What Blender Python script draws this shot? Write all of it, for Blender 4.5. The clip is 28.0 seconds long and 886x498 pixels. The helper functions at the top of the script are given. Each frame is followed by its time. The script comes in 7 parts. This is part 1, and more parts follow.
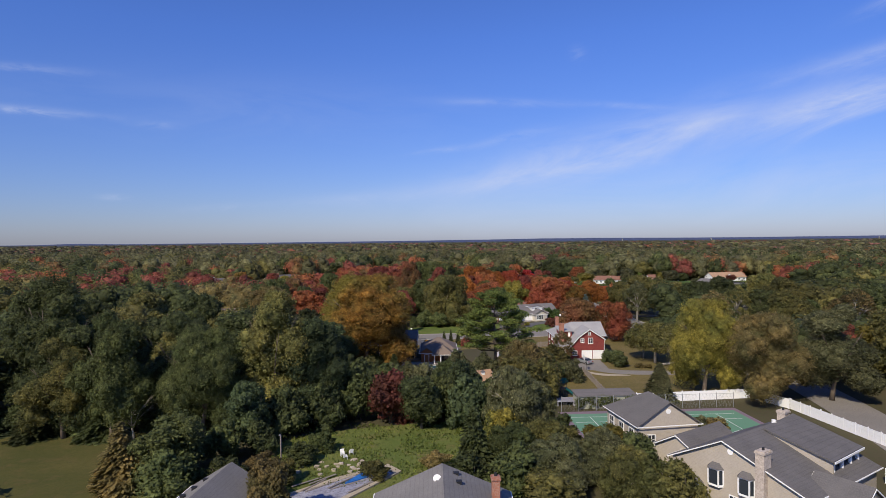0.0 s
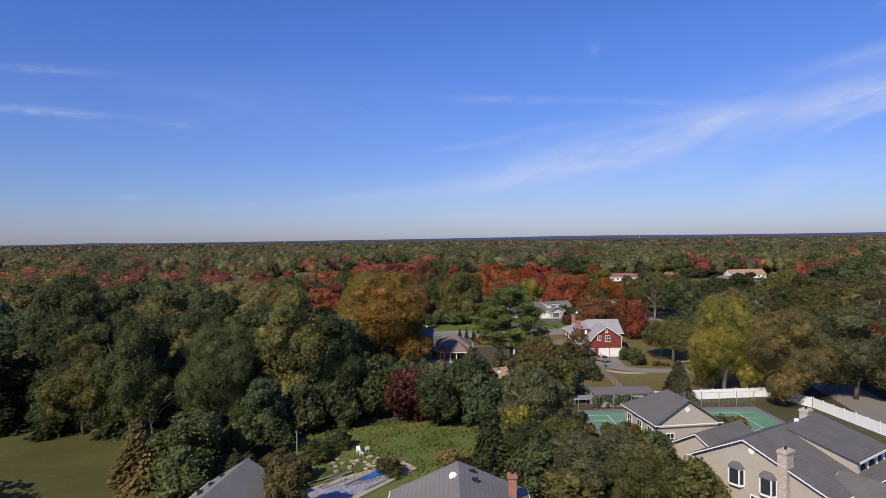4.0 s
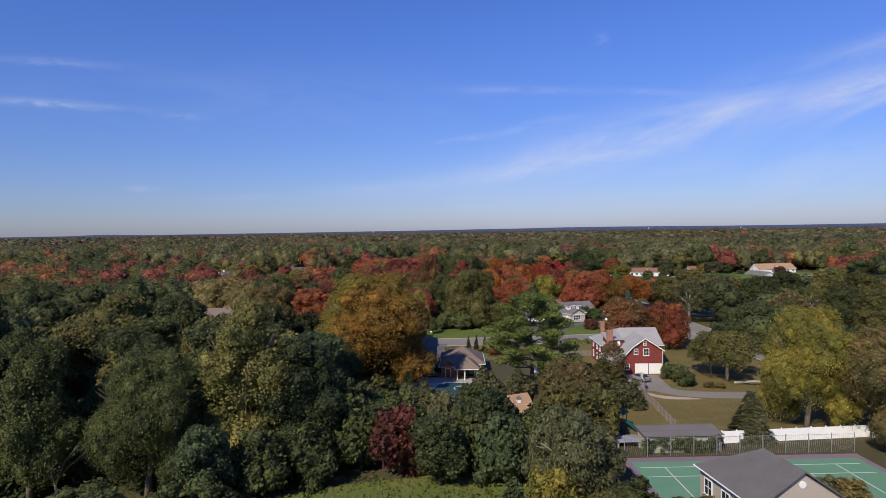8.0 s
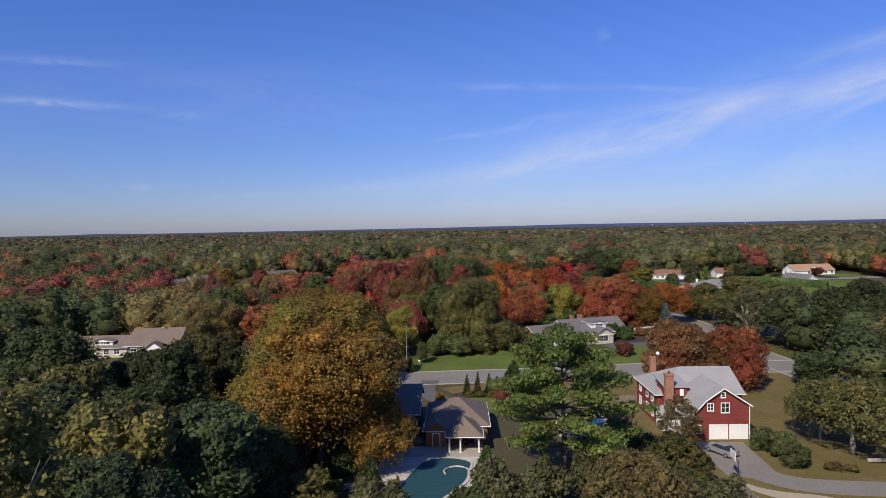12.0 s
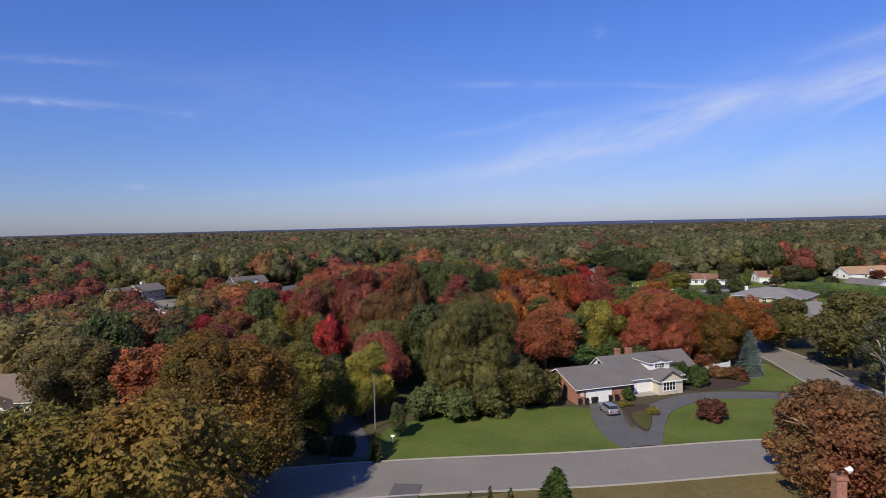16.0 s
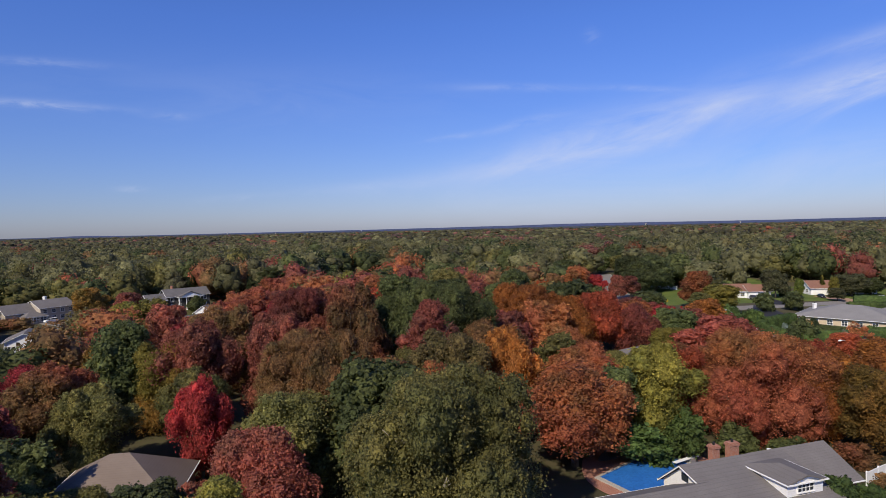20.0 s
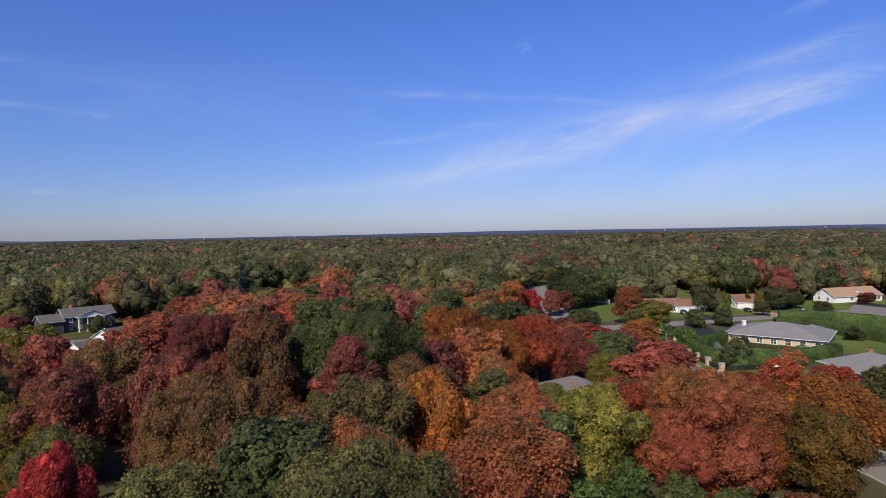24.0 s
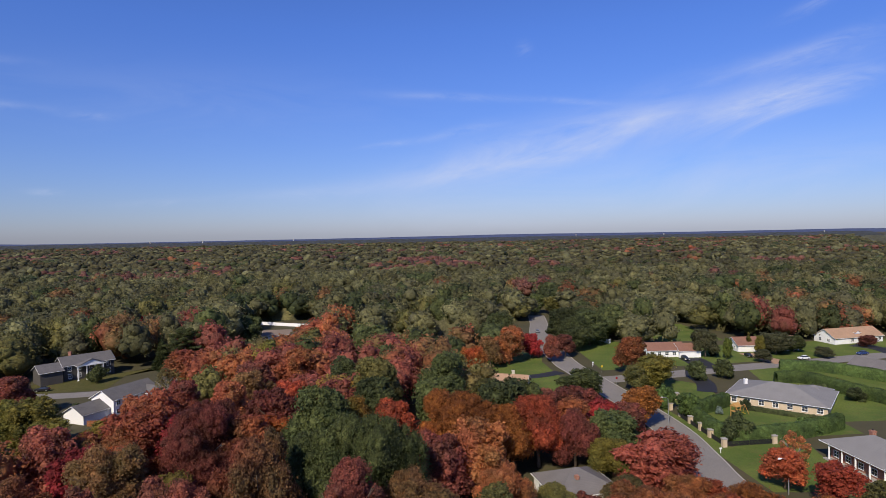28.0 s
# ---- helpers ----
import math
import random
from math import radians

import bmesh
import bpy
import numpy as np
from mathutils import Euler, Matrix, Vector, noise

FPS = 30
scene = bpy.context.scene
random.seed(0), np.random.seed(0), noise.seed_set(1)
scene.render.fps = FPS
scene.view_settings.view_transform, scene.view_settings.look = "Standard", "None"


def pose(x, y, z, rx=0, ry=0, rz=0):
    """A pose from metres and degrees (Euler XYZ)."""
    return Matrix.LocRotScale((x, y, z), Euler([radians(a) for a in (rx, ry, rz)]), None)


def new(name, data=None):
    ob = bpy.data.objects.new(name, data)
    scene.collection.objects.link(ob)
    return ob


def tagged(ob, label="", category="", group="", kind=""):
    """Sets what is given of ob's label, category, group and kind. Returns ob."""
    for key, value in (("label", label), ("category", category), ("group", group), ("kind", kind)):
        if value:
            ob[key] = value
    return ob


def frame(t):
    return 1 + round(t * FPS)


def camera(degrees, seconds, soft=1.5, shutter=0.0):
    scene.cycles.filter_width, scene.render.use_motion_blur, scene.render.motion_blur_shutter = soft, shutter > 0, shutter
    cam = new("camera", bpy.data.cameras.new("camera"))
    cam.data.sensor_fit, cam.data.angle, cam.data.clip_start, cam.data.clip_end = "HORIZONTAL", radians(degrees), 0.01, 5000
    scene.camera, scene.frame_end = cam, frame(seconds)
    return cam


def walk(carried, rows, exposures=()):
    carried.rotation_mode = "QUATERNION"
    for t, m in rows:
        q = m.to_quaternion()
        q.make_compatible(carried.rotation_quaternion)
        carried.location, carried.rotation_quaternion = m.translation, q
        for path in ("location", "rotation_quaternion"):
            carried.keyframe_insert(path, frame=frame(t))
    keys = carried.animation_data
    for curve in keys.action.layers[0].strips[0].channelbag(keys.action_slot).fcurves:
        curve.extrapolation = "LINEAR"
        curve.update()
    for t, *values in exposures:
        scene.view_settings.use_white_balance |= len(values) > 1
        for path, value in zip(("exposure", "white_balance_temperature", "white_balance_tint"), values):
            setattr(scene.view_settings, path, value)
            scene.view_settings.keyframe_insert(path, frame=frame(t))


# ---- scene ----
cam = camera(72.63, 28.0, soft=0.8)
PATH = [
    (0, 0.00, 0.00, 32.26, 89.068, 0.538, -1.071),
    (0.5, 0.04, 0.12, 32.23, 89.061, 0.565, -0.885),
    (1, 0.10, 0.15, 32.21, 89.059, 0.591, -0.676),
    (1.5, 0.11, 0.06, 32.21, 89.057, 0.618, -0.457),
    (2, 0.08, -0.02, 32.18, 89.054, 0.644, -0.277),
    (2.5, 0.05, -0.07, 32.17, 89.056, 0.670, -0.097),
    (4.5, 0.01, 1.13, 32.06, 88.772, 0.776, 0.671),
    (5, -0.10, 3.02, 32.11, 88.625, 0.802, 1.148),
    (5.5, -0.21, 5.73, 32.15, 88.470, 0.802, 1.826),
    (6, -0.33, 9.16, 32.22, 88.326, 0.802, 1.932),
    (6.5, -0.34, 13.02, 32.24, 88.229, 0.802, 1.620),
    (7, -0.27, 17.41, 32.31, 88.171, 0.802, 1.175),
    (7.5, -0.06, 21.87, 32.42, 88.118, 0.802, 1.023),
    (8, 0.21, 26.55, 32.60, 88.081, 0.802, 1.090),
    (8.5, 0.47, 31.13, 32.70, 88.053, 0.830, 1.114),
    (9, 0.74, 36.03, 32.90, 88.025, 0.859, 1.160),
    (9.5, 0.99, 40.96, 32.99, 88.010, 0.887, 1.221),
    (10, 1.11, 46.17, 32.99, 87.997, 0.916, 1.175),
    (10.5, 1.19, 51.51, 32.97, 87.963, 0.945, 1.051),
    (11, 1.31, 57.00, 32.97, 87.915, 0.973, 1.063),
    (11.5, 1.64, 62.48, 32.95, 87.876, 1.002, 1.147),
    (12, 1.90, 68.38, 32.96, 87.846, 1.030, 1.233),
    (12.5, 2.05, 74.47, 32.93, 87.822, 1.059, 1.151),
    (14.5, 2.24, 100.83, 33.07, 87.774, 1.174, 1.013),
    (15, 2.22, 107.81, 32.96, 87.735, 1.202, 1.029),
    (15.5, 2.23, 114.81, 32.76, 87.687, 1.231, 1.004),
    (16, 2.31, 121.76, 32.50, 87.658, 1.259, 0.975),
    (16.5, 2.49, 128.67, 32.23, 87.648, 1.288, 0.904),
    (17, 2.77, 135.93, 32.03, 87.639, 1.316, 0.819),
    (17.5, 3.26, 143.25, 31.79, 87.618, 1.315, 0.718),
    (18, 3.77, 150.88, 31.51, 87.589, 1.314, 0.622),
    (18.5, 4.38, 158.18, 31.21, 87.582, 1.314, 0.589),
    (19, 5.00, 165.76, 31.10, 87.625, 1.313, 0.521),
    (19.5, 5.51, 172.48, 31.20, 87.720, 1.312, 0.370),
    (20, 6.05, 177.97, 31.36, 87.869, 1.311, 0.313),
    (20.5, 6.54, 181.69, 31.42, 88.059, 1.277, 0.270),
    (22.5, 8.17, 187.34, 30.67, 88.377, 1.142, -1.791),
    (23, 8.40, 187.84, 31.18, 88.343, 1.109, -4.243),
    (23.5, 8.38, 188.07, 32.33, 88.330, 1.075, -5.444),
    (24, 8.37, 188.35, 34.16, 88.348, 1.041, -5.764),
    (24.5, 8.39, 188.63, 36.44, 88.387, 1.007, -5.969),
    (25, 8.39, 188.79, 38.83, 88.418, 0.974, -6.127),
    (25.5, 8.31, 188.84, 41.05, 88.422, 0.974, -6.071),
    (26, 8.33, 188.98, 43.25, 88.419, 0.974, -6.056),
    (26.5, 8.28, 189.16, 45.41, 88.430, 0.974, -6.014),
    (27, 8.29, 189.36, 47.55, 88.465, 0.974, -5.977),
    (27.5, 8.27, 189.35, 49.56, 88.490, 0.974, -5.916),
    (28, 8.18, 189.40, 51.45, 88.453, 0.974, -5.858),
]
walk(cam, [(t, pose(x, y, z, rx, ry, rz)) for t, x, y, z, rx, ry, rz in PATH])

# ---- light ----
SUN_DIR = Vector((0.39, 0.66, -0.64)).normalized()
sun = new("sun", bpy.data.lights.new("sun", "SUN"))
sun.data.energy, sun.data.angle, sun.data.color = 4.8, radians(0.53), (1.0, 0.89, 0.72)
sun.rotation_euler = SUN_DIR.to_track_quat("-Z", "Y").to_euler()
scene.view_settings.exposure = 0.0

world = bpy.data.worlds.new("autumn_sky")
scene.world = world
world.use_nodes = True
wt = world.node_tree
wt.nodes.clear()


def wn(kind, **kw):
    n = wt.nodes.new(kind)
    for k, v in kw.items():
        if k == "op":
            n.operation = v
        elif k == "clamp":
            n.use_clamp = v
    return n


def wm(op, a, b=0.0, c=None, clamp=False):
    n = wn("ShaderNodeMath", op=op, clamp=clamp)
    for i, v in enumerate((a, b, c)):
        if v is None:
            continue
        if isinstance(v, (int, float)):
            n.inputs[i].default_value = v
        else:
            wt.links.new(v, n.inputs[i])
    return n.outputs[0]


sky = wn("ShaderNodeTexSky")
sky.sky_type = "NISHITA"
sky.sun_disc = False
sky.sun_elevation, sky.sun_rotation = radians(39), math.atan2(-SUN_DIR.x, -SUN_DIR.y)
sky.air_density, sky.dust_density, sky.ozone_density, sky.altitude = 1.0, 0.35, 2.2, 30
tc = wn("ShaderNodeTexCoord")
sep = wn("ShaderNodeSeparateXYZ")
wt.links.new(tc.outputs["Generated"], sep.inputs[0])
vx, vy, vz = sep.outputs
ay = wm("MAXIMUM", wm("ABSOLUTE", vy), 0.12)
cu, cw = wm("DIVIDE", vx, ay), wm("DIVIDE", vz, ay)


def streak(u0, w0, slope, length, thick, power, fine):
    """One cirrus streak: soft ellipse along a slope, broken up by drawn-out noise."""
    a = math.atan(slope)
    ca, sa = math.cos(a), math.sin(a)
    du, dw = wm("SUBTRACT", cu, u0), wm("SUBTRACT", cw, w0)
    al = wm("ADD", wm("MULTIPLY", du, ca), wm("MULTIPLY", dw, sa))
    ac = wm("SUBTRACT", wm("MULTIPLY", dw, ca), wm("MULTIPLY", du, sa))
    comb = wn("ShaderNodeCombineXYZ")
    for i, v in enumerate((wm("MULTIPLY", al, fine), wm("MULTIPLY", ac, fine * 3.6), None)):
        if v is not None:
            wt.links.new(v, comb.inputs[i])
    comb.inputs[2].default_value = u0 * 7 + w0 * 3
    nz = wn("ShaderNodeTexNoise")
    nz.inputs["Scale"].default_value = 1.0
    nz.inputs["Detail"].default_value = 6.0
    nz.inputs["Roughness"].default_value = 0.62
    nz.inputs["Distortion"].default_value = 0.6
    wt.links.new(comb.outputs[0], nz.inputs["Vector"])
    wob = wm("MULTIPLY", wm("SUBTRACT", nz.outputs[0], 0.5), thick * 1.6)
    e = wm("ADD", wm("POWER", wm("DIVIDE", al, length), 2.0),
           wm("POWER", wm("DIVIDE", wm("ADD", ac, wob), thick), 2.0))
    g = wm("EXPONENT", wm("MULTIPLY", e, -1.0))
    grain = wm("MULTIPLY_ADD", wm("SUBTRACT", nz.outputs[0], 0.32), 2.4, 0.0, clamp=True)
    return wm("MULTIPLY", wm("MULTIPLY", g, grain), power)


cover = None
for args in ((0.29, 0.150, 0.255, 0.22, 0.034, 0.95, 4), (0.45, 0.19, 0.30, 0.09, 0.020, 0.35, 5), (0.68, 0.226, 0.31, 0.17, 0.030, 0.95, 4),
             (0.16, 0.105, 0.14, 0.24, 0.018, 0.34, 6), (0.70, 0.295, 0.22, 0.22, 0.016, 0.22, 8),
             (0.55, 0.09, 0.08, 0.60, 0.05, 0.36, 3), (0.78, 0.318, 0.34, 0.13, 0.014, 0.5, 5), (0.80, 0.252, 0.19, 0.15, 0.018, 0.6, 4), (-0.66, 0.217, -0.09, 0.11, 0.007, 0.5, 12),
             (-0.66, 0.286, -0.08, 0.09, 0.007, 0.3, 12), (-0.45, 0.192, -0.05, 0.03, 0.005, 0.35, 20),
             (0.13, 0.226, -0.03, 0.10, 0.006, 0.3, 10), (0.31, 0.220, -0.05, 0.07, 0.005, 0.28, 12),
             (0.02, 0.148, 0.12, 0.05, 0.005, 0.3, 14), (0.14, 0.170, 0.22, 0.06, 0.008, 0.3, 12),
             (-0.52, 0.074, -0.05, 0.025, 0.005, 0.35, 20), (-0.35, 0.055, 0.05, 0.06, 0.006, 0.2, 12),
             (-0.12, 0.07, 0.06, 0.12, 0.010, 0.18, 10), (0.245, 0.306, 0.3, 0.012, 0.011, 0.25, 20),
             (0.78, 0.40, 0.45, 0.07, 0.010, 0.3, 10), (-0.3, 0.23, -0.05, 0.4, 0.05, 0.10, 5)):
    s = streak(*args)
    cover = s if cover is None else wm("ADD", cover, s)
cover = wm("MINIMUM", cover, 0.75)
mixc = wn("ShaderNodeMix")
mixc.data_type = "RGBA"
wt.links.new(cover, mixc.inputs["Factor"])
tint = wn("ShaderNodeMix")
tint.data_type, tint.blend_type = "RGBA", "MULTIPLY"
tint.inputs["Factor"].default_value = 1.0
wt.links.new(sky.outputs[0], tint.inputs["A"])
ramp = wn("ShaderNodeMix")
ramp.data_type = "RGBA"
wt.links.new(wm("MULTIPLY", vz, 3.2, clamp=True), ramp.inputs["Factor"])
ramp.inputs["A"].default_value = (0.55, 0.62, 1.00, 1)
ramp.inputs["B"].default_value = (0.52, 0.75, 1.44, 1)
wt.links.new(ramp.outputs["Result"], tint.inputs["B"])
wt.links.new(tint.outputs["Result"], mixc.inputs["A"])
mixc.inputs["B"].default_value = (6.0, 6.6, 8.6, 1)
bg = wn("ShaderNodeBackground")
bg.inputs["Strength"].default_value = 0.1
wt.links.new(mixc.outputs["Result"], bg.inputs["Color"])
wo = wn("ShaderNodeOutputWorld")
wt.links.new(bg.outputs[0], wo.inputs["Surface"])


# ---- materials ----
def nodes_of(name):
    m = bpy.data.materials.new(name)
    m.use_nodes = True
    t = m.node_tree
    return m, t, t.nodes["Principled BSDF"]


def rgba(c):
    return (*c, 1.0)


def noise_node(t, vec, scale, detail=4.0, rough=0.55):
    n = t.nodes.new("ShaderNodeTexNoise")
    n.inputs["Scale"].default_value = scale
    n.inputs["Detail"].default_value = detail
    n.inputs["Roughness"].default_value = rough
    t.links.new(vec, n.inputs["Vector"])
    return n.outputs[0]


def mix_node(t, fac, a, b, blend="MIX"):
    n = t.nodes.new("ShaderNodeMix")
    n.data_type, n.blend_type = "RGBA", blend
    for key, v in (("Factor", fac), ("A", a), ("B", b)):
        if isinstance(v, (int, float)):
            n.inputs[key].default_value = v
        elif isinstance(v, tuple):
            n.inputs[key].default_value = rgba(v)
        else:
            t.links.new(v, n.inputs[key])
    return n.outputs["Result"]


def step_node(t, v, lo, hi):
    n = t.nodes.new("ShaderNodeMapRange")
    n.inputs["From Min"].default_value, n.inputs["From Max"].default_value = lo, hi
    t.links.new(v, n.inputs["Value"])
    return n.outputs[0]


def surface(name, a, b, big=0.4, small=6.0, rough=0.8, metal=0.0, bump=0.3, stain=None, stripes=0.0, stripe_axis=2,
            stripe_dark=0.75, spec=0.3):
    """Two-scale mottled surface; stripes: spacing in metres of courses (siding, shingles, boards)."""
    m, t, p = nodes_of(name)
    pos = t.nodes.new("ShaderNodeTexCoord").outputs["Object"]
    n1, n2 = noise_node(t, pos, big), noise_node(t, pos, small, 6.0, 0.65)
    col = mix_node(t, step_node(t, n1, 0.3, 0.7), a, b)
    col = mix_node(t, step_node(t, n2, 0.25, 0.8), col, tuple(0.62 * x for x in a), "MIX") if stain is None else \
        mix_node(t, step_node(t, n2, 0.45, 0.75), col, stain)
    height = n2
    if stripes:
        sx = t.nodes.new("ShaderNodeSeparateXYZ")
        t.links.new(pos, sx.inputs[0])
        fr = t.nodes.new("ShaderNodeMath")
        fr.operation = "FRACT"
        dv = t.nodes.new("ShaderNodeMath")
        dv.operation = "DIVIDE"
        dv.inputs[1].default_value = stripes
        t.links.new(sx.outputs[stripe_axis], dv.inputs[0])
        t.links.new(dv.outputs[0], fr.inputs[0])
        edge = step_node(t, fr.outputs[0], 0.0, 0.18)
        col = mix_node(t, edge, mix_node(t, 1.0, col, (stripe_dark,) * 3, "MULTIPLY"), col)
        height = edge
    t.links.new(col, p.inputs["Base Color"])
    p.inputs["Roughness"].default_value, p.inputs["Metallic"].default_value = rough, metal
    p.inputs["Specular IOR Level"].default_value = spec
    bn = t.nodes.new("ShaderNodeBump")
    bn.inputs["Strength"].default_value, bn.inputs["Distance"].default_value = bump, 0.03
    t.links.new(height, bn.inputs["Height"])
    t.links.new(bn.outputs[0], p.inputs["Normal"])
    return m


def leaves(name, a, b, c, patch=0.22, odd=None, glow=0.46):
    """Foliage: colour differs from clump to clump, over the crown and from tree to tree; its tone noise also paints
    dark gaps between clumps.
    """
    m, t, p = nodes_of(name)
    a, b, c, odd = [q and tuple(1.95 * v for v in q) for q in (a, b, c, odd)]
    geo = t.nodes.new("ShaderNodeNewGeometry")
    tc2 = t.nodes.new("ShaderNodeTexCoord")
    info = t.nodes.new("ShaderNodeObjectInfo")
    isl = geo.outputs["Random Per Island"]
    n1 = noise_node(t, geo.outputs["Position"], patch, 3.0)
    n2 = noise_node(t, geo.outputs["Position"], 0.055, 1.0)
    col = mix_node(t, isl, a, b)
    col = mix_node(t, step_node(t, n1, 0.42, 0.66), col, c)
    if odd:
        col = mix_node(t, step_node(t, n2, 0.5, 0.62), col, odd)
    hsv = t.nodes.new("ShaderNodeHueSaturation")
    mr = t.nodes.new("ShaderNodeMapRange")
    mr.inputs["To Min"].default_value, mr.inputs["To Max"].default_value = 0.80, 1.25
    t.links.new(info.outputs["Random"], mr.inputs["Value"])
    # tone noise: leaf variation, and painted shade for the gaps between clumps
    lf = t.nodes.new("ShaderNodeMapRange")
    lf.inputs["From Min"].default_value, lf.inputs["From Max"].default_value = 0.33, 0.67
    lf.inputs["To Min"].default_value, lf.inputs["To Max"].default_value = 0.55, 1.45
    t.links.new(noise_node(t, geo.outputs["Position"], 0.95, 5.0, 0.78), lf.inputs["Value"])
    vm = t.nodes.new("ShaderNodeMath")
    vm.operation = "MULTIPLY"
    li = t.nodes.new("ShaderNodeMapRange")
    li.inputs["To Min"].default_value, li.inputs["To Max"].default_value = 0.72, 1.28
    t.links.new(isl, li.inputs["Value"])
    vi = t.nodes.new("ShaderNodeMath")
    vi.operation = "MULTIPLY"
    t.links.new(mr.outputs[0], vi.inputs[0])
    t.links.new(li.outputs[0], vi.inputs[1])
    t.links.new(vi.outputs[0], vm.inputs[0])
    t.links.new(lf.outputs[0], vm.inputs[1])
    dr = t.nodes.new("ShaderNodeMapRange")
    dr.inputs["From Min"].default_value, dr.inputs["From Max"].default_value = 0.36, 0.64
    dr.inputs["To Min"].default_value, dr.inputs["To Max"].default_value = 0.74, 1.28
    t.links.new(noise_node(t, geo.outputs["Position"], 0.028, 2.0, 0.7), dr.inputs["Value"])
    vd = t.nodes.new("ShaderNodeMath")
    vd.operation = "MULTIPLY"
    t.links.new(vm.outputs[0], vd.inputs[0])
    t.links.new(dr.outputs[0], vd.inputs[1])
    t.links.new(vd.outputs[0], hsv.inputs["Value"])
    bn = t.nodes.new("ShaderNodeBump")
    bn.inputs["Strength"].default_value, bn.inputs["Distance"].default_value = 0.75, 0.9
    t.links.new(noise_node(t, geo.outputs["Position"], 1.2, 4.0, 0.7), bn.inputs["Height"])
    t.links.new(bn.outputs[0], p.inputs["Normal"])
    mh = t.nodes.new("ShaderNodeMapRange")
    mh.inputs["To Min"].default_value, mh.inputs["To Max"].default_value = 0.494, 0.504
    t.links.new(info.outputs["Random"], mh.inputs["Value"])
    t.links.new(mh.outputs[0], hsv.inputs["Hue"])
    t.links.new(col, hsv.inputs["Color"])
    t.links.new(hsv.outputs[0], p.inputs["Base Color"])
    p.inputs["Roughness"].default_value = 0.62
    p.inputs["Specular IOR Level"].default_value = 0.25
    tr = t.nodes.new("ShaderNodeBsdfTranslucent")
    t.links.new(hsv.outputs[0], tr.inputs["Color"])
    mx = t.nodes.new("ShaderNodeMixShader")
    mx.inputs[0].default_value = glow
    t.links.new(p.outputs[0], mx.inputs[1])
    t.links.new(tr.outputs[0], mx.inputs[2])
    t.links.new(mx.outputs[0], t.nodes["Material Output"].inputs["Surface"])
    return m


def glassy(name, col, rough=0.08):
    m, t, p = nodes_of(name)
    p.inputs["Base Color"].default_value = rgba(col)
    p.inputs["Roughness"].default_value = rough
    p.inputs["Specular IOR Level"].default_value = 0.6
    return m


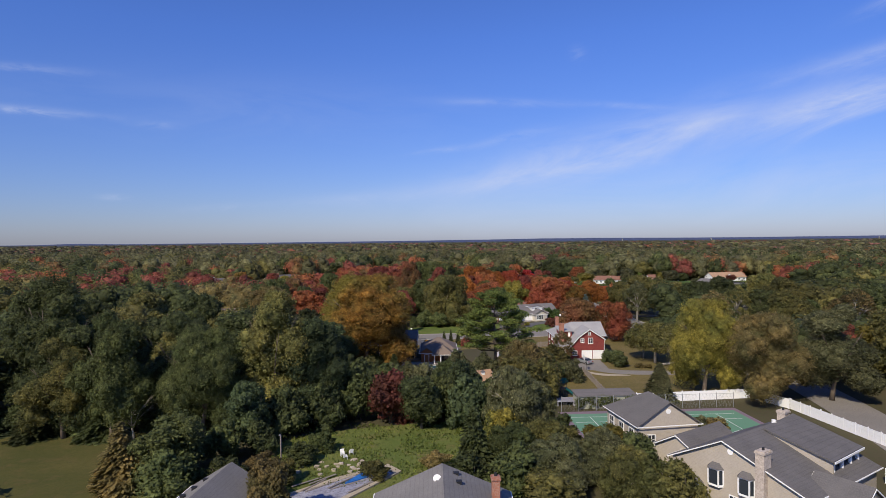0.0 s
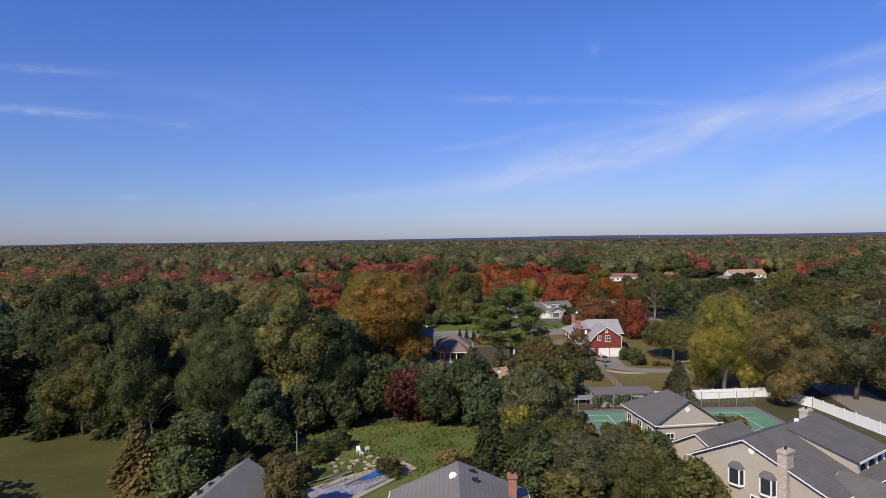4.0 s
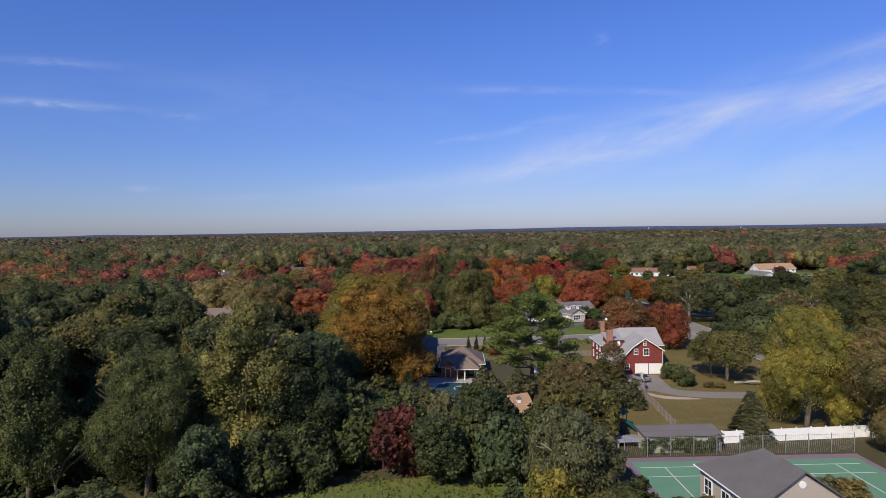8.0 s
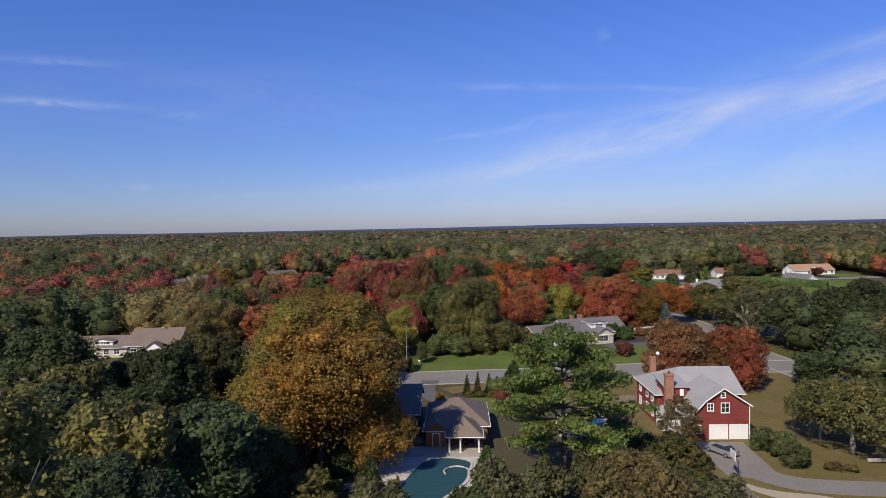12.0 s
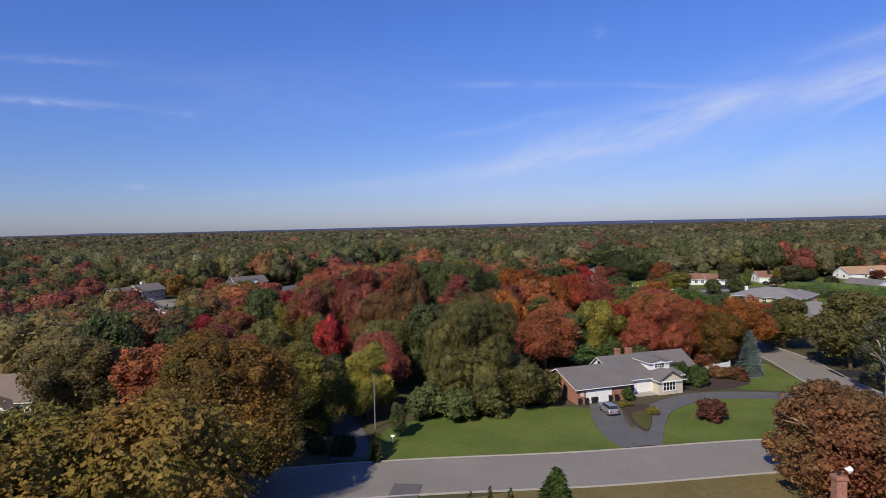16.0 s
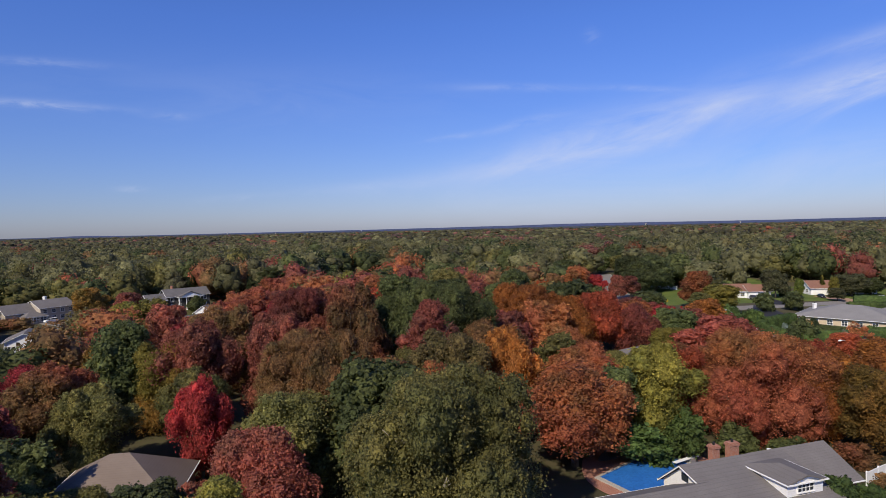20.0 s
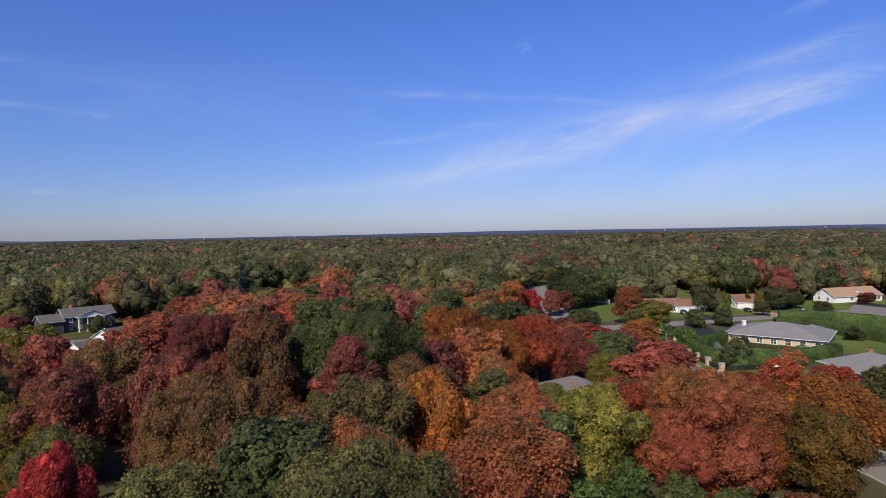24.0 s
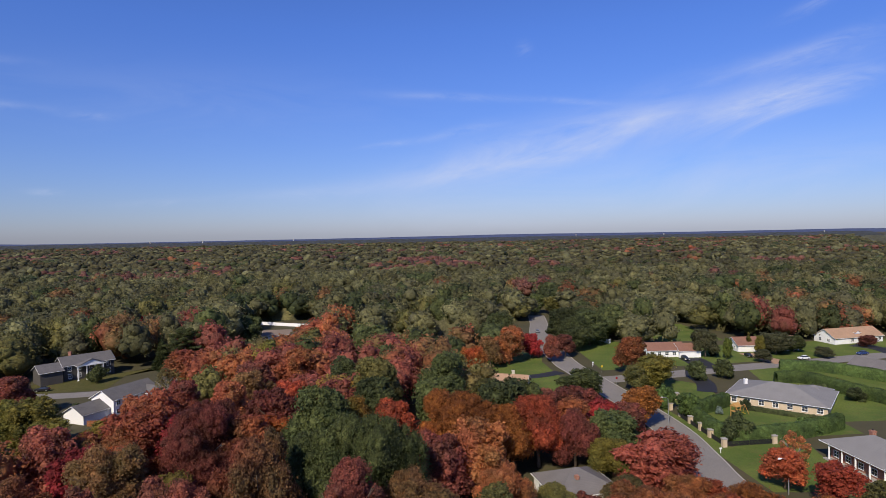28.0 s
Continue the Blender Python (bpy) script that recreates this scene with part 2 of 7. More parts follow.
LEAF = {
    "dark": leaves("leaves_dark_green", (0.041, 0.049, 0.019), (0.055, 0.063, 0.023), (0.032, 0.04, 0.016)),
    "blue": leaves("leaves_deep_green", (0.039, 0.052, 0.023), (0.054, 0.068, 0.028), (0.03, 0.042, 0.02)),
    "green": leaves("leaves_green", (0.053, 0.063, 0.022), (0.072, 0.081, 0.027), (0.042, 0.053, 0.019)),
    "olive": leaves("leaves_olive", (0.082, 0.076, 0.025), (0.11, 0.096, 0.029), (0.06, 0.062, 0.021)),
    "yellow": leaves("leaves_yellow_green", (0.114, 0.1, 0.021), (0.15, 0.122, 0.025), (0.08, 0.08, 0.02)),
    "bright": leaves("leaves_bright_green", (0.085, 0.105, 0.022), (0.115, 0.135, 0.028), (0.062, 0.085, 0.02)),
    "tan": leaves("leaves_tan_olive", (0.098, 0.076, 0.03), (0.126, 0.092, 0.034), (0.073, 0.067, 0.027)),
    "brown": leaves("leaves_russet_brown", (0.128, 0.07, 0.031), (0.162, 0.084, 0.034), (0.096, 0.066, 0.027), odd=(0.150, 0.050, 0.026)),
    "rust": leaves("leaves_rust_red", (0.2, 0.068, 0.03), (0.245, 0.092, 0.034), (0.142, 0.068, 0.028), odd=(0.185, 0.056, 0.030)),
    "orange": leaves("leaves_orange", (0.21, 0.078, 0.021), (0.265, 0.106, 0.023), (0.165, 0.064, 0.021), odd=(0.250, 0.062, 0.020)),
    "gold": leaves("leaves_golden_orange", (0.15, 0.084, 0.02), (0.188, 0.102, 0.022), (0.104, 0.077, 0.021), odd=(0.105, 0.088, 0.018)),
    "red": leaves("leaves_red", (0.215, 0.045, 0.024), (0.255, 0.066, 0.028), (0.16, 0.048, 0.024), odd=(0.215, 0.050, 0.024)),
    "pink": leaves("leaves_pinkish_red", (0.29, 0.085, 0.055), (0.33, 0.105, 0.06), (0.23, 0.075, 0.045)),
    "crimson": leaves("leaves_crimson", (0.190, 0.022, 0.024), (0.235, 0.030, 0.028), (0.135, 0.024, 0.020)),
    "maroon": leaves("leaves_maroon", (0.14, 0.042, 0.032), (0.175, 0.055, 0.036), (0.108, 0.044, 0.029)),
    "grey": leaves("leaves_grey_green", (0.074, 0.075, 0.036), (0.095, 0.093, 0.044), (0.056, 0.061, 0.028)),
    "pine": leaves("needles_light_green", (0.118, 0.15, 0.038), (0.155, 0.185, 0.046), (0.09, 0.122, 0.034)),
    # far, hazy and dusky have haze put into their leaf colour: greyed and dulled
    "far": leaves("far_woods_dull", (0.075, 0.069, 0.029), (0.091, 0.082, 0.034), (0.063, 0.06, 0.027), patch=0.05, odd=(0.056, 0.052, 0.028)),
    # skyline sheet: leaf colour shifted to bluish grey in place of haze
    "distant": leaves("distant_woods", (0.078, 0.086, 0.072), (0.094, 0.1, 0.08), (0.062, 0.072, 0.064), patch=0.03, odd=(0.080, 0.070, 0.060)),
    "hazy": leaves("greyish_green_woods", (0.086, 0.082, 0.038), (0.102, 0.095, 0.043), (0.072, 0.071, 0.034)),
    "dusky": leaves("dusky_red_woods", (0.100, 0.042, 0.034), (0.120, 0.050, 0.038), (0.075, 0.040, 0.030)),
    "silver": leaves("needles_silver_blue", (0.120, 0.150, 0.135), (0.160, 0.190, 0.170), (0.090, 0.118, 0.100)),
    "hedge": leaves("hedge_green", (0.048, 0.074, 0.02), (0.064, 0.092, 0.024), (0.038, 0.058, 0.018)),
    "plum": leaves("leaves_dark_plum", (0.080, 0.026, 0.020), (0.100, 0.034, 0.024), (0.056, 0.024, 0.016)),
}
bark = surface("bark_grey_brown", (0.16, 0.12, 0.09), (0.24, 0.20, 0.15), 1.5, 9, 0.9, bump=0.6)
bark_pale = surface("bark_pale", (0.36, 0.32, 0.26), (0.48, 0.44, 0.37), 1.5, 9, 0.9, bump=0.5)
m_ground = surface("woodland_floor", (0.055, 0.048, 0.024), (0.085, 0.068, 0.034), 0.06, 1.2, 0.95, bump=0.5, stain=(0.058, 0.066, 0.022))


def turf(name, a, b, dry, deep):
    """Grass: wide drifts of two greens, thin dry spots, deeper tufts and fine blades."""
    m, t, p = nodes_of(name)
    pos = t.nodes.new("ShaderNodeTexCoord").outputs["Object"]
    n = [noise_node(t, pos, f, d, r) for f, d, r in ((0.09, 3, 0.5), (0.35, 5, 0.65), (1.3, 5, 0.7), (7.0, 4, 0.75))]
    col = mix_node(t, step_node(t, n[0], 0.36, 0.64), a, b)
    col = mix_node(t, step_node(t, n[1], 0.50, 0.72), col, dry)
    col = mix_node(t, step_node(t, n[2], 0.50, 0.78), col, deep)
    col = mix_node(t, step_node(t, n[3], 0.40, 0.75), col, tuple(0.5 * q for q in a))
    t.links.new(col, p.inputs["Base Color"])
    p.inputs["Roughness"].default_value, p.inputs["Specular IOR Level"].default_value = 0.95, 0.15
    bn = t.nodes.new("ShaderNodeBump")
    bn.inputs["Strength"].default_value, bn.inputs["Distance"].default_value = 0.8, 0.08
    t.links.new(n[3], bn.inputs["Height"])
    t.links.new(bn.outputs[0], p.inputs["Normal"])
    return m


m_lawn = turf("mown_lawn", (0.078, 0.080, 0.022), (0.118, 0.104, 0.032), (0.130, 0.098, 0.040), (0.060, 0.066, 0.020))
m_lush = turf("lush_lawn", (0.092, 0.134, 0.027), (0.15, 0.186, 0.04), (0.16, 0.15, 0.048), (0.074, 0.112, 0.023))
m_dry = turf("dry_lawn", (0.15, 0.122, 0.044), (0.2, 0.152, 0.06), (0.215, 0.16, 0.08), (0.108, 0.102, 0.036))
m_rough = turf("rough_grass", (0.11, 0.146, 0.034), (0.165, 0.178, 0.05), (0.185, 0.152, 0.062), (0.068, 0.096, 0.024))
m_road = surface("worn_asphalt_road", (0.235, 0.215, 0.19), (0.29, 0.262, 0.235), 0.12, 5, 0.9, bump=0.2)
m_drive = surface("dark_asphalt_drive", (0.080, 0.078, 0.080), (0.115, 0.110, 0.108), 0.25, 4, 0.85, bump=0.2, stain=(0.15, 0.145, 0.14))
m_black = surface("fresh_black_asphalt", (0.028, 0.028, 0.032), (0.040, 0.040, 0.044), 0.3, 6, 0.7, bump=0.2)
m_kerb = surface("concrete_kerb", (0.40, 0.37, 0.33), (0.50, 0.46, 0.41), 0.5, 7, 0.9)
m_sand = surface("pale_sand", (0.42, 0.35, 0.25), (0.52, 0.45, 0.34), 0.3, 5, 0.95)
m_stone = surface("pale_patio_stone", (0.45, 0.42, 0.38), (0.58, 0.54, 0.49), 0.6, 5, 0.85, stain=(0.34, 0.31, 0.28))
m_mulch = surface("dark_mulch", (0.055, 0.038, 0.028), (0.080, 0.055, 0.040), 0.5, 6, 0.95, bump=0.6)
m_white = surface("white_paint", (0.78, 0.78, 0.76), (0.84, 0.83, 0.80), 0.5, 5, 0.55, bump=0.05, stain=(0.70, 0.69, 0.66))
m_vinyl = surface("white_vinyl", (0.80, 0.80, 0.81), (0.86, 0.86, 0.86), 0.3, 3, 0.4, bump=0.02, stain=(0.74, 0.74, 0.73))
m_siding_w = surface("white_siding", (0.76, 0.76, 0.75), (0.82, 0.81, 0.79), 0.3, 4, 0.6, stripes=0.2, stripe_dark=0.8, stain=(0.7, 0.69, 0.67))
m_siding_t = surface("taupe_siding", (0.40, 0.35, 0.285), (0.45, 0.395, 0.325), 0.3, 4, 0.7, stripes=0.18, stripe_dark=0.82, stain=(0.37, 0.325, 0.27))
m_siding_r = surface("barn_red_shingles", (0.195, 0.040, 0.034), (0.245, 0.052, 0.042), 0.5, 5, 0.8, stripes=0.36, stripe_dark=0.5, stain=(0.15, 0.036, 0.030))
m_siding_b = surface("dark_blue_siding", (0.085, 0.078, 0.070), (0.115, 0.104, 0.094), 0.4, 5, 0.8, stripes=0.2)
m_siding_y = surface("cream_brick", (0.52, 0.41, 0.28), (0.60, 0.48, 0.33), 0.6, 7, 0.85, stripes=0.24, stripe_dark=0.85, stain=(0.46, 0.36, 0.25))
m_cream = surface("cream_stucco", (0.62, 0.56, 0.45), (0.70, 0.64, 0.52), 0.5, 5, 0.85)
m_stucco = surface("stained_grey_green_stucco", (0.30, 0.31, 0.25), (0.38, 0.38, 0.31), 0.5, 4, 0.9, stain=(0.17, 0.19, 0.12))
m_cedar = surface("orange_cedar", (0.36, 0.135, 0.045), (0.44, 0.175, 0.060), 0.6, 6, 0.7, stripes=0.2)
m_brick = surface("red_brick", (0.275, 0.105, 0.068), (0.345, 0.140, 0.088), 0.9, 8, 0.85, stripes=0.15, stripe_dark=0.75, stain=(0.40, 0.30, 0.24))
m_rubble = surface("pale_fieldstone", (0.42, 0.36, 0.30), (0.56, 0.48, 0.41), 2.0, 6, 0.9, bump=0.8, stain=(0.24, 0.19, 0.16))
m_roof_g = surface("charcoal_shingles", (0.098, 0.092, 0.090), (0.132, 0.123, 0.120), 0.5, 9, 0.88, stripes=0.16, stripe_dark=0.8, bump=0.5, stain=(0.165, 0.152, 0.142))
m_roof_m = surface("grey_shingles", (0.145, 0.132, 0.125), (0.18, 0.165, 0.156), 0.3, 7, 0.85, stripes=0.16, stripe_dark=0.8, stain=(0.125, 0.112, 0.106))
m_roof_w = surface("weathered_grey_shingles", (0.175, 0.165, 0.155), (0.225, 0.212, 0.198), 0.35, 6, 0.9, stripes=0.2, stripe_dark=0.78, stain=(0.14, 0.13, 0.12))
m_roof_l = surface("pale_grey_shingles", (0.3, 0.29, 0.285), (0.36, 0.35, 0.34), 0.3, 7, 0.8, stripes=0.16, stripe_dark=0.86, stain=(0.27, 0.26, 0.25))
m_roof_b = surface("brown_shingles", (0.165, 0.125, 0.100), (0.205, 0.160, 0.130), 0.35, 7, 0.85, stripes=0.16, stripe_dark=0.8, stain=(0.17, 0.135, 0.11))
m_roof_o = surface("tan_orange_shingles", (0.34, 0.215, 0.135), (0.42, 0.265, 0.165), 0.35, 7, 0.85, stripes=0.16, stripe_dark=0.8, stain=(0.28, 0.18, 0.12))
m_roof_t = surface("mid_grey_shingles", (0.205, 0.195, 0.185), (0.245, 0.235, 0.222), 0.3, 7, 0.85, stripes=0.16, stripe_dark=0.84, stain=(0.18, 0.17, 0.16))
m_roof_r = surface("russet_shingles", (0.25, 0.125, 0.085), (0.30, 0.155, 0.105), 0.35, 7, 0.85, stripes=0.16, stripe_dark=0.8)
m_roof_red = surface("red_roof", (0.30, 0.045, 0.040), (0.36, 0.060, 0.050), 0.35, 7, 0.7, stripes=0.3)
m_solar = glassy("solar_glass", (0.012, 0.014, 0.024), 0.35)
m_glass = glassy("window_glass", (0.030, 0.036, 0.045), 0.06)
m_green_court = surface("green_court", (0.105, 0.235, 0.150), (0.130, 0.265, 0.170), 0.2, 4, 0.8, bump=0.05, stain=(0.12, 0.22, 0.15))
m_purple = surface("faded_purple_border", (0.22, 0.16, 0.20), (0.26, 0.19, 0.23), 0.2, 4, 0.8, bump=0.05)
m_line = surface("white_line", (0.70, 0.72, 0.70), (0.78, 0.78, 0.76), 1, 6, 0.8, bump=0.02)
m_cover = surface("teal_pool_cover", (0.022, 0.076, 0.096), (0.030, 0.094, 0.114), 0.4, 5, 0.6, bump=0.1, stripes=0.9, stripe_axis=1, stripe_dark=0.55)
m_tarp = surface("blue_tarp", (0.020, 0.125, 0.42), (0.030, 0.165, 0.50), 0.5, 3, 0.5, bump=0.5, stain=(0.016, 0.09, 0.30))
m_water = glassy("pool_water", (0.010, 0.055, 0.120), 0.06)
m_old_cover = surface("torn_grey_cover", (0.24, 0.24, 0.29), (0.36, 0.36, 0.42), 0.6, 3, 0.8, bump=0.8, stain=(0.12, 0.11, 0.13))
m_fence_grey = surface("weathered_fence_wood", (0.26, 0.225, 0.195), (0.33, 0.285, 0.245), 0.8, 8, 0.9, stripes=0.14, stripe_axis=0, stripe_dark=0.6)
m_wood = surface("brown_wood", (0.24, 0.15, 0.09), (0.31, 0.20, 0.12), 0.8, 8, 0.85)
m_swing = surface("yellow_cedar", (0.50, 0.27, 0.08), (0.58, 0.33, 0.11), 0.8, 8, 0.7)
m_metal = surface("galvanised_steel", (0.42, 0.43, 0.44), (0.50, 0.50, 0.50), 1, 8, 0.5, 0.6)
m_dark = surface("black_plastic", (0.020, 0.020, 0.022), (0.032, 0.032, 0.034), 1, 8, 0.6)
m_teal = surface("green_plastic", (0.012, 0.10, 0.075), (0.018, 0.125, 0.095), 1, 4, 0.4)
m_silver = surface("silver_car_paint", (0.36, 0.37, 0.39), (0.40, 0.41, 0.42), 0.8, 3, 0.3, 0.5, 0.0, stain=(0.34, 0.35, 0.36), spec=0.6)
m_carblack = surface("black_car_paint", (0.018, 0.018, 0.022), (0.024, 0.024, 0.028), 0.8, 3, 0.25, 0.1, 0.0, spec=0.6)
m_carwhite = surface("white_car_paint", (0.70, 0.71, 0.72), (0.75, 0.75, 0.75), 0.8, 3, 0.3, 0.0, 0.0, stain=(0.68, 0.68, 0.68), spec=0.6)
m_carblue = surface("blue_car_paint", (0.020, 0.055, 0.20), (0.026, 0.065, 0.23), 0.8, 3, 0.3, 0.1, 0.0, spec=0.6)
m_rubber = surface("tyre_rubber", (0.018, 0.018, 0.018), (0.025, 0.025, 0.025), 2, 9, 0.85)
m_lamp_red = surface("red_lens", (0.30, 0.015, 0.012), (0.34, 0.02, 0.015), 2, 9, 0.3, bump=0.0)
m_yellow_sign = surface("yellow_sign", (0.60, 0.44, 0.03), (0.66, 0.48, 0.04), 2, 9, 0.5, bump=0.0)
# blue-grey base colour paints the haze over far wooded hills
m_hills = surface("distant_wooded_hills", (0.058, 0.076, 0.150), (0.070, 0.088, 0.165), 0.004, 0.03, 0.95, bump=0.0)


# ---- mesh building ----
class Shape:
    """Vertices and faces gathered from simple solids, turned into one mesh."""

    def __init__(self):
        self.v, self.f = [], []

    def add(self, verts, faces):
        n = len(self.v)
        self.v += [tuple(p) for p in verts]
        self.f += [tuple(n + i for i in f) for f in faces]
        return self

    def box(self, x0, x1, y0, y1, z0, z1):
        return self.add([(x0, y0, z0), (x1, y0, z0), (x1, y1, z0), (x0, y1, z0), (x0, y0, z1), (x1, y0, z1), (x1, y1, z1), (x0, y1, z1)],
                        [(0, 3, 2, 1), (4, 5, 6, 7), (0, 1, 5, 4), (1, 2, 6, 5), (2, 3, 7, 6), (3, 0, 4, 7)])

    def slab(self, outline, z0, z1):
        n = len(outline)
        v = [(x, y, z0) for x, y in outline] + [(x, y, z1) for x, y in outline]
        return self.add(v, [tuple(range(n - 1, -1, -1)), tuple(range(n, 2 * n))] + [(i, (i + 1) % n, n + (i + 1) % n, n + i) for i in range(n)])

    def prism(self, section, x0, x1, axis="x"):
        """A section of (across, up) points drawn out along x or y."""
        n = len(section)
        if axis == "x":
            v = [(x0, a, b) for a, b in section] + [(x1, a, b) for a, b in section]
        else:
            v = [(a, x0, b) for a, b in section] + [(a, x1, b) for a, b in section]
        return self.add(v, [tuple(range(n)), tuple(range(2 * n - 1, n - 1, -1))] + [(i, n + i, n + (i + 1) % n, (i + 1) % n) for i in range(n)])

    def tube(self, points, radii, n=6):
        rings, v, f = [], [], []
        for i, (p, r) in enumerate(zip(points, radii)):
            p = Vector(p)
            a = Vector(points[max(0, i - 1)])
            b = Vector(points[min(len(points) - 1, i + 1)])
            d = (b - a).normalized()
            s = d.orthogonal().normalized()
            w = d.cross(s)
            base = len(v)
            v += [tuple(p + r * (math.cos(2 * math.pi * k / n) * s + math.sin(2 * math.pi * k / n) * w)) for k in range(n)]
            rings.append(base)
        for a, b in zip(rings, rings[1:]):
            f += [(a + k, a + (k + 1) % n, b + (k + 1) % n, b + k) for k in range(n)]
        f += [tuple(range(n - 1, -1, -1)), tuple(rings[-1] + k for k in range(n))]
        return self.add(v, f)

    def mesh(self, name, material=None, smooth=False):
        me = bpy.data.meshes.new(name)
        me.from_pydata(self.v, [], self.f)
        if material:
            me.materials.append(material)
        if smooth:
            me.polygons.foreach_set("use_smooth", [True] * len(me.polygons))
        me.update()
        return me


def part(name, shape, material, parent, label="", at=None, smooth=False):
    """One mesh object under a thing or a part."""
    ob = new(name, shape if isinstance(shape, bpy.types.Mesh) else shape.mesh(name, material, smooth))
    ob.parent = parent
    if at:
        ob.location = at
    if label:
        ob["label"] = label
    return ob


def thing(name, label, category, x=0, y=0, z=0, turn=0, group="", kind=""):
    ob = new(name)
    ob.location, ob.rotation_euler = (x, y, z), (0, 0, radians(turn))
    return tagged(ob, label, category, group, kind)


def single(name, shape, material, label, category, group="", kind="", at=None, turn=0, smooth=False):
    ob = new(name, shape.mesh(name, material, smooth))
    if at:
        ob.location = at
    ob.rotation_euler = (0, 0, radians(turn))
    return tagged(ob, label, category, group, kind)


def smooth_line(points, steps=8):
    """Catmull-Rom through the given plan points."""
    p = [points[0], *points, points[-1]]
    out = []
    for i in range(1, len(p) - 2):
        for k in range(steps):
            t = k / steps
            out.append(tuple(0.5 * (2 * b + (c - a) * t + (2 * a - 5 * b + 4 * c - d) * t * t + (3 * b - a - 3 * c + d) * t ** 3)
                             for a, b, c, d in zip(p[i - 1], p[i], p[i + 1], p[i + 2])))
    return out + [points[-1]]


def closed(points, steps=6):
    p = points
    out = []
    for i in range(len(p)):
        a, b, c, d = p[i - 1], p[i], p[(i + 1) % len(p)], p[(i + 2) % len(p)]
        for k in range(steps):
            t = k / steps
            out.append(tuple(0.5 * (2 * bb + (cc - aa) * t + (2 * aa - 5 * bb + 4 * cc - dd) * t * t + (3 * bb - aa - 3 * cc + dd) * t ** 3)
                             for aa, bb, cc, dd in zip(a, b, c, d)))
    return out


def ribbon(points, width, z0, z1, kerb=0.0):
    """A strip along a line of plan points; kerb: returns the two edge strips of that width as well."""
    pts = smooth_line(points)
    left, right = [], []
    for i, p in enumerate(pts):
        a, b = pts[max(0, i - 1)], pts[min(len(pts) - 1, i + 1)]
        dx, dy = b[0] - a[0], b[1] - a[1]
        l = math.hypot(dx, dy)
        nx, ny = -dy / l, dx / l
        left.append((p[0] + nx * width / 2, p[1] + ny * width / 2, nx, ny))
        right.append((p[0] - nx * width / 2, p[1] - ny * width / 2, nx, ny))

    def strip(a, b, z0, z1):
        s = Shape()
        n = len(a)
        v = [(p[0], p[1], z1) for p in a] + [(p[0], p[1], z1) for p in b] + [(p[0], p[1], z0) for p in a] + [(p[0], p[1], z0) for p in b]
        f = []
        for i in range(n - 1):
            f += [(n + i, n + i + 1, i + 1, i), (i, i + 1, 2 * n + i + 1, 2 * n + i), (n + i + 1, n + i, 3 * n + i, 3 * n + i + 1)]
        return s.add(v, f)
    road = strip(left, right, z0, z1)
    if not kerb:
        return road
    lo = [(x + nx * kerb, y + ny * kerb) for x, y, nx, ny in left]
    ro = [(x - nx * kerb, y - ny * kerb) for x, y, nx, ny in right]
    return road, strip(lo, left, z0, z1 + 0.10), strip(right, ro, z0, z1 + 0.10)


# ---- ground, lawns, roads ----
g = Shape()
xs = [-4900, -2500, -1200, -600, -300, -150, -75, 0, 75, 150, 300, 600, 1200, 2500, 4900]
ys = [-1500, -600, -200, 0, 100, 200, 300, 450, 700, 1100, 1800, 3000, 4920]
g.add([(x, y, 0) for y in ys for x in xs], [(j * len(xs) + i, j * len(xs) + i + 1, (j + 1) * len(xs) + i + 1, (j + 1) * len(xs) + i)
                                           for j in range(len(ys) - 1) for i in range(len(xs) - 1)])
single("ground", g, m_ground, "brown-green woodland floor of leaf litter and grass", "ground", kind="structure")


def sheet(name, outline, z, material, label, category="lawn", curved=False, depth=0.02):
    o = closed(outline) if curved else outline
    return single(name, Shape().slab(o, z - depth, z), material, label, category, kind="structure")


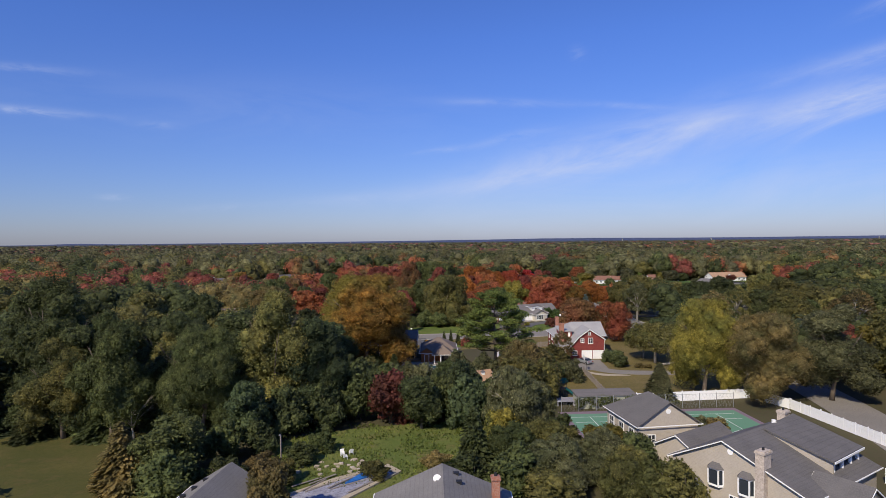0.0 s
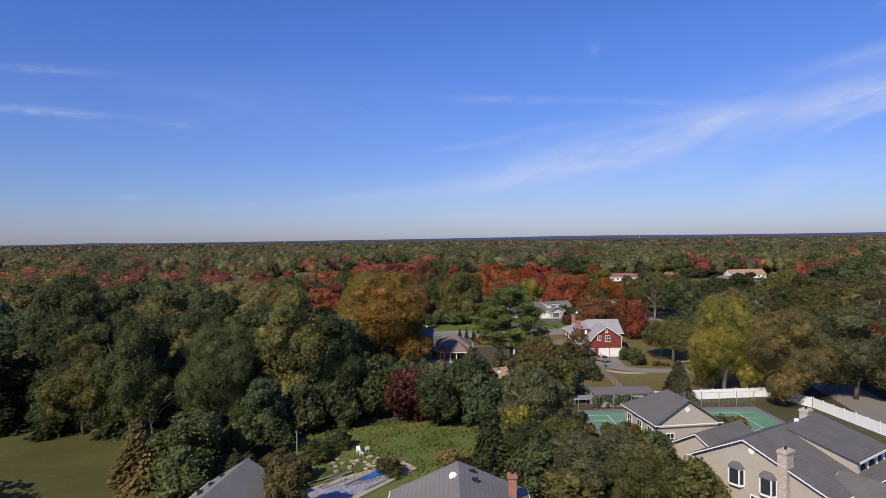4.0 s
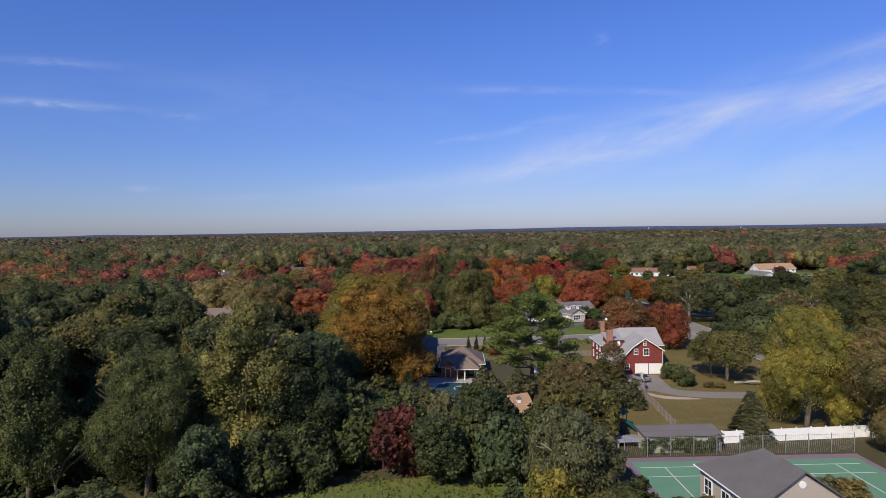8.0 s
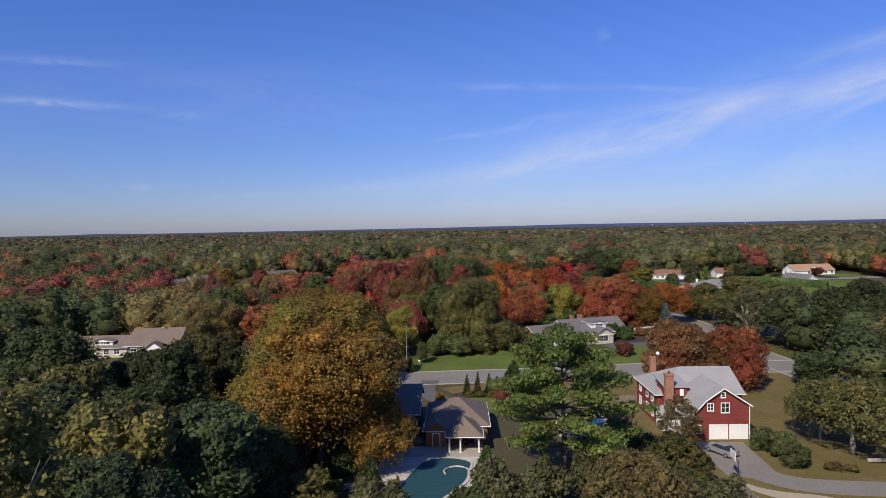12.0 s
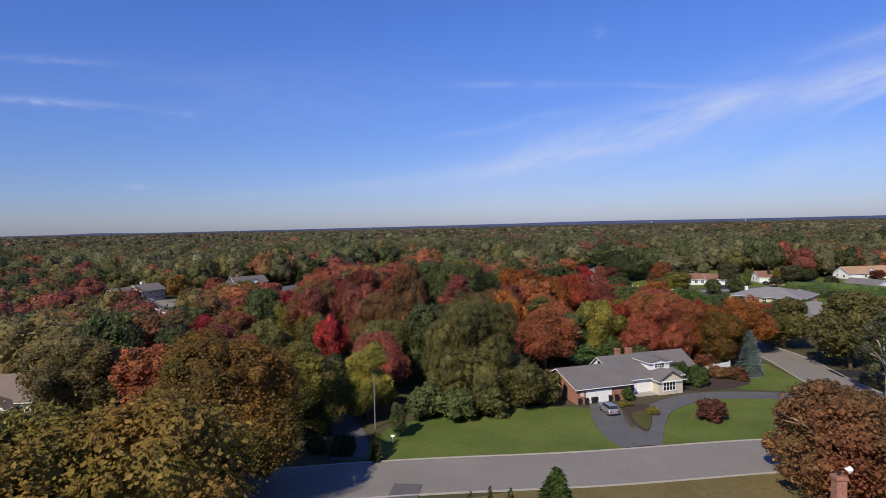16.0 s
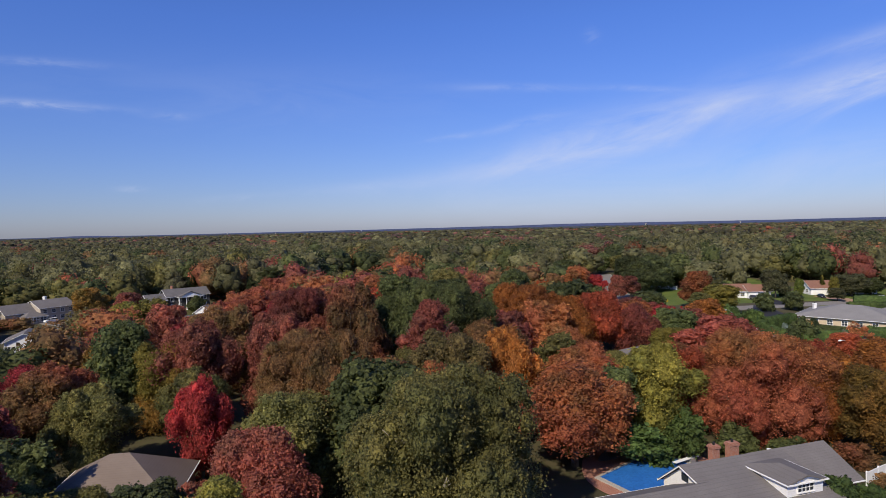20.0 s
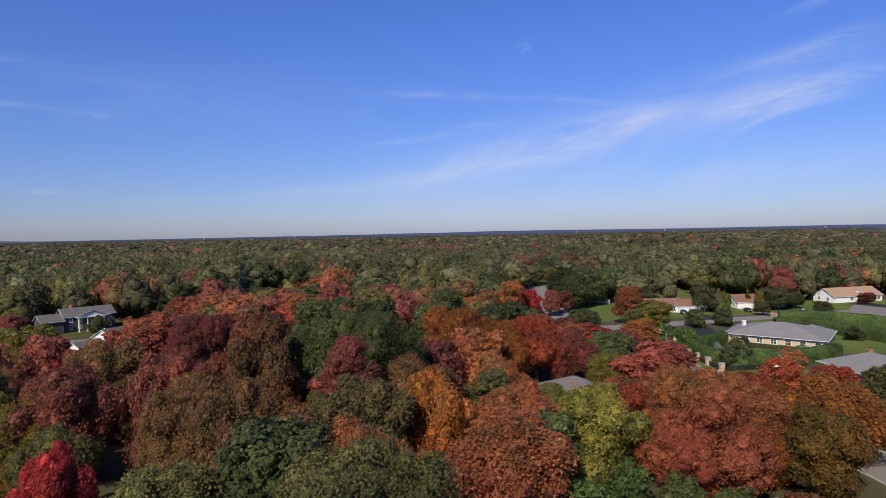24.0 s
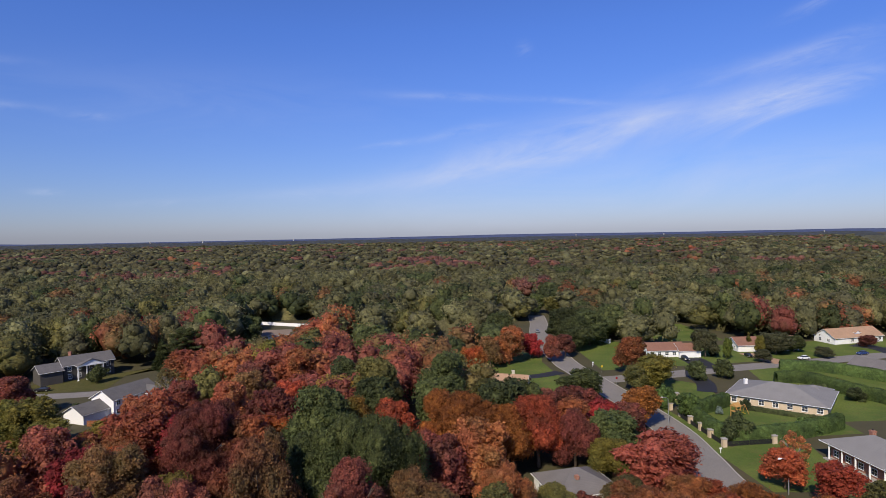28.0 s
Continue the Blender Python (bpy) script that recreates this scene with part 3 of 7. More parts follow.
LAWNS = (
    ("lawn_field", [(-26, 90), (-22, 99), (-8, 104), (6, 106), (16, 103), (15, 92), (8, 80), (0, 70), (-14, 68), (-22, 72)], m_rough, True, "unmown green field with weeds behind a house"),
    ("lawn_west", [(-110, 100), (-72, 101), (-46, 102), (-38, 96), (-36, 80), (-40, 66), (-110, 60)], m_lawn, True, "dry olive lawn beside dark trees"),
    ("lawn_red_house", [(27, 119), (36.5, 120), (62, 121), (74, 140), (72, 176), (71, 199.4), (46, 198.2), (30, 190), (26, 178), (26, 150)], m_dry, False, "dry brown-green lawn round the red house"),
    ("lawn_strip", [(8, 175), (26, 178), (30, 190), (46, 198), (10, 194), (-2, 190)], m_dry, False, "dry verge beside the road"),
    ("lawn_front", [(-14, 203.6), (25.6, 206.4), (30, 215), (25, 226), (12, 228), (-8, 219)], m_lush, False, "shaded green front lawn under oaks"),
    ("lawn_loop", [(31.6, 207.2), (40, 208.2), (49.8, 209.3), (68, 210.6), (70, 228), (66, 229), (52, 232), (44, 229), (38, 222)], m_lush, True, "bright mown lawn inside the loop drive"),
    ("lawn_corner", [(56, 236), (66, 233), (70, 232), (71, 256), (62, 252), (56, 246)], m_lush, False, "bright mown lawn with a spruce"),
    ("lawn_far_side", [(80, 190), (140, 190), (140, 245), (84, 250), (80, 228)], m_lawn, False, "green lawns across the side road"),
    ("lawn_lane", [(83, 298), (100, 296), (108, 322), (100, 326), (89, 322), (88, 356), (86.4, 350), (85.8, 334), (83.5, 318)], m_lush, False, "bright verge in front of brick piers"),
    ("lawn_yard", [(92, 326), (126, 326), (128, 338), (108, 356), (98, 350), (93, 342)], m_lush, False, "fenced back garden lawn inside hedges"),
    ("lawn_court", [(92, 358), (104, 356), (112, 372), (106, 384), (90, 384)], m_lush, True, "front lawn by the black drive"),
    ("lawn_east", [(88, 402), (240, 412), (240, 440), (118, 440), (112, 470), (96, 478), (91, 440)], m_lush, False, "lawns of houses beyond the cross street"),
    ("lawn_hill", [(134, 452), (164, 450), (168, 500), (138, 500)], m_lush, False, "open green slope beyond the houses"),
    ("lawn_garden", [(128, 335), (215, 330), (215, 400), (140, 396), (132, 372)], m_lush, False, "garden lawn beside a hedge"),
    ("lawn_cream", [(30, 366), (70, 372), (70, 420), (76, 440), (44, 436), (28, 396)], m_lush, False, "lawn beside the cream house"),
    ("lawn_verge", [(58, 318), (70, 314), (75, 330), (76.4, 352), (75, 372), (60, 366)], m_lush, False, "green verge under street trees"),
    ("lawn_left_house", [(-100, 193), (-60, 193), (-62, 214), (-74, 222), (-80, 214), (-100, 216)], m_lush, False, "front lawn of a low house"),
    ("lawn_white_house", [(-122, 400), (-86, 404), (-88, 424), (-80, 440), (-66, 446), (-120, 412)], m_lawn, False, "front lawn of the columned house"),
    ("lawn_back", [(-72, 352), (-54, 352), (-56, 366), (-70, 366)], m_lawn, False, "back garden of the white house"),
)
for nm, o, mt, cv, lb in LAWNS:
    sheet(nm, o, 0.03 + 0.004 * (LAWNS.index((nm, o, mt, cv, lb)) % 4), mt, lb, curved=cv)

ROADS = (
    ("road_main", [(-180, 196), (-120, 190), (-88, 190.5), (-58, 189.5), (-10, 197.6), (20, 200.2), (46, 203.8), (68, 205), (82, 205)], 10.8),
    ("road_side", [(82, 140), (78, 170), (76, 205), (75, 235), (78, 262), (75.5, 285), (75.5, 301), (78.5, 318), (81, 334), (81.3, 350), (80.4, 370), (79, 400), (78.6, 420), (84, 473), (95, 519), (101, 548)], 9.2),
    ("road_cross", [(80, 388), (110, 392), (134, 397), (171, 402), (207, 408), (300, 420)], 8.5),
    ("road_right", [(70, 80), (76, 104), (80, 125), (82, 140)], 9),
    ("road_white", [(-160, 395), (-124, 398), (-92, 398), (-70, 404)], 7),
)
for i, (nm, pts, w) in enumerate(ROADS):
    r, ka, kb = ribbon(pts, w, 0.0, 0.05 + 0.005 * i, kerb=0.28)
    ob = single(nm, r, m_road, "worn pale grey asphalt street", "road", kind="structure")
    if nm in ("road_main", "road_side"):
        for k in (ka, kb):
            single("kerb", k, m_kerb, "low concrete kerb along the street", "kerb", kind="structure")

DRIVES = (
    ("driveway_red", [(40, 157), (39.5, 150), (44, 143.5), (56, 141.5), (70, 141), (82, 140)], 4.2, m_road),
    ("driveway_garage", [(28.5, 228.2), (27.2, 220), (27, 213), (28.3, 207.5)], 5.2, m_drive),
    ("driveway_loop", [(29.5, 208), (33, 217), (37.5, 225), (46, 231.2), (56, 231.8), (66, 229.6), (72, 227)], 4.4, m_drive),
    ("driveway_pool", [(-4, 196), (-4.5, 187), (-1, 181), (4, 178), (8, 176)], 3.6, m_drive),
    ("driveway_dark", [(-13, 204), (-14, 212), (-18, 222), (-24, 230)], 5, m_drive),
    ("driveway_black", [(120, 396), (116, 388), (114, 378), (109, 368)], 6, m_black),
    ("driveway_h3", [(126, 398), (128, 406), (129, 416)], 9, m_black),
    ("driveway_h4", [(158, 401), (157, 410), (156, 421)], 7, m_roof_o),
    ("driveway_h5", [(212, 410), (214, 420), (210, 429)], 8, m_black),
    ("driveway_cream", [(72, 402), (64, 398), (54, 396)], 5, m_black),
    ("driveway_grey", [(-141, 396), (-134, 391), (-126, 386), (-118, 372)], 7, m_road),
    ("driveway_left", [(-88, 196), (-90, 206), (-94, 222)], 7, m_drive),
    ("driveway_tan", [(80, 246), (96, 245), (112, 250)], 6, m_black),
)
for i, (nm, pts, w, mt) in enumerate(DRIVES):
    single(nm, ribbon(pts, w, 0.0, 0.085 + 0.004 * i), mt, "asphalt driveway leading to a house", "driveway", kind="structure")
sheet("driveway_apron", [(36, 158), (44, 158), (43, 144), (36.5, 146)], 0.075, m_road, "asphalt parking apron before a garage", "driveway")
sheet("sand_patch", [(36.8, 144.6), (38.6, 142.4), (41, 141), (44.6, 140), (46, 139), (42.4, 138.9), (39.4, 139.4), (37.4, 141.6)], 0.14, m_sand, "bare pale sand at the drive's edge", "sand", curved=True)

# ---- trees ----
ICO = [(-1, 1.618, 0), (1, 1.618, 0), (-1, -1.618, 0), (1, -1.618, 0), (0, -1, 1.618), (0, 1, 1.618), (0, -1, -1.618), (0, 1, -1.618),
       (1.618, 0, -1), (1.618, 0, 1), (-1.618, 0, -1), (-1.618, 0, 1)]
ICO = np.array(ICO) / 1.902
ICO_F = np.array([(0, 11, 5), (0, 5, 1), (0, 1, 7), (0, 7, 10), (0, 10, 11), (1, 5, 9), (5, 11, 4), (11, 10, 2), (10, 7, 6), (7, 1, 8),
                  (3, 9, 4), (3, 4, 2), (3, 2, 6), (3, 6, 8), (3, 8, 9), (4, 9, 5), (2, 4, 11), (6, 2, 10), (8, 6, 7), (9, 8, 1)])


def foliage(rng, lobes, count, size, core=0.8, up=0.25, flat=1.0, cores=None, wild=0.6):
    """Leaf clumps (small bent quads) standing every way off many uneven leafy lobes; lobes: rows of x, y, z, r; the first of them, cores in number, have a dense inside."""
    c, r = lobes[:, :3], lobes[:, 3]
    pick = rng.choice(len(r), count * 3, p=r ** 2 / (r ** 2).sum())
    d = rng.normal(size=(count * 3, 3))
    d[:, 2] += up
    d /= np.linalg.norm(d, axis=1)[:, None]
    k = np.clip(1.0 + 0.13 * rng.normal(size=count * 3), 0.7, 1.38)
    off = d * (r[pick] * k)[:, None]
    off[:, 2] *= flat
    p = c[pick] + off
    dist = np.linalg.norm((p[:, None, :] - c[None]) / np.array([1, 1, flat]), axis=2) / r[None]
    dist[np.arange(len(p)), pick] = 9
    keep = np.where(dist.min(axis=1) > 0.86)[0][:count]
    p, d = p[keep], d[keep]
    n = len(p)
    nrm = d * 0.8 + rng.normal(scale=wild, size=(n, 3)) + np.array([0, 0, 0.3])
    nrm /= np.linalg.norm(nrm, axis=1)[:, None]
    a = np.cross(nrm, rng.normal(size=(n, 3)))
    a /= np.linalg.norm(a, axis=1)[:, None]
    b = np.cross(nrm, a)
    s = size * rng.uniform(0.45, 1.4, n)[:, None]
    j = lambda: rng.uniform(0.5, 1.4, n)[:, None]
    q = np.stack([p - a * s * j(), p - b * s * j() * 0.8 - nrm * s * 0.25, p + a * s * j(), p + b * s * j() * 0.8 - nrm * s * 0.25], 1).reshape(-1, 3)
    qi = np.arange(4 * n).reshape(n, 4)
    f = np.concatenate([qi[:, [0, 1, 2]], qi[:, [0, 2, 3]]])
    v = [q]
    if core:
        L = len(r) if cores is None else cores
        w = ICO[None] * (r[:L] * core)[:, None, None] * rng.uniform(0.80, 1.12, (L, 12, 1))
        w[..., 2] *= flat
        v.append((w + c[:L, None, :]).reshape(-1, 3))
        f = np.concatenate([f, (len(q) + ICO_F[None] + (np.arange(L) * 12)[:, None, None]).reshape(-1, 3)])
    return np.concatenate(v), f


def tri_mesh(name, v, f, material=None):
    me = bpy.data.meshes.new(name)
    me.vertices.add(len(v))
    me.vertices.foreach_set("co", np.asarray(v, dtype=np.float32).ravel())
    me.loops.add(3 * len(f))
    me.loops.foreach_set("vertex_index", np.asarray(f, dtype=np.int32).ravel())
    me.polygons.add(len(f))
    me.polygons.foreach_set("loop_start", np.arange(0, 3 * len(f), 3, dtype=np.int32))
    me.polygons.foreach_set("use_smooth", np.ones(len(f), dtype=bool))
    if material:
        me.materials.append(material)
    me.update(calc_edges=True)
    return me


def dome_lobes(rng, n, w, z0, z1, r0, r1, ragged=0.5, swell=1.0):
    """Small lobes crowded over the outside of some large ones that stand out unevenly: a broken dome of width w between z0 and z1. The large ones come first."""
    big = []
    h = z1 - z0
    R = w * (0.27 - 0.04 * ragged) * swell
    m = big_lobes(n, swell) - 1
    lean = rng.uniform(-0.06, 0.06, 2) * w
    for i in range(m):
        a = i * 2.39996 + rng.uniform(-0.7, 0.7)
        t = (i + 0.5) / m
        r = R * rng.uniform(0.62, 1.12) * (1.0 - 0.3 * t)
        rad = (w / 2 - r) * rng.uniform(1 - 0.6 * ragged, 1.08) * math.sin(math.pi * min(0.97, 0.36 + 0.58 * t)) ** 0.8
        z = z0 + 0.16 * h + 0.78 * h * t + rng.uniform(-0.12, 0.12) * h * ragged * 2
        big.append((rad * math.cos(a) + lean[0] * t, rad * math.sin(a) + lean[1] * t, min(z1 - rng.uniform(0.8, 1.15) * r, max(z0 + 0.7 * r, z)), r))
    big.append((0, 0, z0 + 0.48 * h, min(R * 1.3, h * 0.40)))
    B = np.array(big)
    out = []
    while len(out) < n:
        k = rng.integers(len(B))
        d = rng.normal(size=3) + np.array([0, 0, 0.35])
        d /= np.linalg.norm(d)
        r = rng.uniform(r0, r1)
        p = B[k, :3] + d * (B[k, 3] - r * rng.uniform(0.05, 0.55))
        near = np.linalg.norm(B[:, :3] - p, axis=1) - B[:, 3]
        near[k] = 9
        if near.min() < -0.45 * r or not z0 + 0.4 * r < p[2] < z1:
            if rng.random() > 0.04:
                continue
        out.append((*p, r))
    return np.concatenate([B, np.array(out)])


def big_lobes(n, swell=1.0):
    return 9 + n // 22 if swell == 1.0 else 7


def limbs(rng, h, w, r, fork=0.35, n=7, reach=0.7, wiggle=0.4, twigs=0):
    s = Shape()
    top = h * fork
    lean = (rng.uniform(-0.04, 0.04) * h, rng.uniform(-0.04, 0.04) * h)
    s.tube([(0, 0, -0.2), (lean[0] * 0.3, lean[1] * 0.3, top * 0.5), (lean[0], lean[1], top), (lean[0] * 1.4, lean[1] * 1.4, h * 0.72)], [r * 1.25, r, r * 0.8, r * 0.25], 7)
    for i in range(n):
        a = 2 * math.pi * (i + rng.uniform(0, 0.7)) / n
        z = top * rng.uniform(0.75, 1.15)
        ex, ez = w / 2 * reach * rng.uniform(0.7, 1.1), top + (h - top) * rng.uniform(0.35, 0.85)
        mid = (lean[0] + math.cos(a) * ex * 0.5 + rng.uniform(-wiggle, wiggle), lean[1] + math.sin(a) * ex * 0.5 + rng.uniform(-wiggle, wiggle), z + (ez - z) * 0.6)
        end = (lean[0] + math.cos(a) * ex, lean[1] + math.sin(a) * ex, ez)
        s.tube([(lean[0], lean[1], z), mid, end], [r * 0.5, r * 0.3, r * 0.08], 5)
        for k in range(twigs):
            b = a + rng.uniform(-1.0, 1.0)
            l = ex * rng.uniform(0.1, 0.3)
            s.tube([mid if k % 2 else tuple((p + q) / 2 for p, q in zip(mid, end)), (end[0] + math.cos(b) * l, end[1] + math.sin(b) * l, ez + rng.uniform(-0.5, 0.6))], [r * 0.16, r * 0.04], 4)
    return s


TREES = {}


def sparse_kind():
    """Thin crown: leafy sprays set apart along pale limbs."""
    rng = np.random.default_rng(8)
    lob = []
    for i in range(44):
        a, t = i * 2.39996, (i + 0.5) / 44
        rad = 5.6 * math.sin(math.pi * (0.2 + 0.74 * t)) ** 0.7 * rng.uniform(0.55, 1.05)
        lob.append((rad * math.cos(a), rad * math.sin(a), 4.6 + 10.6 * t + rng.uniform(-0.7, 0.7), rng.uniform(0.7, 1.35)))
    v, f = foliage(rng, np.array(lob), 5200, 0.23, 0.0, 0.25, 0.85)
    TREES["sparse"] = (tri_mesh("crown", v, f, LEAF["green"]), limbs(rng, 15, 11.5, 0.38, 0.4, 8, 0.72, 0.5, 5).mesh("trunk", bark_pale, True), 16, 13)


def tree_kind(key, seed, h, w, z0, nl, r0, r1, count, size, r_trunk, fork=0.35, core=0.84, flat=1.0, bk=None, twigs=0, ragged=0.5):
    rng = np.random.default_rng(seed)
    lob = dome_lobes(rng, nl, w, z0, h, r0, r1, ragged)
    v, f = foliage(rng, lob, count, size, core, 0.25, flat)
    TREES[key] = (tri_mesh("crown", v, f, LEAF["green"]), limbs(rng, h * 0.94, w * 0.86, r_trunk, fork, 7, 0.72, 0.5, twigs).mesh("trunk", bk or bark, True), h, w)


tree_kind("round", 1, 14, 12, 1.6, 80, 0.6, 1.25, 4600, 0.26, 0.32)
tree_kind("round2", 2, 14, 12, 1.4, 84, 0.55, 1.2, 4600, 0.26, 0.30, ragged=0.7)
tree_kind("tall", 3, 18, 10, 2.0, 90, 0.5, 1.15, 4600, 0.26, 0.30, ragged=0.7)
tree_kind("tall2", 4, 18, 10, 1.8, 90, 0.5, 1.1, 4600, 0.26, 0.28)
tree_kind("oak", 5, 17, 20, 2.2, 150, 0.7, 1.5, 7400, 0.31, 0.55, 0.28, bk=bark_pale, twigs=1, ragged=0.7)
tree_kind("oak2", 6, 20, 19, 2.4, 150, 0.7, 1.4, 7400, 0.30, 0.50, 0.3, twigs=1, ragged=0.6)
tree_kind("fine_oak", 15, 18, 22, 1.6, 240, 0.55, 1.3, 50000, 0.13, 0.6, 0.28, bk=bark_pale, twigs=2, ragged=0.6)
tree_kind("fine_gold", 16, 20, 19, 2.0, 210, 0.55, 1.3, 46000, 0.13, 0.5, 0.28, twigs=2, ragged=0.6)
tree_kind("fine_tall", 17, 18, 11, 1.6, 120, 0.5, 1.1, 23000, 0.13, 0.3, 0.35, twigs=1, ragged=0.7)
tree_kind("fine_tall2", 27, 18, 12, 1.2, 120, 0.5, 1.15, 23000, 0.13, 0.32, 0.3, twigs=1, ragged=0.9)
tree_kind("fine_low", 18, 9, 14, 0.9, 90, 0.5, 1.0, 15000, 0.14, 0.35, 0.3, flat=0.8, bk=bark_pale, twigs=2, ragged=0.8)
tree_kind("fine_round", 19, 14, 12, 1.4, 100, 0.5, 1.1, 18000, 0.14, 0.32, ragged=0.7)
tree_kind("fine_round2", 29, 14, 13, 1.2, 110, 0.5, 1.15, 18000, 0.14, 0.32, twigs=1, ragged=0.9)
tree_kind("low", 7, 9, 14, 3.3, 80, 0.5, 0.95, 9000, 0.15, 0.32, 0.36, core=0.55, flat=0.8, bk=bark_pale, twigs=2, ragged=0.8)
tree_kind("bush", 9, 4, 4.6, 0.0, 30, 0.32, 0.62, 1700, 0.15, 0.10, 0.3)
tree_kind("bush2", 10, 4, 4.6, 0.0, 32, 0.3, 0.6, 1700, 0.15, 0.10, 0.3, ragged=0.8)
tree_kind("ball", 11, 3, 3.4, 0.0, 30, 0.42, 0.52, 1300, 0.12, 0.08, 0.3, core=0.92, ragged=0.1)
sparse_kind()


def pine_kind():
    rng = np.random.default_rng(21)
    lob = []
    s = Shape()
    s.tube([(0, 0, -0.2), (0.2, 0.1, 5), (0, 0.2, 10), (0, 0, 15.6)], [0.42, 0.34, 0.2, 0.05], 7)
    for lev in range(8):
        z = 5.4 + lev * 1.36
        reach = 7.6 * (1 - (lev / 8.6) ** 2.8) * rng.uniform(0.85, 1.1)
        n = 5 if lev < 6 else 4
        for k in range(n):
            a = 2 * math.pi * (k + 0.45 * lev) / n + rng.uniform(-0.3, 0.3)
            L = reach * rng.uniform(0.7, 1.1)
            ez = z + 0.9 + rng.uniform(-0.3, 0.5)
            s.tube([(0, 0, z - 0.5), (math.cos(a) * L * 0.6, math.sin(a) * L * 0.6, z), (math.cos(a) * L, math.sin(a) * L, ez)], [0.13, 0.09, 0.03], 5)
            for q in (0.45, 0.68, 0.86, 1.0):
                lob.append((math.cos(a) * L * q + rng.uniform(-0.5, 0.5), math.sin(a) * L * q + rng.uniform(-0.5, 0.5), z + (ez - z) * q + 0.3, rng.uniform(0.9, 1.5)))
    v, f = foliage(rng, np.array(lob), 24000, 0.15, 0.7, 0.5, 0.48)
    TREES["pine"] = (tri_mesh("crown", v, f, LEAF["bright"]), s.mesh("trunk", bark, True), 16.5, 15)


def spruce_kind(key, seed, h, w, count, droop):
    rng = np.random.default_rng(seed)
    s = Shape()
    s.tube([(0, 0, -0.2), (0, 0, h * 0.5), (0, 0, h * 0.97)], [0.2, 0.13, 0.02], 6)
    n = count
    t = rng.uniform(0, 1, n) ** 0.62
    t = 1 - t
    lev = np.floor(t * 15) / 15 + rng.uniform(0, 0.035, n)
    a = rng.uniform(0, 6.283, n)
    arms = np.floor(a / 6.283 * 9) / 9 * 6.283 + lev * 23 + rng.normal(scale=0.16, size=n)
    out = rng.uniform(0.35, 1.0, n) ** 0.6
    rad = (w / 2) * (1 - lev) ** 0.85 * out * (0.88 + 0.2 * np.sin(lev * 61 + np.floor(a / 6.283 * 9) * 2.1))
    z = h * (0.04 + 0.95 * lev) - droop * rad + 0.25 * rng.normal(size=n) * 0.5
    p = np.stack([np.cos(arms) * rad, np.sin(arms) * rad, np.maximum(z, 0.1)], 1)
    d = np.stack([np.cos(arms), np.sin(arms), np.full(n, -0.25)], 1)
    side = np.stack([-np.sin(arms), np.cos(arms), rng.normal(scale=0.35, size=n)], 1)
    sz = 0.32 * rng.uniform(0.7, 1.3, n)[:, None] * (w / 5)
    q = np.stack([p - d * sz, p - side * sz * 0.7, p + d * sz * 1.4, p + side * sz * 0.7 + np.array([0, 0, 0.1])], 1).reshape(-1, 3)
    qi = np.arange(4 * n).reshape(n, 4)
    f = np.concatenate([qi[:, [0, 1, 2]], qi[:, [0, 2, 3]]])
    ring = 9
    cv = [(math.cos(2 * math.pi * k / ring) * w * 0.27, math.sin(2 * math.pi * k / ring) * w * 0.27, h * 0.05) for k in range(ring)] + [(0, 0, h * 0.88)]
    b = len(q)
    f = np.concatenate([f, [(b + k, b + (k + 1) % ring, b + ring) for k in range(ring)]])
    TREES[key] = (tri_mesh("crown", np.concatenate([q, np.array(cv)]), f, LEAF["silver"]), s.mesh("trunk", bark, True), h, w)


pine_kind()
spruce_kind("spruce", 31, 10, 5.4, 2600, 0.28)
spruce_kind("fir", 32, 9, 5.6, 2400, 0.15)
spruce_kind("cone", 33, 4, 1.9, 700, 0.1)


def bare_kind():
    rng = np.random.default_rng(41)
    TREES["bare"] = (None, limbs(rng, 9, 7, 0.2, 0.3, 9, 0.9, 0.6, 7).mesh("trunk", bark_pale, True), 9, 7)


bare_kind()
WORDS = {"dark": "dark green", "blue": "blue-green", "green": "green", "olive": "olive green", "yellow": "yellow-green", "bright": "bright green",
         "tan": "tan and olive", "brown": "russet brown", "rust": "rust red", "orange": "orange", "gold": "golden orange", "red": "red",
         "pink": "pinkish red", "crimson": "crimson", "maroon": "maroon", "grey": "grey-green", "silver": "silver-blue", "pine": "light green", "far": "haze-muted green", "hedge": "clipped green", "plum": "dark plum", "hazy": "haze-greyed green", "dusky": "haze-dulled red"}
TAKEN = []


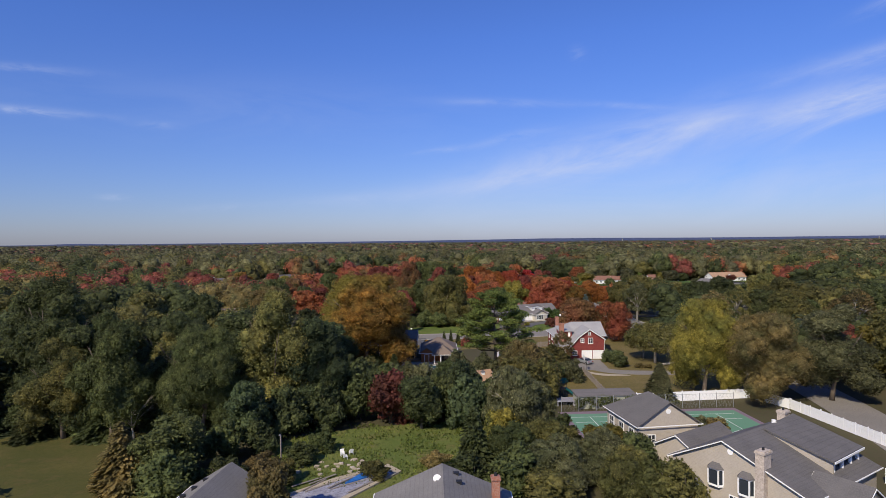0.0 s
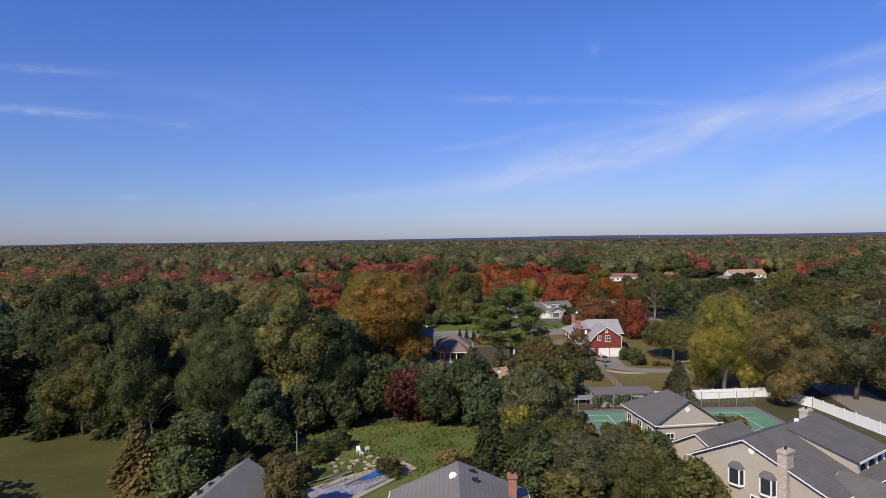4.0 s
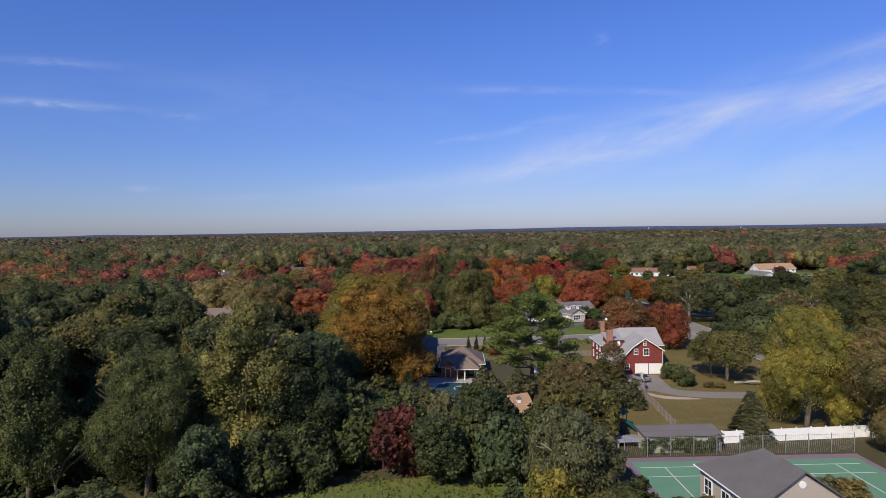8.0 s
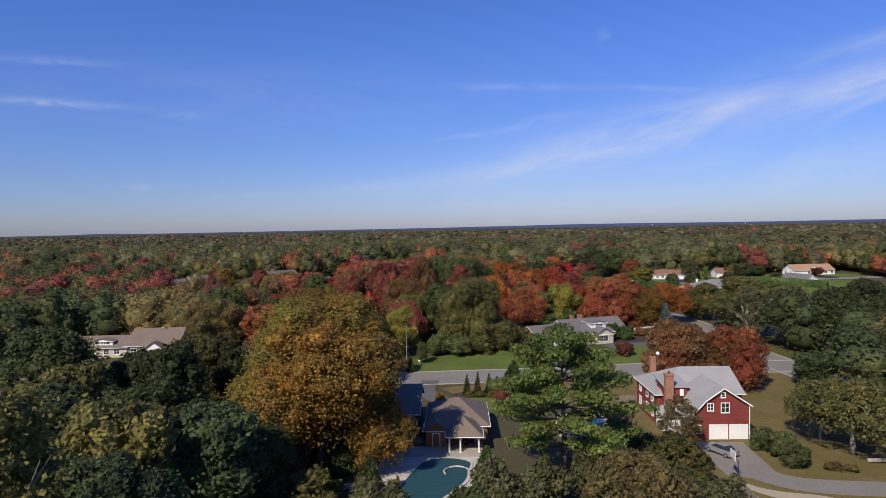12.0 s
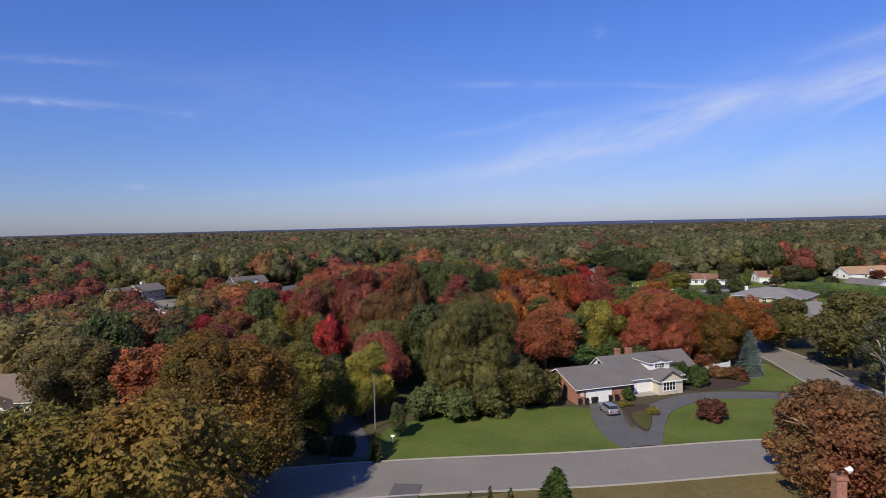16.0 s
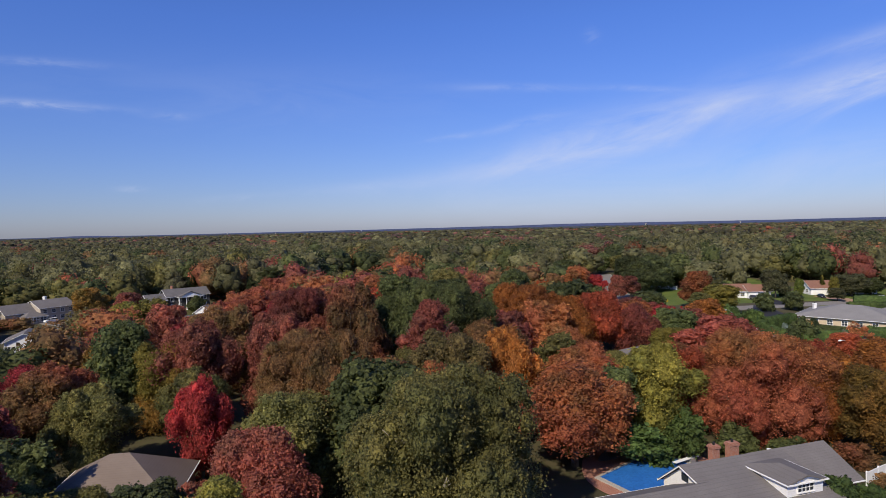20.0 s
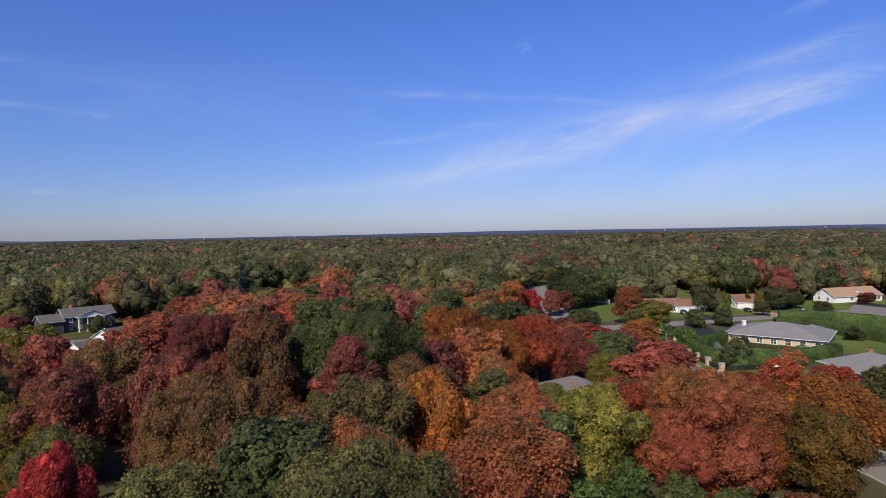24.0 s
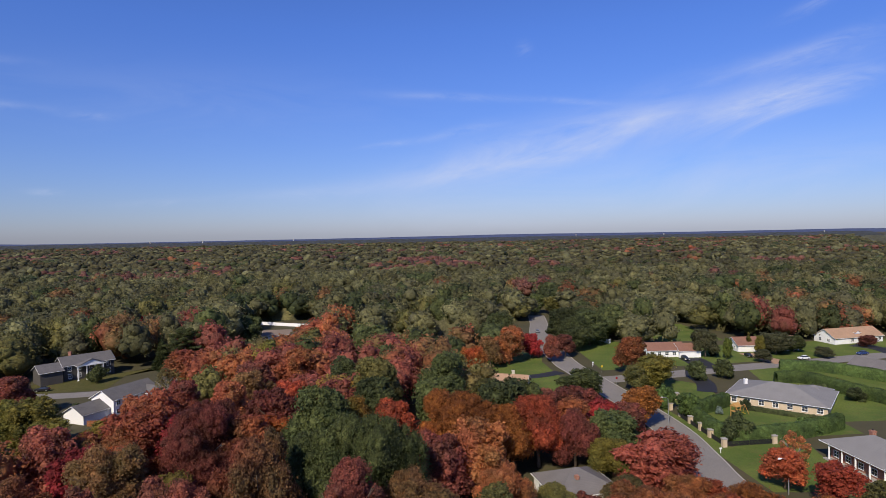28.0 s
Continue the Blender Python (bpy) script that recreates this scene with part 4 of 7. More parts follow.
def plant(kind, x, y, h, w, colour, note=""):
    """One tree of a kind, at its height and crown width, as trunk and crown."""
    rnd = random.Random(int(x * 131 + y * 17))
    if kind in ("fine_tall", "fine_round") and rnd.random() < 0.5:
        kind += "2"
    crown, trunk, h0, w0 = TREES[kind]
    conifer = kind in ("pine", "spruce", "fir", "cone")
    shrub = kind in ("bush", "bush2", "ball")
    name = "shrub" if shrub else "pine_tree" if kind == "pine" else "spruce_tree" if conifer else "dead_tree" if kind == "bare" else "tree"
    if kind == "bare":
        label = "leafless pale grey tree with thin bare branches"
    else:
        what = "clipped round shrub" if kind == "ball" else "leafy shrub" if shrub else "pine with layered boughs" if kind == "pine" else "cone-shaped conifer" if conifer else \
            "wide spreading tree with pale limbs" if kind in ("low", "fine_low", "oak", "fine_oak") else "thin-crowned tree with pale bare limbs" if kind == "sparse" else "tall narrow tree" if kind in ("tall", "tall2", "fine_tall", "fine_tall2") else "broad round tree"
        label = f"{WORDS[colour]} {what} in full leaf" if not conifer else f"{WORDS[colour]} {what} standing alone"
    if note:
        label += " " + note
    e = thing(name, label, "shrub" if shrub else "tree", x, y, 0, rnd.uniform(0, 360), "clipped shrubs" if kind == "ball" else "shrubs" if shrub else "trees")
    e.scale = (w / w0 * rnd.uniform(0.9, 1.14), w / w0 * rnd.uniform(0.9, 1.14), h / h0)
    if not (shrub and kind == "ball"):
        part("trunk", trunk, None, e)
    if crown:
        c = part("crown", crown, None, e)
        c.material_slots[0].link = "OBJECT"
        c.material_slots[0].material = LEAF[colour]
    TAKEN.append((x, y, w * 0.42))
    return e


# ---- trees that stand near the way: kind, x, y, height, crown width, colour ----
PLANTED = """
fine_round 37 290 8 9 olive
bush2 43 292 4.5 7 maroon
fine_round 51 292 7.5 9 tan
bush 47 289 4 6 grey
fine_round -2.5 289 21 13 green
fine_round 49 315 14 12 maroon
fine_round 14 264.5 16.5 10 orange
fine_round 27 271 12.5 14 rust
fine_tall 2.4 275 19.5 13 maroon
fine_round -11 281 21.5 14 brown
fine_oak -28 312 18 17 maroon
fine_round -37 293 17 14 brown
fine_round -22 276 17.5 14 maroon
round 103 557 12 14 green
round2 93 560 12 13 dark
round 112 552 11 12 olive
round 62 346 9 11 maroon
round2 66 331 9 12 maroon
tall 52 326 13 10 rust
round 60 330 10 11 crimson
bush2 146 352 4 6 dark
bush 139 357 4 6 green
bush2 150 364 3.5 5 olive
bush 155 345 3 5 rust
round2 152 404 5 8 grey
round 176 420 7 9 green
oak2 104 470 15 17 far
bush2 100 346 2.2 2.4 silver
bush 90 362 3 4 bright
oak2 93 461 15 18 dark
round 108 478 13 14 green
round2 122 482 13 15 dark
oak 60 456 14 16 green
round2 66 478 13 14 grey
round -60 343 7 10 gold
round2 -52 337 10 12 brown
round -71 338 9 12 yellow
round2 -46 352 10 12 maroon
round -88 356 9 11 yellow
round -36 462 7 9 brown
round2 -44 458 6 8 maroon
sparse -30 470 10 8 tan
bush2 112 327.5 4 6 hedge
round 143 413 8 4.5 bright
round2 158.6 416 8 4.5 yellow
fine_gold -17 148.5 22.4 24 gold
fine_tall -28 105 23.5 14 olive
fine_tall -21 107 18.5 11 blue
pine 14.6 142 19.5 16 pine
low 57 153 10 17 olive
low 56 159 8.5 9 olive
fine_low 48 191 12.5 18 brown
fine_low 57 189 12 15 rust
sparse 89 234 16 14 olive
fine_oak 5 232 18 21 olive
fine_round -12 235 13.5 11 maroon
bush2 6 134 7 7 grey
fine_low 20 126 10.5 14 tan
fine_low 14 97 11 13 grey
sparse 86 184 15 15 tan
fine_gold -24 190 19.5 20 gold
fine_tall -21 215 14.5 15 yellow
tall -46 243 14 9 maroon
fine_oak 51 264 15 20 rust
fine_round 62 258 12.5 13 gold
fine_round -37 234 9.5 9 green
fine_round -29.5 235 7.5 7.5 olive
fine_round 70 266 14.5 15 orange
fine_round 56.5 261 11 9 orange
fine_round 46 260 9.5 9 rust
bush2 44 257.5 4 6 green
bush 50 255.5 3 5 green
bush 57 253 3 5 brown
fine_round 49 283 9.5 14 rust
fine_oak 24 315 17.5 18 orange
fine_round 33 313 16.5 14 orange
fine_round 41.5 317 17 15 red
round2 -60 226 17.5 13 green
fine_round 22 255 14.5 16 rust
fine_oak -15 268 15.5 16 brown
fine_round -25 252 13 8.5 crimson
round2 -20 314 15 14 rust
fine_round 36 265 13.5 12 yellow
fine_round -39 272 14 12 gold
fine_oak 6 291 20.5 19 green
oak2 -5 314 20 17 green
fine_round -10 262 17 12 brown
fine_round -8 275 15.5 12 brown
fine_round 6 261 16.5 14 tan
round -45 332 16.5 14 rust
fine_round -34 273 17 14 maroon
round2 96 396 13 13.5 rust
fine_gold -38 99 17 14 green
fine_tall -52 98 20.5 13 green
fine_tall -61 100 16 13 olive
fir -66 101 7 9 dark
fir -55 100 6 8 dark
fir -76 101 6.5 9 blue
bush 6.2 103 8.5 8 blue
bush2 -7.6 106 9 11 plum
fine_gold 55.5 122 18.5 13.5 yellow
fine_gold 64 116 16.5 16 tan
fine_tall 78 116 18.5 15 grey
round -2 102 9 8 dark
bush -13 108 9.5 9 green
bush2 -18 103 8 8 dark
bush 1 107 8 8 green
bush2 12 108 6.5 8 green
tall -33 112 17 12 dark
fine_tall -44 108 19 13 dark
fine_tall -60 104 18 14 dark
fine_tall -68 108 26 18 dark
tall -80 103 17 13 dark
oak2 -92 110 20 18 green
tall -104 105 18 14 dark
round2 -29 95 10 9 blue
bush -24 100 8 8 dark
round2 -46 116 15 14 olive
round -30 122 17 12 olive
tall -40 126 19 12 dark
round2 -54 124 16 14 dark
round -66 128 17 14 olive
oak2 -80 126 18 17 dark
round -24 128 15 11 blue
round2 -28 138 12 11 dark
round -36 140 15 12 dark
round2 -48 142 16 13 olive
tall -60 144 17 11 green
bush -15 118 9 9 dark
bush2 -8 116 8 9 green
bush -1 116 8 8 grey
bush2 6 114 9 9 blue
bush 4 121 5 7 olive
bush2 -3 124 6 8 grey
bush -10 127 5 7 olive
bush -6 132 5 6 grey
bush2 -38 102 4.5 8 green
bush -44 105 6.5 8 dark
bush2 -51 104 5.5 8 dark
bush -58 103 4.5 8 green
bush2 -64 102 6.5 8 dark
bush -70 105 5.5 8 dark
bush2 -77 104 4.5 8 green
bush -84 103 6.5 8 dark
bush2 -90 102 5.5 8 dark
bush -96 105 4.5 8 green
bush2 -103 104 6.5 8 dark
bush2 3 130 6 7 green
bush 12 117 5.5 8 dark
round2 17 114 9.5 10 olive
bush2 25 132 7 9 green
bush 15 121 4.5 7 olive
bush2 22 118 8 8 olive
fir -9 139 6 5 dark
fir 5 139 7 5 hedge
bush2 11 137 6 7 grey
bush 18 138 7 8 grey
bush2 29 141 7 8 olive
bush 27 147 5 6 green
bush 31 134 5 6 grey
sparse 33 153 8 7 tan
bush2 25 154 5 6 grey
bush -14 147 4 5 dark
bush2 -17 152 5 6 dark
bush -12 155 3 4 olive
bush2 -9 136 4 5 grey
cone -5.2 135 5 2.4 gold
fir 5.4 82 9.5 6.5 dark
fir -41 79 9 7.5 tan
round -35 80 9 9 green
bush -36 82 6 8 green
bush2 -31 88 6 7 green
bush -33 76 6 8 green
bush2 -26 91 5 6 dark
bush -39 90 5 6 dark
bare -48.5 98 8 6 grey
round -18.5 66 8 6 tan
fine_low 11 82 6.5 9 green
fine_low 17 86 6 10 olive
fine_low 22 80 6.2 10 grey
fine_low 16 76 6.5 10 grey
fine_low 24 72 6.5 9 olive
bush 10 75 6 8 green
bush2 5 76 5 7 green
bush 11 92 6 7 yellow
bush2 19 92 5 7 green
round 25 87 5 7 yellow
bush 27 79 6 7 green
bush2 29 70 6 7 olive
bush 14 69 5 8 olive
bush 8 88 2.4 4 brown
bush2 0 85 2 5 tan
bush -8 81 2.5 4 olive
bush -21 79 3.4 6 olive
bush2 -24 83 3 6 tan
bush -20.5 75 2.4 4 green
bush2 -27 78 4 6 dark
bush2 -19 87 3 5 green
bush -17 92 3 4 green
fir 54 66 10 6 dark
spruce 44.8 118 7.6 6.5 grey
bush2 46 97 2.8 5 tan
bush 43 97 3 4 grey
fine_tall 92 100 16 16 green
oak2 100 122 17 16 olive
round 104 136 12 12 gold
oak2 110 112 18 16 olive
round2 94 140 13 12 maroon
round 72 188 7 8 blue
round2 83 178 8 8 yellow
round 92 196 8 9 olive
bush 82 172 4 5 yellow
sparse 78 228 15 12 grey
oak2 86 250 16 15 olive
round2 96 240 14 12 olive
oak2 84 272 12 13 olive
round 92 262 13 12 olive
oak2 100 224 15 15 dark
oak2 112 236 16 15 dark
sparse 104 205 15 12 olive
round2 118 210 13 12 dark
oak2 132 228 16 15 olive
round 124 200 11 11 green
oak2 140 250 16 16 olive
oak2 112 184 15 14 olive
sparse 122 172 16 14 tan
oak2 136 180 17 16 dark
bush 100 190 3 5 rust
bush 95 215 4 5 green
spruce 63 246.5 9.5 6 silver
ball 43.2 219 3 5 plum
ball 40.5 236 2.6 3.2 hedge
ball 46 239.5 4.2 4.4 hedge
ball 49 238.5 3.8 3.8 hedge
bush 58.5 243 2.6 5 brown
bush 55 244.5 2.4 4 brown
ball 33.2 230 2.2 2 hedge
bush 35 222 1.2 2.4 yellow
bush2 31.5 226.5 1 2.6 yellow
round2 -6.9 213 5 3.4 green
bush -14 205.5 3 3.5 dark
bush2 -18 207 2.6 3.4 dark
cone -9 203.8 4 2.2 olive
round 2 234 9 9 green
bush2 -3 222 6 8 green
bush 2 221 5 7 green
bush2 8 222 5 7 olive
round 14 226 8 8 olive
bush 18 228 6 6 olive
fine_tall -13 222 12.5 12 yellow
cone 3.5 184.5 4.2 1.8 dark
cone 5.6 185 4.5 1.8 dark
cone 7.8 185.2 4.2 1.8 dark
bush 4 183.4 1 2 yellow
bush2 6 183.4 1.1 2.2 yellow
bush 8.4 183.4 1.1 2.2 yellow
fir 12.5 184 7 6 hedge
bush 10 180 2.6 3 maroon
bush2 -1.6 178 2.4 2.4 gold
ball 45.6 155 3 3.4 dark
ball 46.6 152 3.4 3.6 dark
ball 46.8 148.6 3 3.4 dark
bush 51 147.5 1.2 2.4 tan
bush2 53 147.2 1 2 tan
tall -30 196 12 9 green
sparse -40 190 10 9 tan
bare -36 180 10 8 grey
oak2 -44 176 14 13 olive
round2 -52 168 11 12 dark
round -60 180 10 11 dark
round2 -34 168 13 11 dark
bush -26 160 6 8 dark
bush2 -21 162 6 7 olive
round -42 158 16 13 dark
oak2 -62 160 18 16 dark
oak2 -80 166 18 17 olive
round2 -96 172 16 14 dark
pine -66 232 15 11 dark
fine_round -58 216 16 17 tan
tall2 -48 228 15 10 dark
round2 -36 226 13 12 brown
round -34 212 13 11 gold
fine_round -40 254 12 11 olive
fine_round -55.5 285 12.5 13 gold
fine_round -50 262 13 12 brown
fine_round -60 271 12 12 crimson
round -38 236 11 10 green
round2 -20 230 9 10 dark
bush -22 242 4 5 maroon
fine_round -30 262 12 11 olive
fine_round 5 252 14 12 rust
fine_round 14 272 15 13 brown
fine_round 0 270 14 11 olive
tall2 24 278 13 9 olive
fine_round 28 288 12 10 rust
fine_round 12 280 15 13 brown
bush2 31 256 5 9 hedge
bush 37 257 6 6 hedge
tall 29 262 12 8 green
fine_round 42 272 12 11 red
fine_round 59 269 13 11 red
fine_round 66 277 12 13 orange
fine_round 60 288 8.5 11 rust
fine_round 55 308 9 12 yellow
round 58 317 11 13 green
round 61 301 11.5 16 pink
round2 64 290 7 9 red
fine_round 68 284 8.5 10 rust
round2 86 299 8 9 red
round 90 289 8.5 11 red
sparse 92 304 9 7 rust
round2 74 339 10 12 orange
round 66 362 10 14 green
round2 88 373 8 10 olive
round 95 377 10 17 yellow
ball 88.5 354 6 6 hedge
ball 90.5 345.5 6 6.5 hedge
ball 113.8 383 6 7 dark
ball 124 384 6 7 dark
bush2 92 325.5 7 8 dark
bush 131 350 3 5 grey
bush2 110 349 3 3 blue
round2 136 417 11 12 grey
cone 141 420 9 4 green
round 166 417 9 13 grey
cone 160 426 8 4 yellow
round2 180 408 4 8 grey
round 212 424 5 8 plum
round2 74 420 10 9 maroon
round 68 428 10 10 crimson
round2 82 428 9 10 plum
round 57 420 14 14 rust
round2 48 412 12 10 brown
round 40 400 11 10 orange
oak2 90 440 14 16 dark
oak2 100 450 16 18 dark
oak2 118 470 15 17 dark
round -77 343 13 13 yellow
round2 -62 320 12 12 gold
round -53 317 12 11 brown
round -43 306 12 11 orange
round2 -98 374 12 12 maroon
round -124 396 12 13 gold
bush -80 372 4 4 dark
sparse -58 382 11 10 tan
bare -54 374 10 9 grey
bush2 -94 415 6 7 green
pine -70 436 15 14 green
fir -78 434 12 8 dark
round2 -42 341 13 13 brown
round -56 396 14 14 rust
round2 -104 496 13 14 crimson
round -30 374 14 13 maroon
round2 -27 329 13 12 rust
round -17 319 13 12 orange
round2 -7 320 12 11 green
round -54 478 14 13 dark
round2 -84 343 12 12 yellow
round -48 304 13 12 crimson
fine_round -46 282 12 12 olive
tall -44 352 15 10 maroon
round2 -30 344 15 14 rust
round -28 360 14 13 brown
round2 -14 340 15 13 red
fine_round -12 296 15 12 rust
tall -26 290 14 9 gold
round2 -40 300 14 13 rust
fine_round -52 292 14 12 brown
round2 -56 310 15 14 maroon
round -32 318 14 12 crimson
round2 10 322 14 12 red
round 22 332 17 14 green
oak2 6 346 19 17 olive
oak2 24 352 18 17 green
round2 -4 366 15 13 dark
round -20 384 15 14 rust
round2 48 336 12 12 maroon
round 34 338 14 12 olive
round2 54 340 11 12 maroon
round 42 352 7 9 orange
round2 30 374 14 13 olive
fine_round -22 135 12 10 dark
spruce -27.5 131 15 8 dark
bush2 -15 135 6 8 olive
bush -19 139 5 7 dark
bush2 -24 146 6 7 dark
"""
for row in PLANTED.strip().split("\n"):
    kd, px_, py_, ph, pw, pc = row.split()
    plant(kd, float(px_), float(py_), float(ph), float(pw), pc)

# ---- the woods between and beyond, joined by colour ----
CLEAR = [(-58, -26, 430, 552), (30, 57, 276, 313), (-24, 16, 66, 106), (-112, -36, 60, 101), (22, 64, 50, 118), (60, 92, 76, 126), (26, 74, 118, 192), (-14, 28, 136, 192),
         (-185, 84, 184, 209), (-14, 80, 204, 230), (20, 66, 226, 262), (68, 84, 190, 300), (60, 100, 296, 430), (-136, -112, 330, 372), (-54, -24, 446, 490), (64, 112, 426, 520), (84, 240, 268, 442), (78, 98, 426, 500),
         (-104, -58, 190, 238), (-126, -56, 352, 436), (100, 142, 190, 280), (132, 168, 440, 500), (36, 62, 342, 368), (-66, -30, 486, 550), (28, 62, 366, 412),
         (34, 56, 294, 312), (-42, -22, 144, 160), (-40, -26, 240, 256), (-170, -150, 336, 352), (-138, -118, 278, 294), (80, 130, 150, 190), (-82, -46, 324, 368), (-116, -102, 336, 350), (-160, -130, 386, 412), (-62, -34, 470, 550), (-60, 60, 0, 68), (-42, -18, 40, 100), (40, 90, 0, 60), (-14, 92, 432, 470), (95, 112, 500, 640), (-140, -112, 598, 616), (105, 126, 146, 166)]

FARH = [(-210, 420), (-260, 520), (-170, 560), (-90, 660), (-20, 700), (60, 720), (150, 640), (230, 560), (320, 640), (250, 760), (400, 700),
        (-380, 760), (-240, 840), (-120, 900), (20, 980), (140, 900), (280, 940), (420, 900), (540, 860), (-420, 1100), (60, 1250), (260, 1180), (460, 1200), (640, 1100),
        (300, 1400), (345, 1450), (420, 1380), (480, 1500), (385, 1600), (525, 1450), (570, 1620), (-300, 1300), (-60, 1480), (160, 1560)]
CLEAR += [(a - 10, a + 10, b - 42 - b * 0.02, b + 7) for a, b in FARH]


def open_height(x, y):
    """Tree height limit that keeps the camera's view of the grey house and its garage open."""
    u, w = 0.56 * (x + 150) - 0.83 * (y - 400), 0.83 * (x + 150) + 0.56 * (y - 400)
    if 60 < u < 140 and abs(w - 2) < 11:
        return 1.2 + 0.125 * (u - 74)
    return 1.0 + 0.125 * u if -12 < u < 110 and abs(w) < 19 else 99.0


def clear_at(x, y):
    return open_height(x, y) < 3.2 or any(a < x < b and c < y < d for a, b, c, d in CLEAR)


def wood_tree(seed, n, z0, quads, size, up):
    """A tree of the woods: dense inside, many leaf clumps outside."""
    rng = np.random.default_rng(seed)
    return foliage(rng, dome_lobes(rng, n, 12.5, z0, 14, 0.7, 1.5, 0.45, 1.3), quads, size, 0.93, up, 1.0, big_lobes(n, 1.3))


MID = [wood_tree(q, 26, 2.0, 430, 0.42, 0.6) for q in (51, 52, 53, 54)]
MID += [wood_tree(q, 40, 1.2, 1000, 0.32, 0.4) for q in (55, 56, 57, 58)]
MID += [wood_tree(q, 16, 3.0, 190, 0.56, 0.9) for q in (91, 92, 93, 94)]


def canopy_colour(x, y, rnd):
    """Which colour of tree grows where: the autumn wood in the middle, mostly green muted for haze beyond, in drifts.
    """
    n = noise.noise((x * 0.007, y * 0.007, 3.0)) + 0.5 * noise.noise((x * 0.022, y * 0.022, 7.0))
    tone = 0.9 * noise.noise((x * 0.014, y * 0.014, 21.0)) + rnd.uniform(-0.38, 0.38)
    heart = math.exp(-((x + 18) / 72) ** 2 - ((y - 345) / 135) ** 2)
    band = math.exp(-((y - 320 - 0.10 * abs(x)) / 60) ** 2) * (1 if x < -70 else 0)
    warm = 0.06 + 0.92 * heart + 0.40 * band + 0.34 * n - (0.06 if y > 480 else 0)
    if y < 205:
        warm *= 0.15
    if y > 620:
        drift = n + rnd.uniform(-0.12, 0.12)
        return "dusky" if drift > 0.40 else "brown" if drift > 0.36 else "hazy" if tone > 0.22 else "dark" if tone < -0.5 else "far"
    if rnd.random() < warm:
        if y > 480:
            return "rust" if tone > 0.55 else "maroon" if tone < 0.05 else "brown"
        # fewer bright reds farther off, standing in for haze
        if y > 345 or x < -60:
            return "red" if tone > 0.8 else "rust" if tone > 0.34 else "maroon" if tone > -0.2 else "brown" if tone > -0.55 else "tan"
        return "crimson" if tone > 0.62 else "red" if tone > 0.42 else "orange" if tone > 0.28 else "rust" if tone > 0.0 else "brown" if tone > -0.3 else "maroon" if tone > -0.52 else "gold"
    if y > 430:
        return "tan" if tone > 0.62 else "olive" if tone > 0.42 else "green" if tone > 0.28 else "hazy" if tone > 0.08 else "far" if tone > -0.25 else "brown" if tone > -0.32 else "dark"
    return "yellow" if tone > 0.6 else "tan" if tone > 0.42 else "olive" if tone > 0.1 else "green" if tone > -0.2 else "dark"


def scatter(points_of, templates, title, label):
    by = {}
    for x, y, h, w, c, k, a in points_of:
        by.setdefault(c, []).append((x, y, h, w, k, a))
    for c, rows in sorted(by.items()):
        vs, fs, base = [], [], 0
        for x, y, h, w, k, a in rows:
            v, f = templates[k]
            ca, sa = math.cos(a) * w / 12, math.sin(a) * w / 12
            p = np.stack([v[:, 0] * ca - v[:, 1] * sa + x, v[:, 0] * sa + v[:, 1] * ca + y, v[:, 2] * h / 14], 1)
            vs.append(p)
            fs.append(f + base)
            base += len(v)
        me = tri_mesh(title, np.concatenate(vs), np.concatenate(fs), LEAF[c])
        tagged(new(title, me), f"{WORDS[c]} {label}", "woods", kind="stuff")


rnd = random.Random(5)
grid = {}
for tx, ty, tr_ in TAKEN:
    grid.setdefault((int(tx // 20), int(ty // 20)), []).append((tx, ty, tr_))
near_rows = []
yy = 60.0
while yy < 760:
    step = 9.8 if yy < 460 else 11.4
    half = 48 + 0.75 * yy
    xx = -half
    while xx < half:
        x, y = xx + rnd.uniform(-4.6, 4.6), yy + rnd.uniform(-4.6, 4.6)
        xx += step
        if clear_at(x, y) or rnd.random() < 0.05:
            continue
        gx, gy = int(x // 20), int(y // 20)
        if any(math.hypot(x - a, y - b) < c + 3.0 for i in (-1, 0, 1) for j in (-1, 0, 1) for a, b, c in grid.get((gx + i, gy + j), ())):
            continue
        h = (rnd.uniform(12.5, 16.5) if y < 436 else rnd.uniform(13.0, 21.0)) + 2.5 * noise.noise((x * 0.02, y * 0.02, 1.0)) - (1.5 if x > 60 else 0)
        if -70 < x < -38 and 140 < y < 192:
            h *= 0.72
        low = open_height(x, y)
        if low < h:
            near_rows.append((x, y, low, rnd.uniform(8.0, 12.0), rnd.choice(("brown", "tan", "brown", "rust", "olive", "maroon")), rnd.randrange(4), rnd.uniform(0, 6.28)))
            continue
        if 196 < y < 340 and abs(x) < 62:
            plant(rnd.choice(("round", "round2", "fine_round")), x, y, h + 1.0, rnd.uniform(12, 16), canopy_colour(x, y, rnd))
            continue
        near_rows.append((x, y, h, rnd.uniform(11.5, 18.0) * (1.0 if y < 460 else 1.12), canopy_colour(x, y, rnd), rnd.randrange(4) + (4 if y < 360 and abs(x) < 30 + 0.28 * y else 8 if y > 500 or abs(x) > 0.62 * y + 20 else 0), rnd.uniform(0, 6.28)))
    yy += step
scatter(near_rows, MID, "woods", "crowns of the woods between houses")

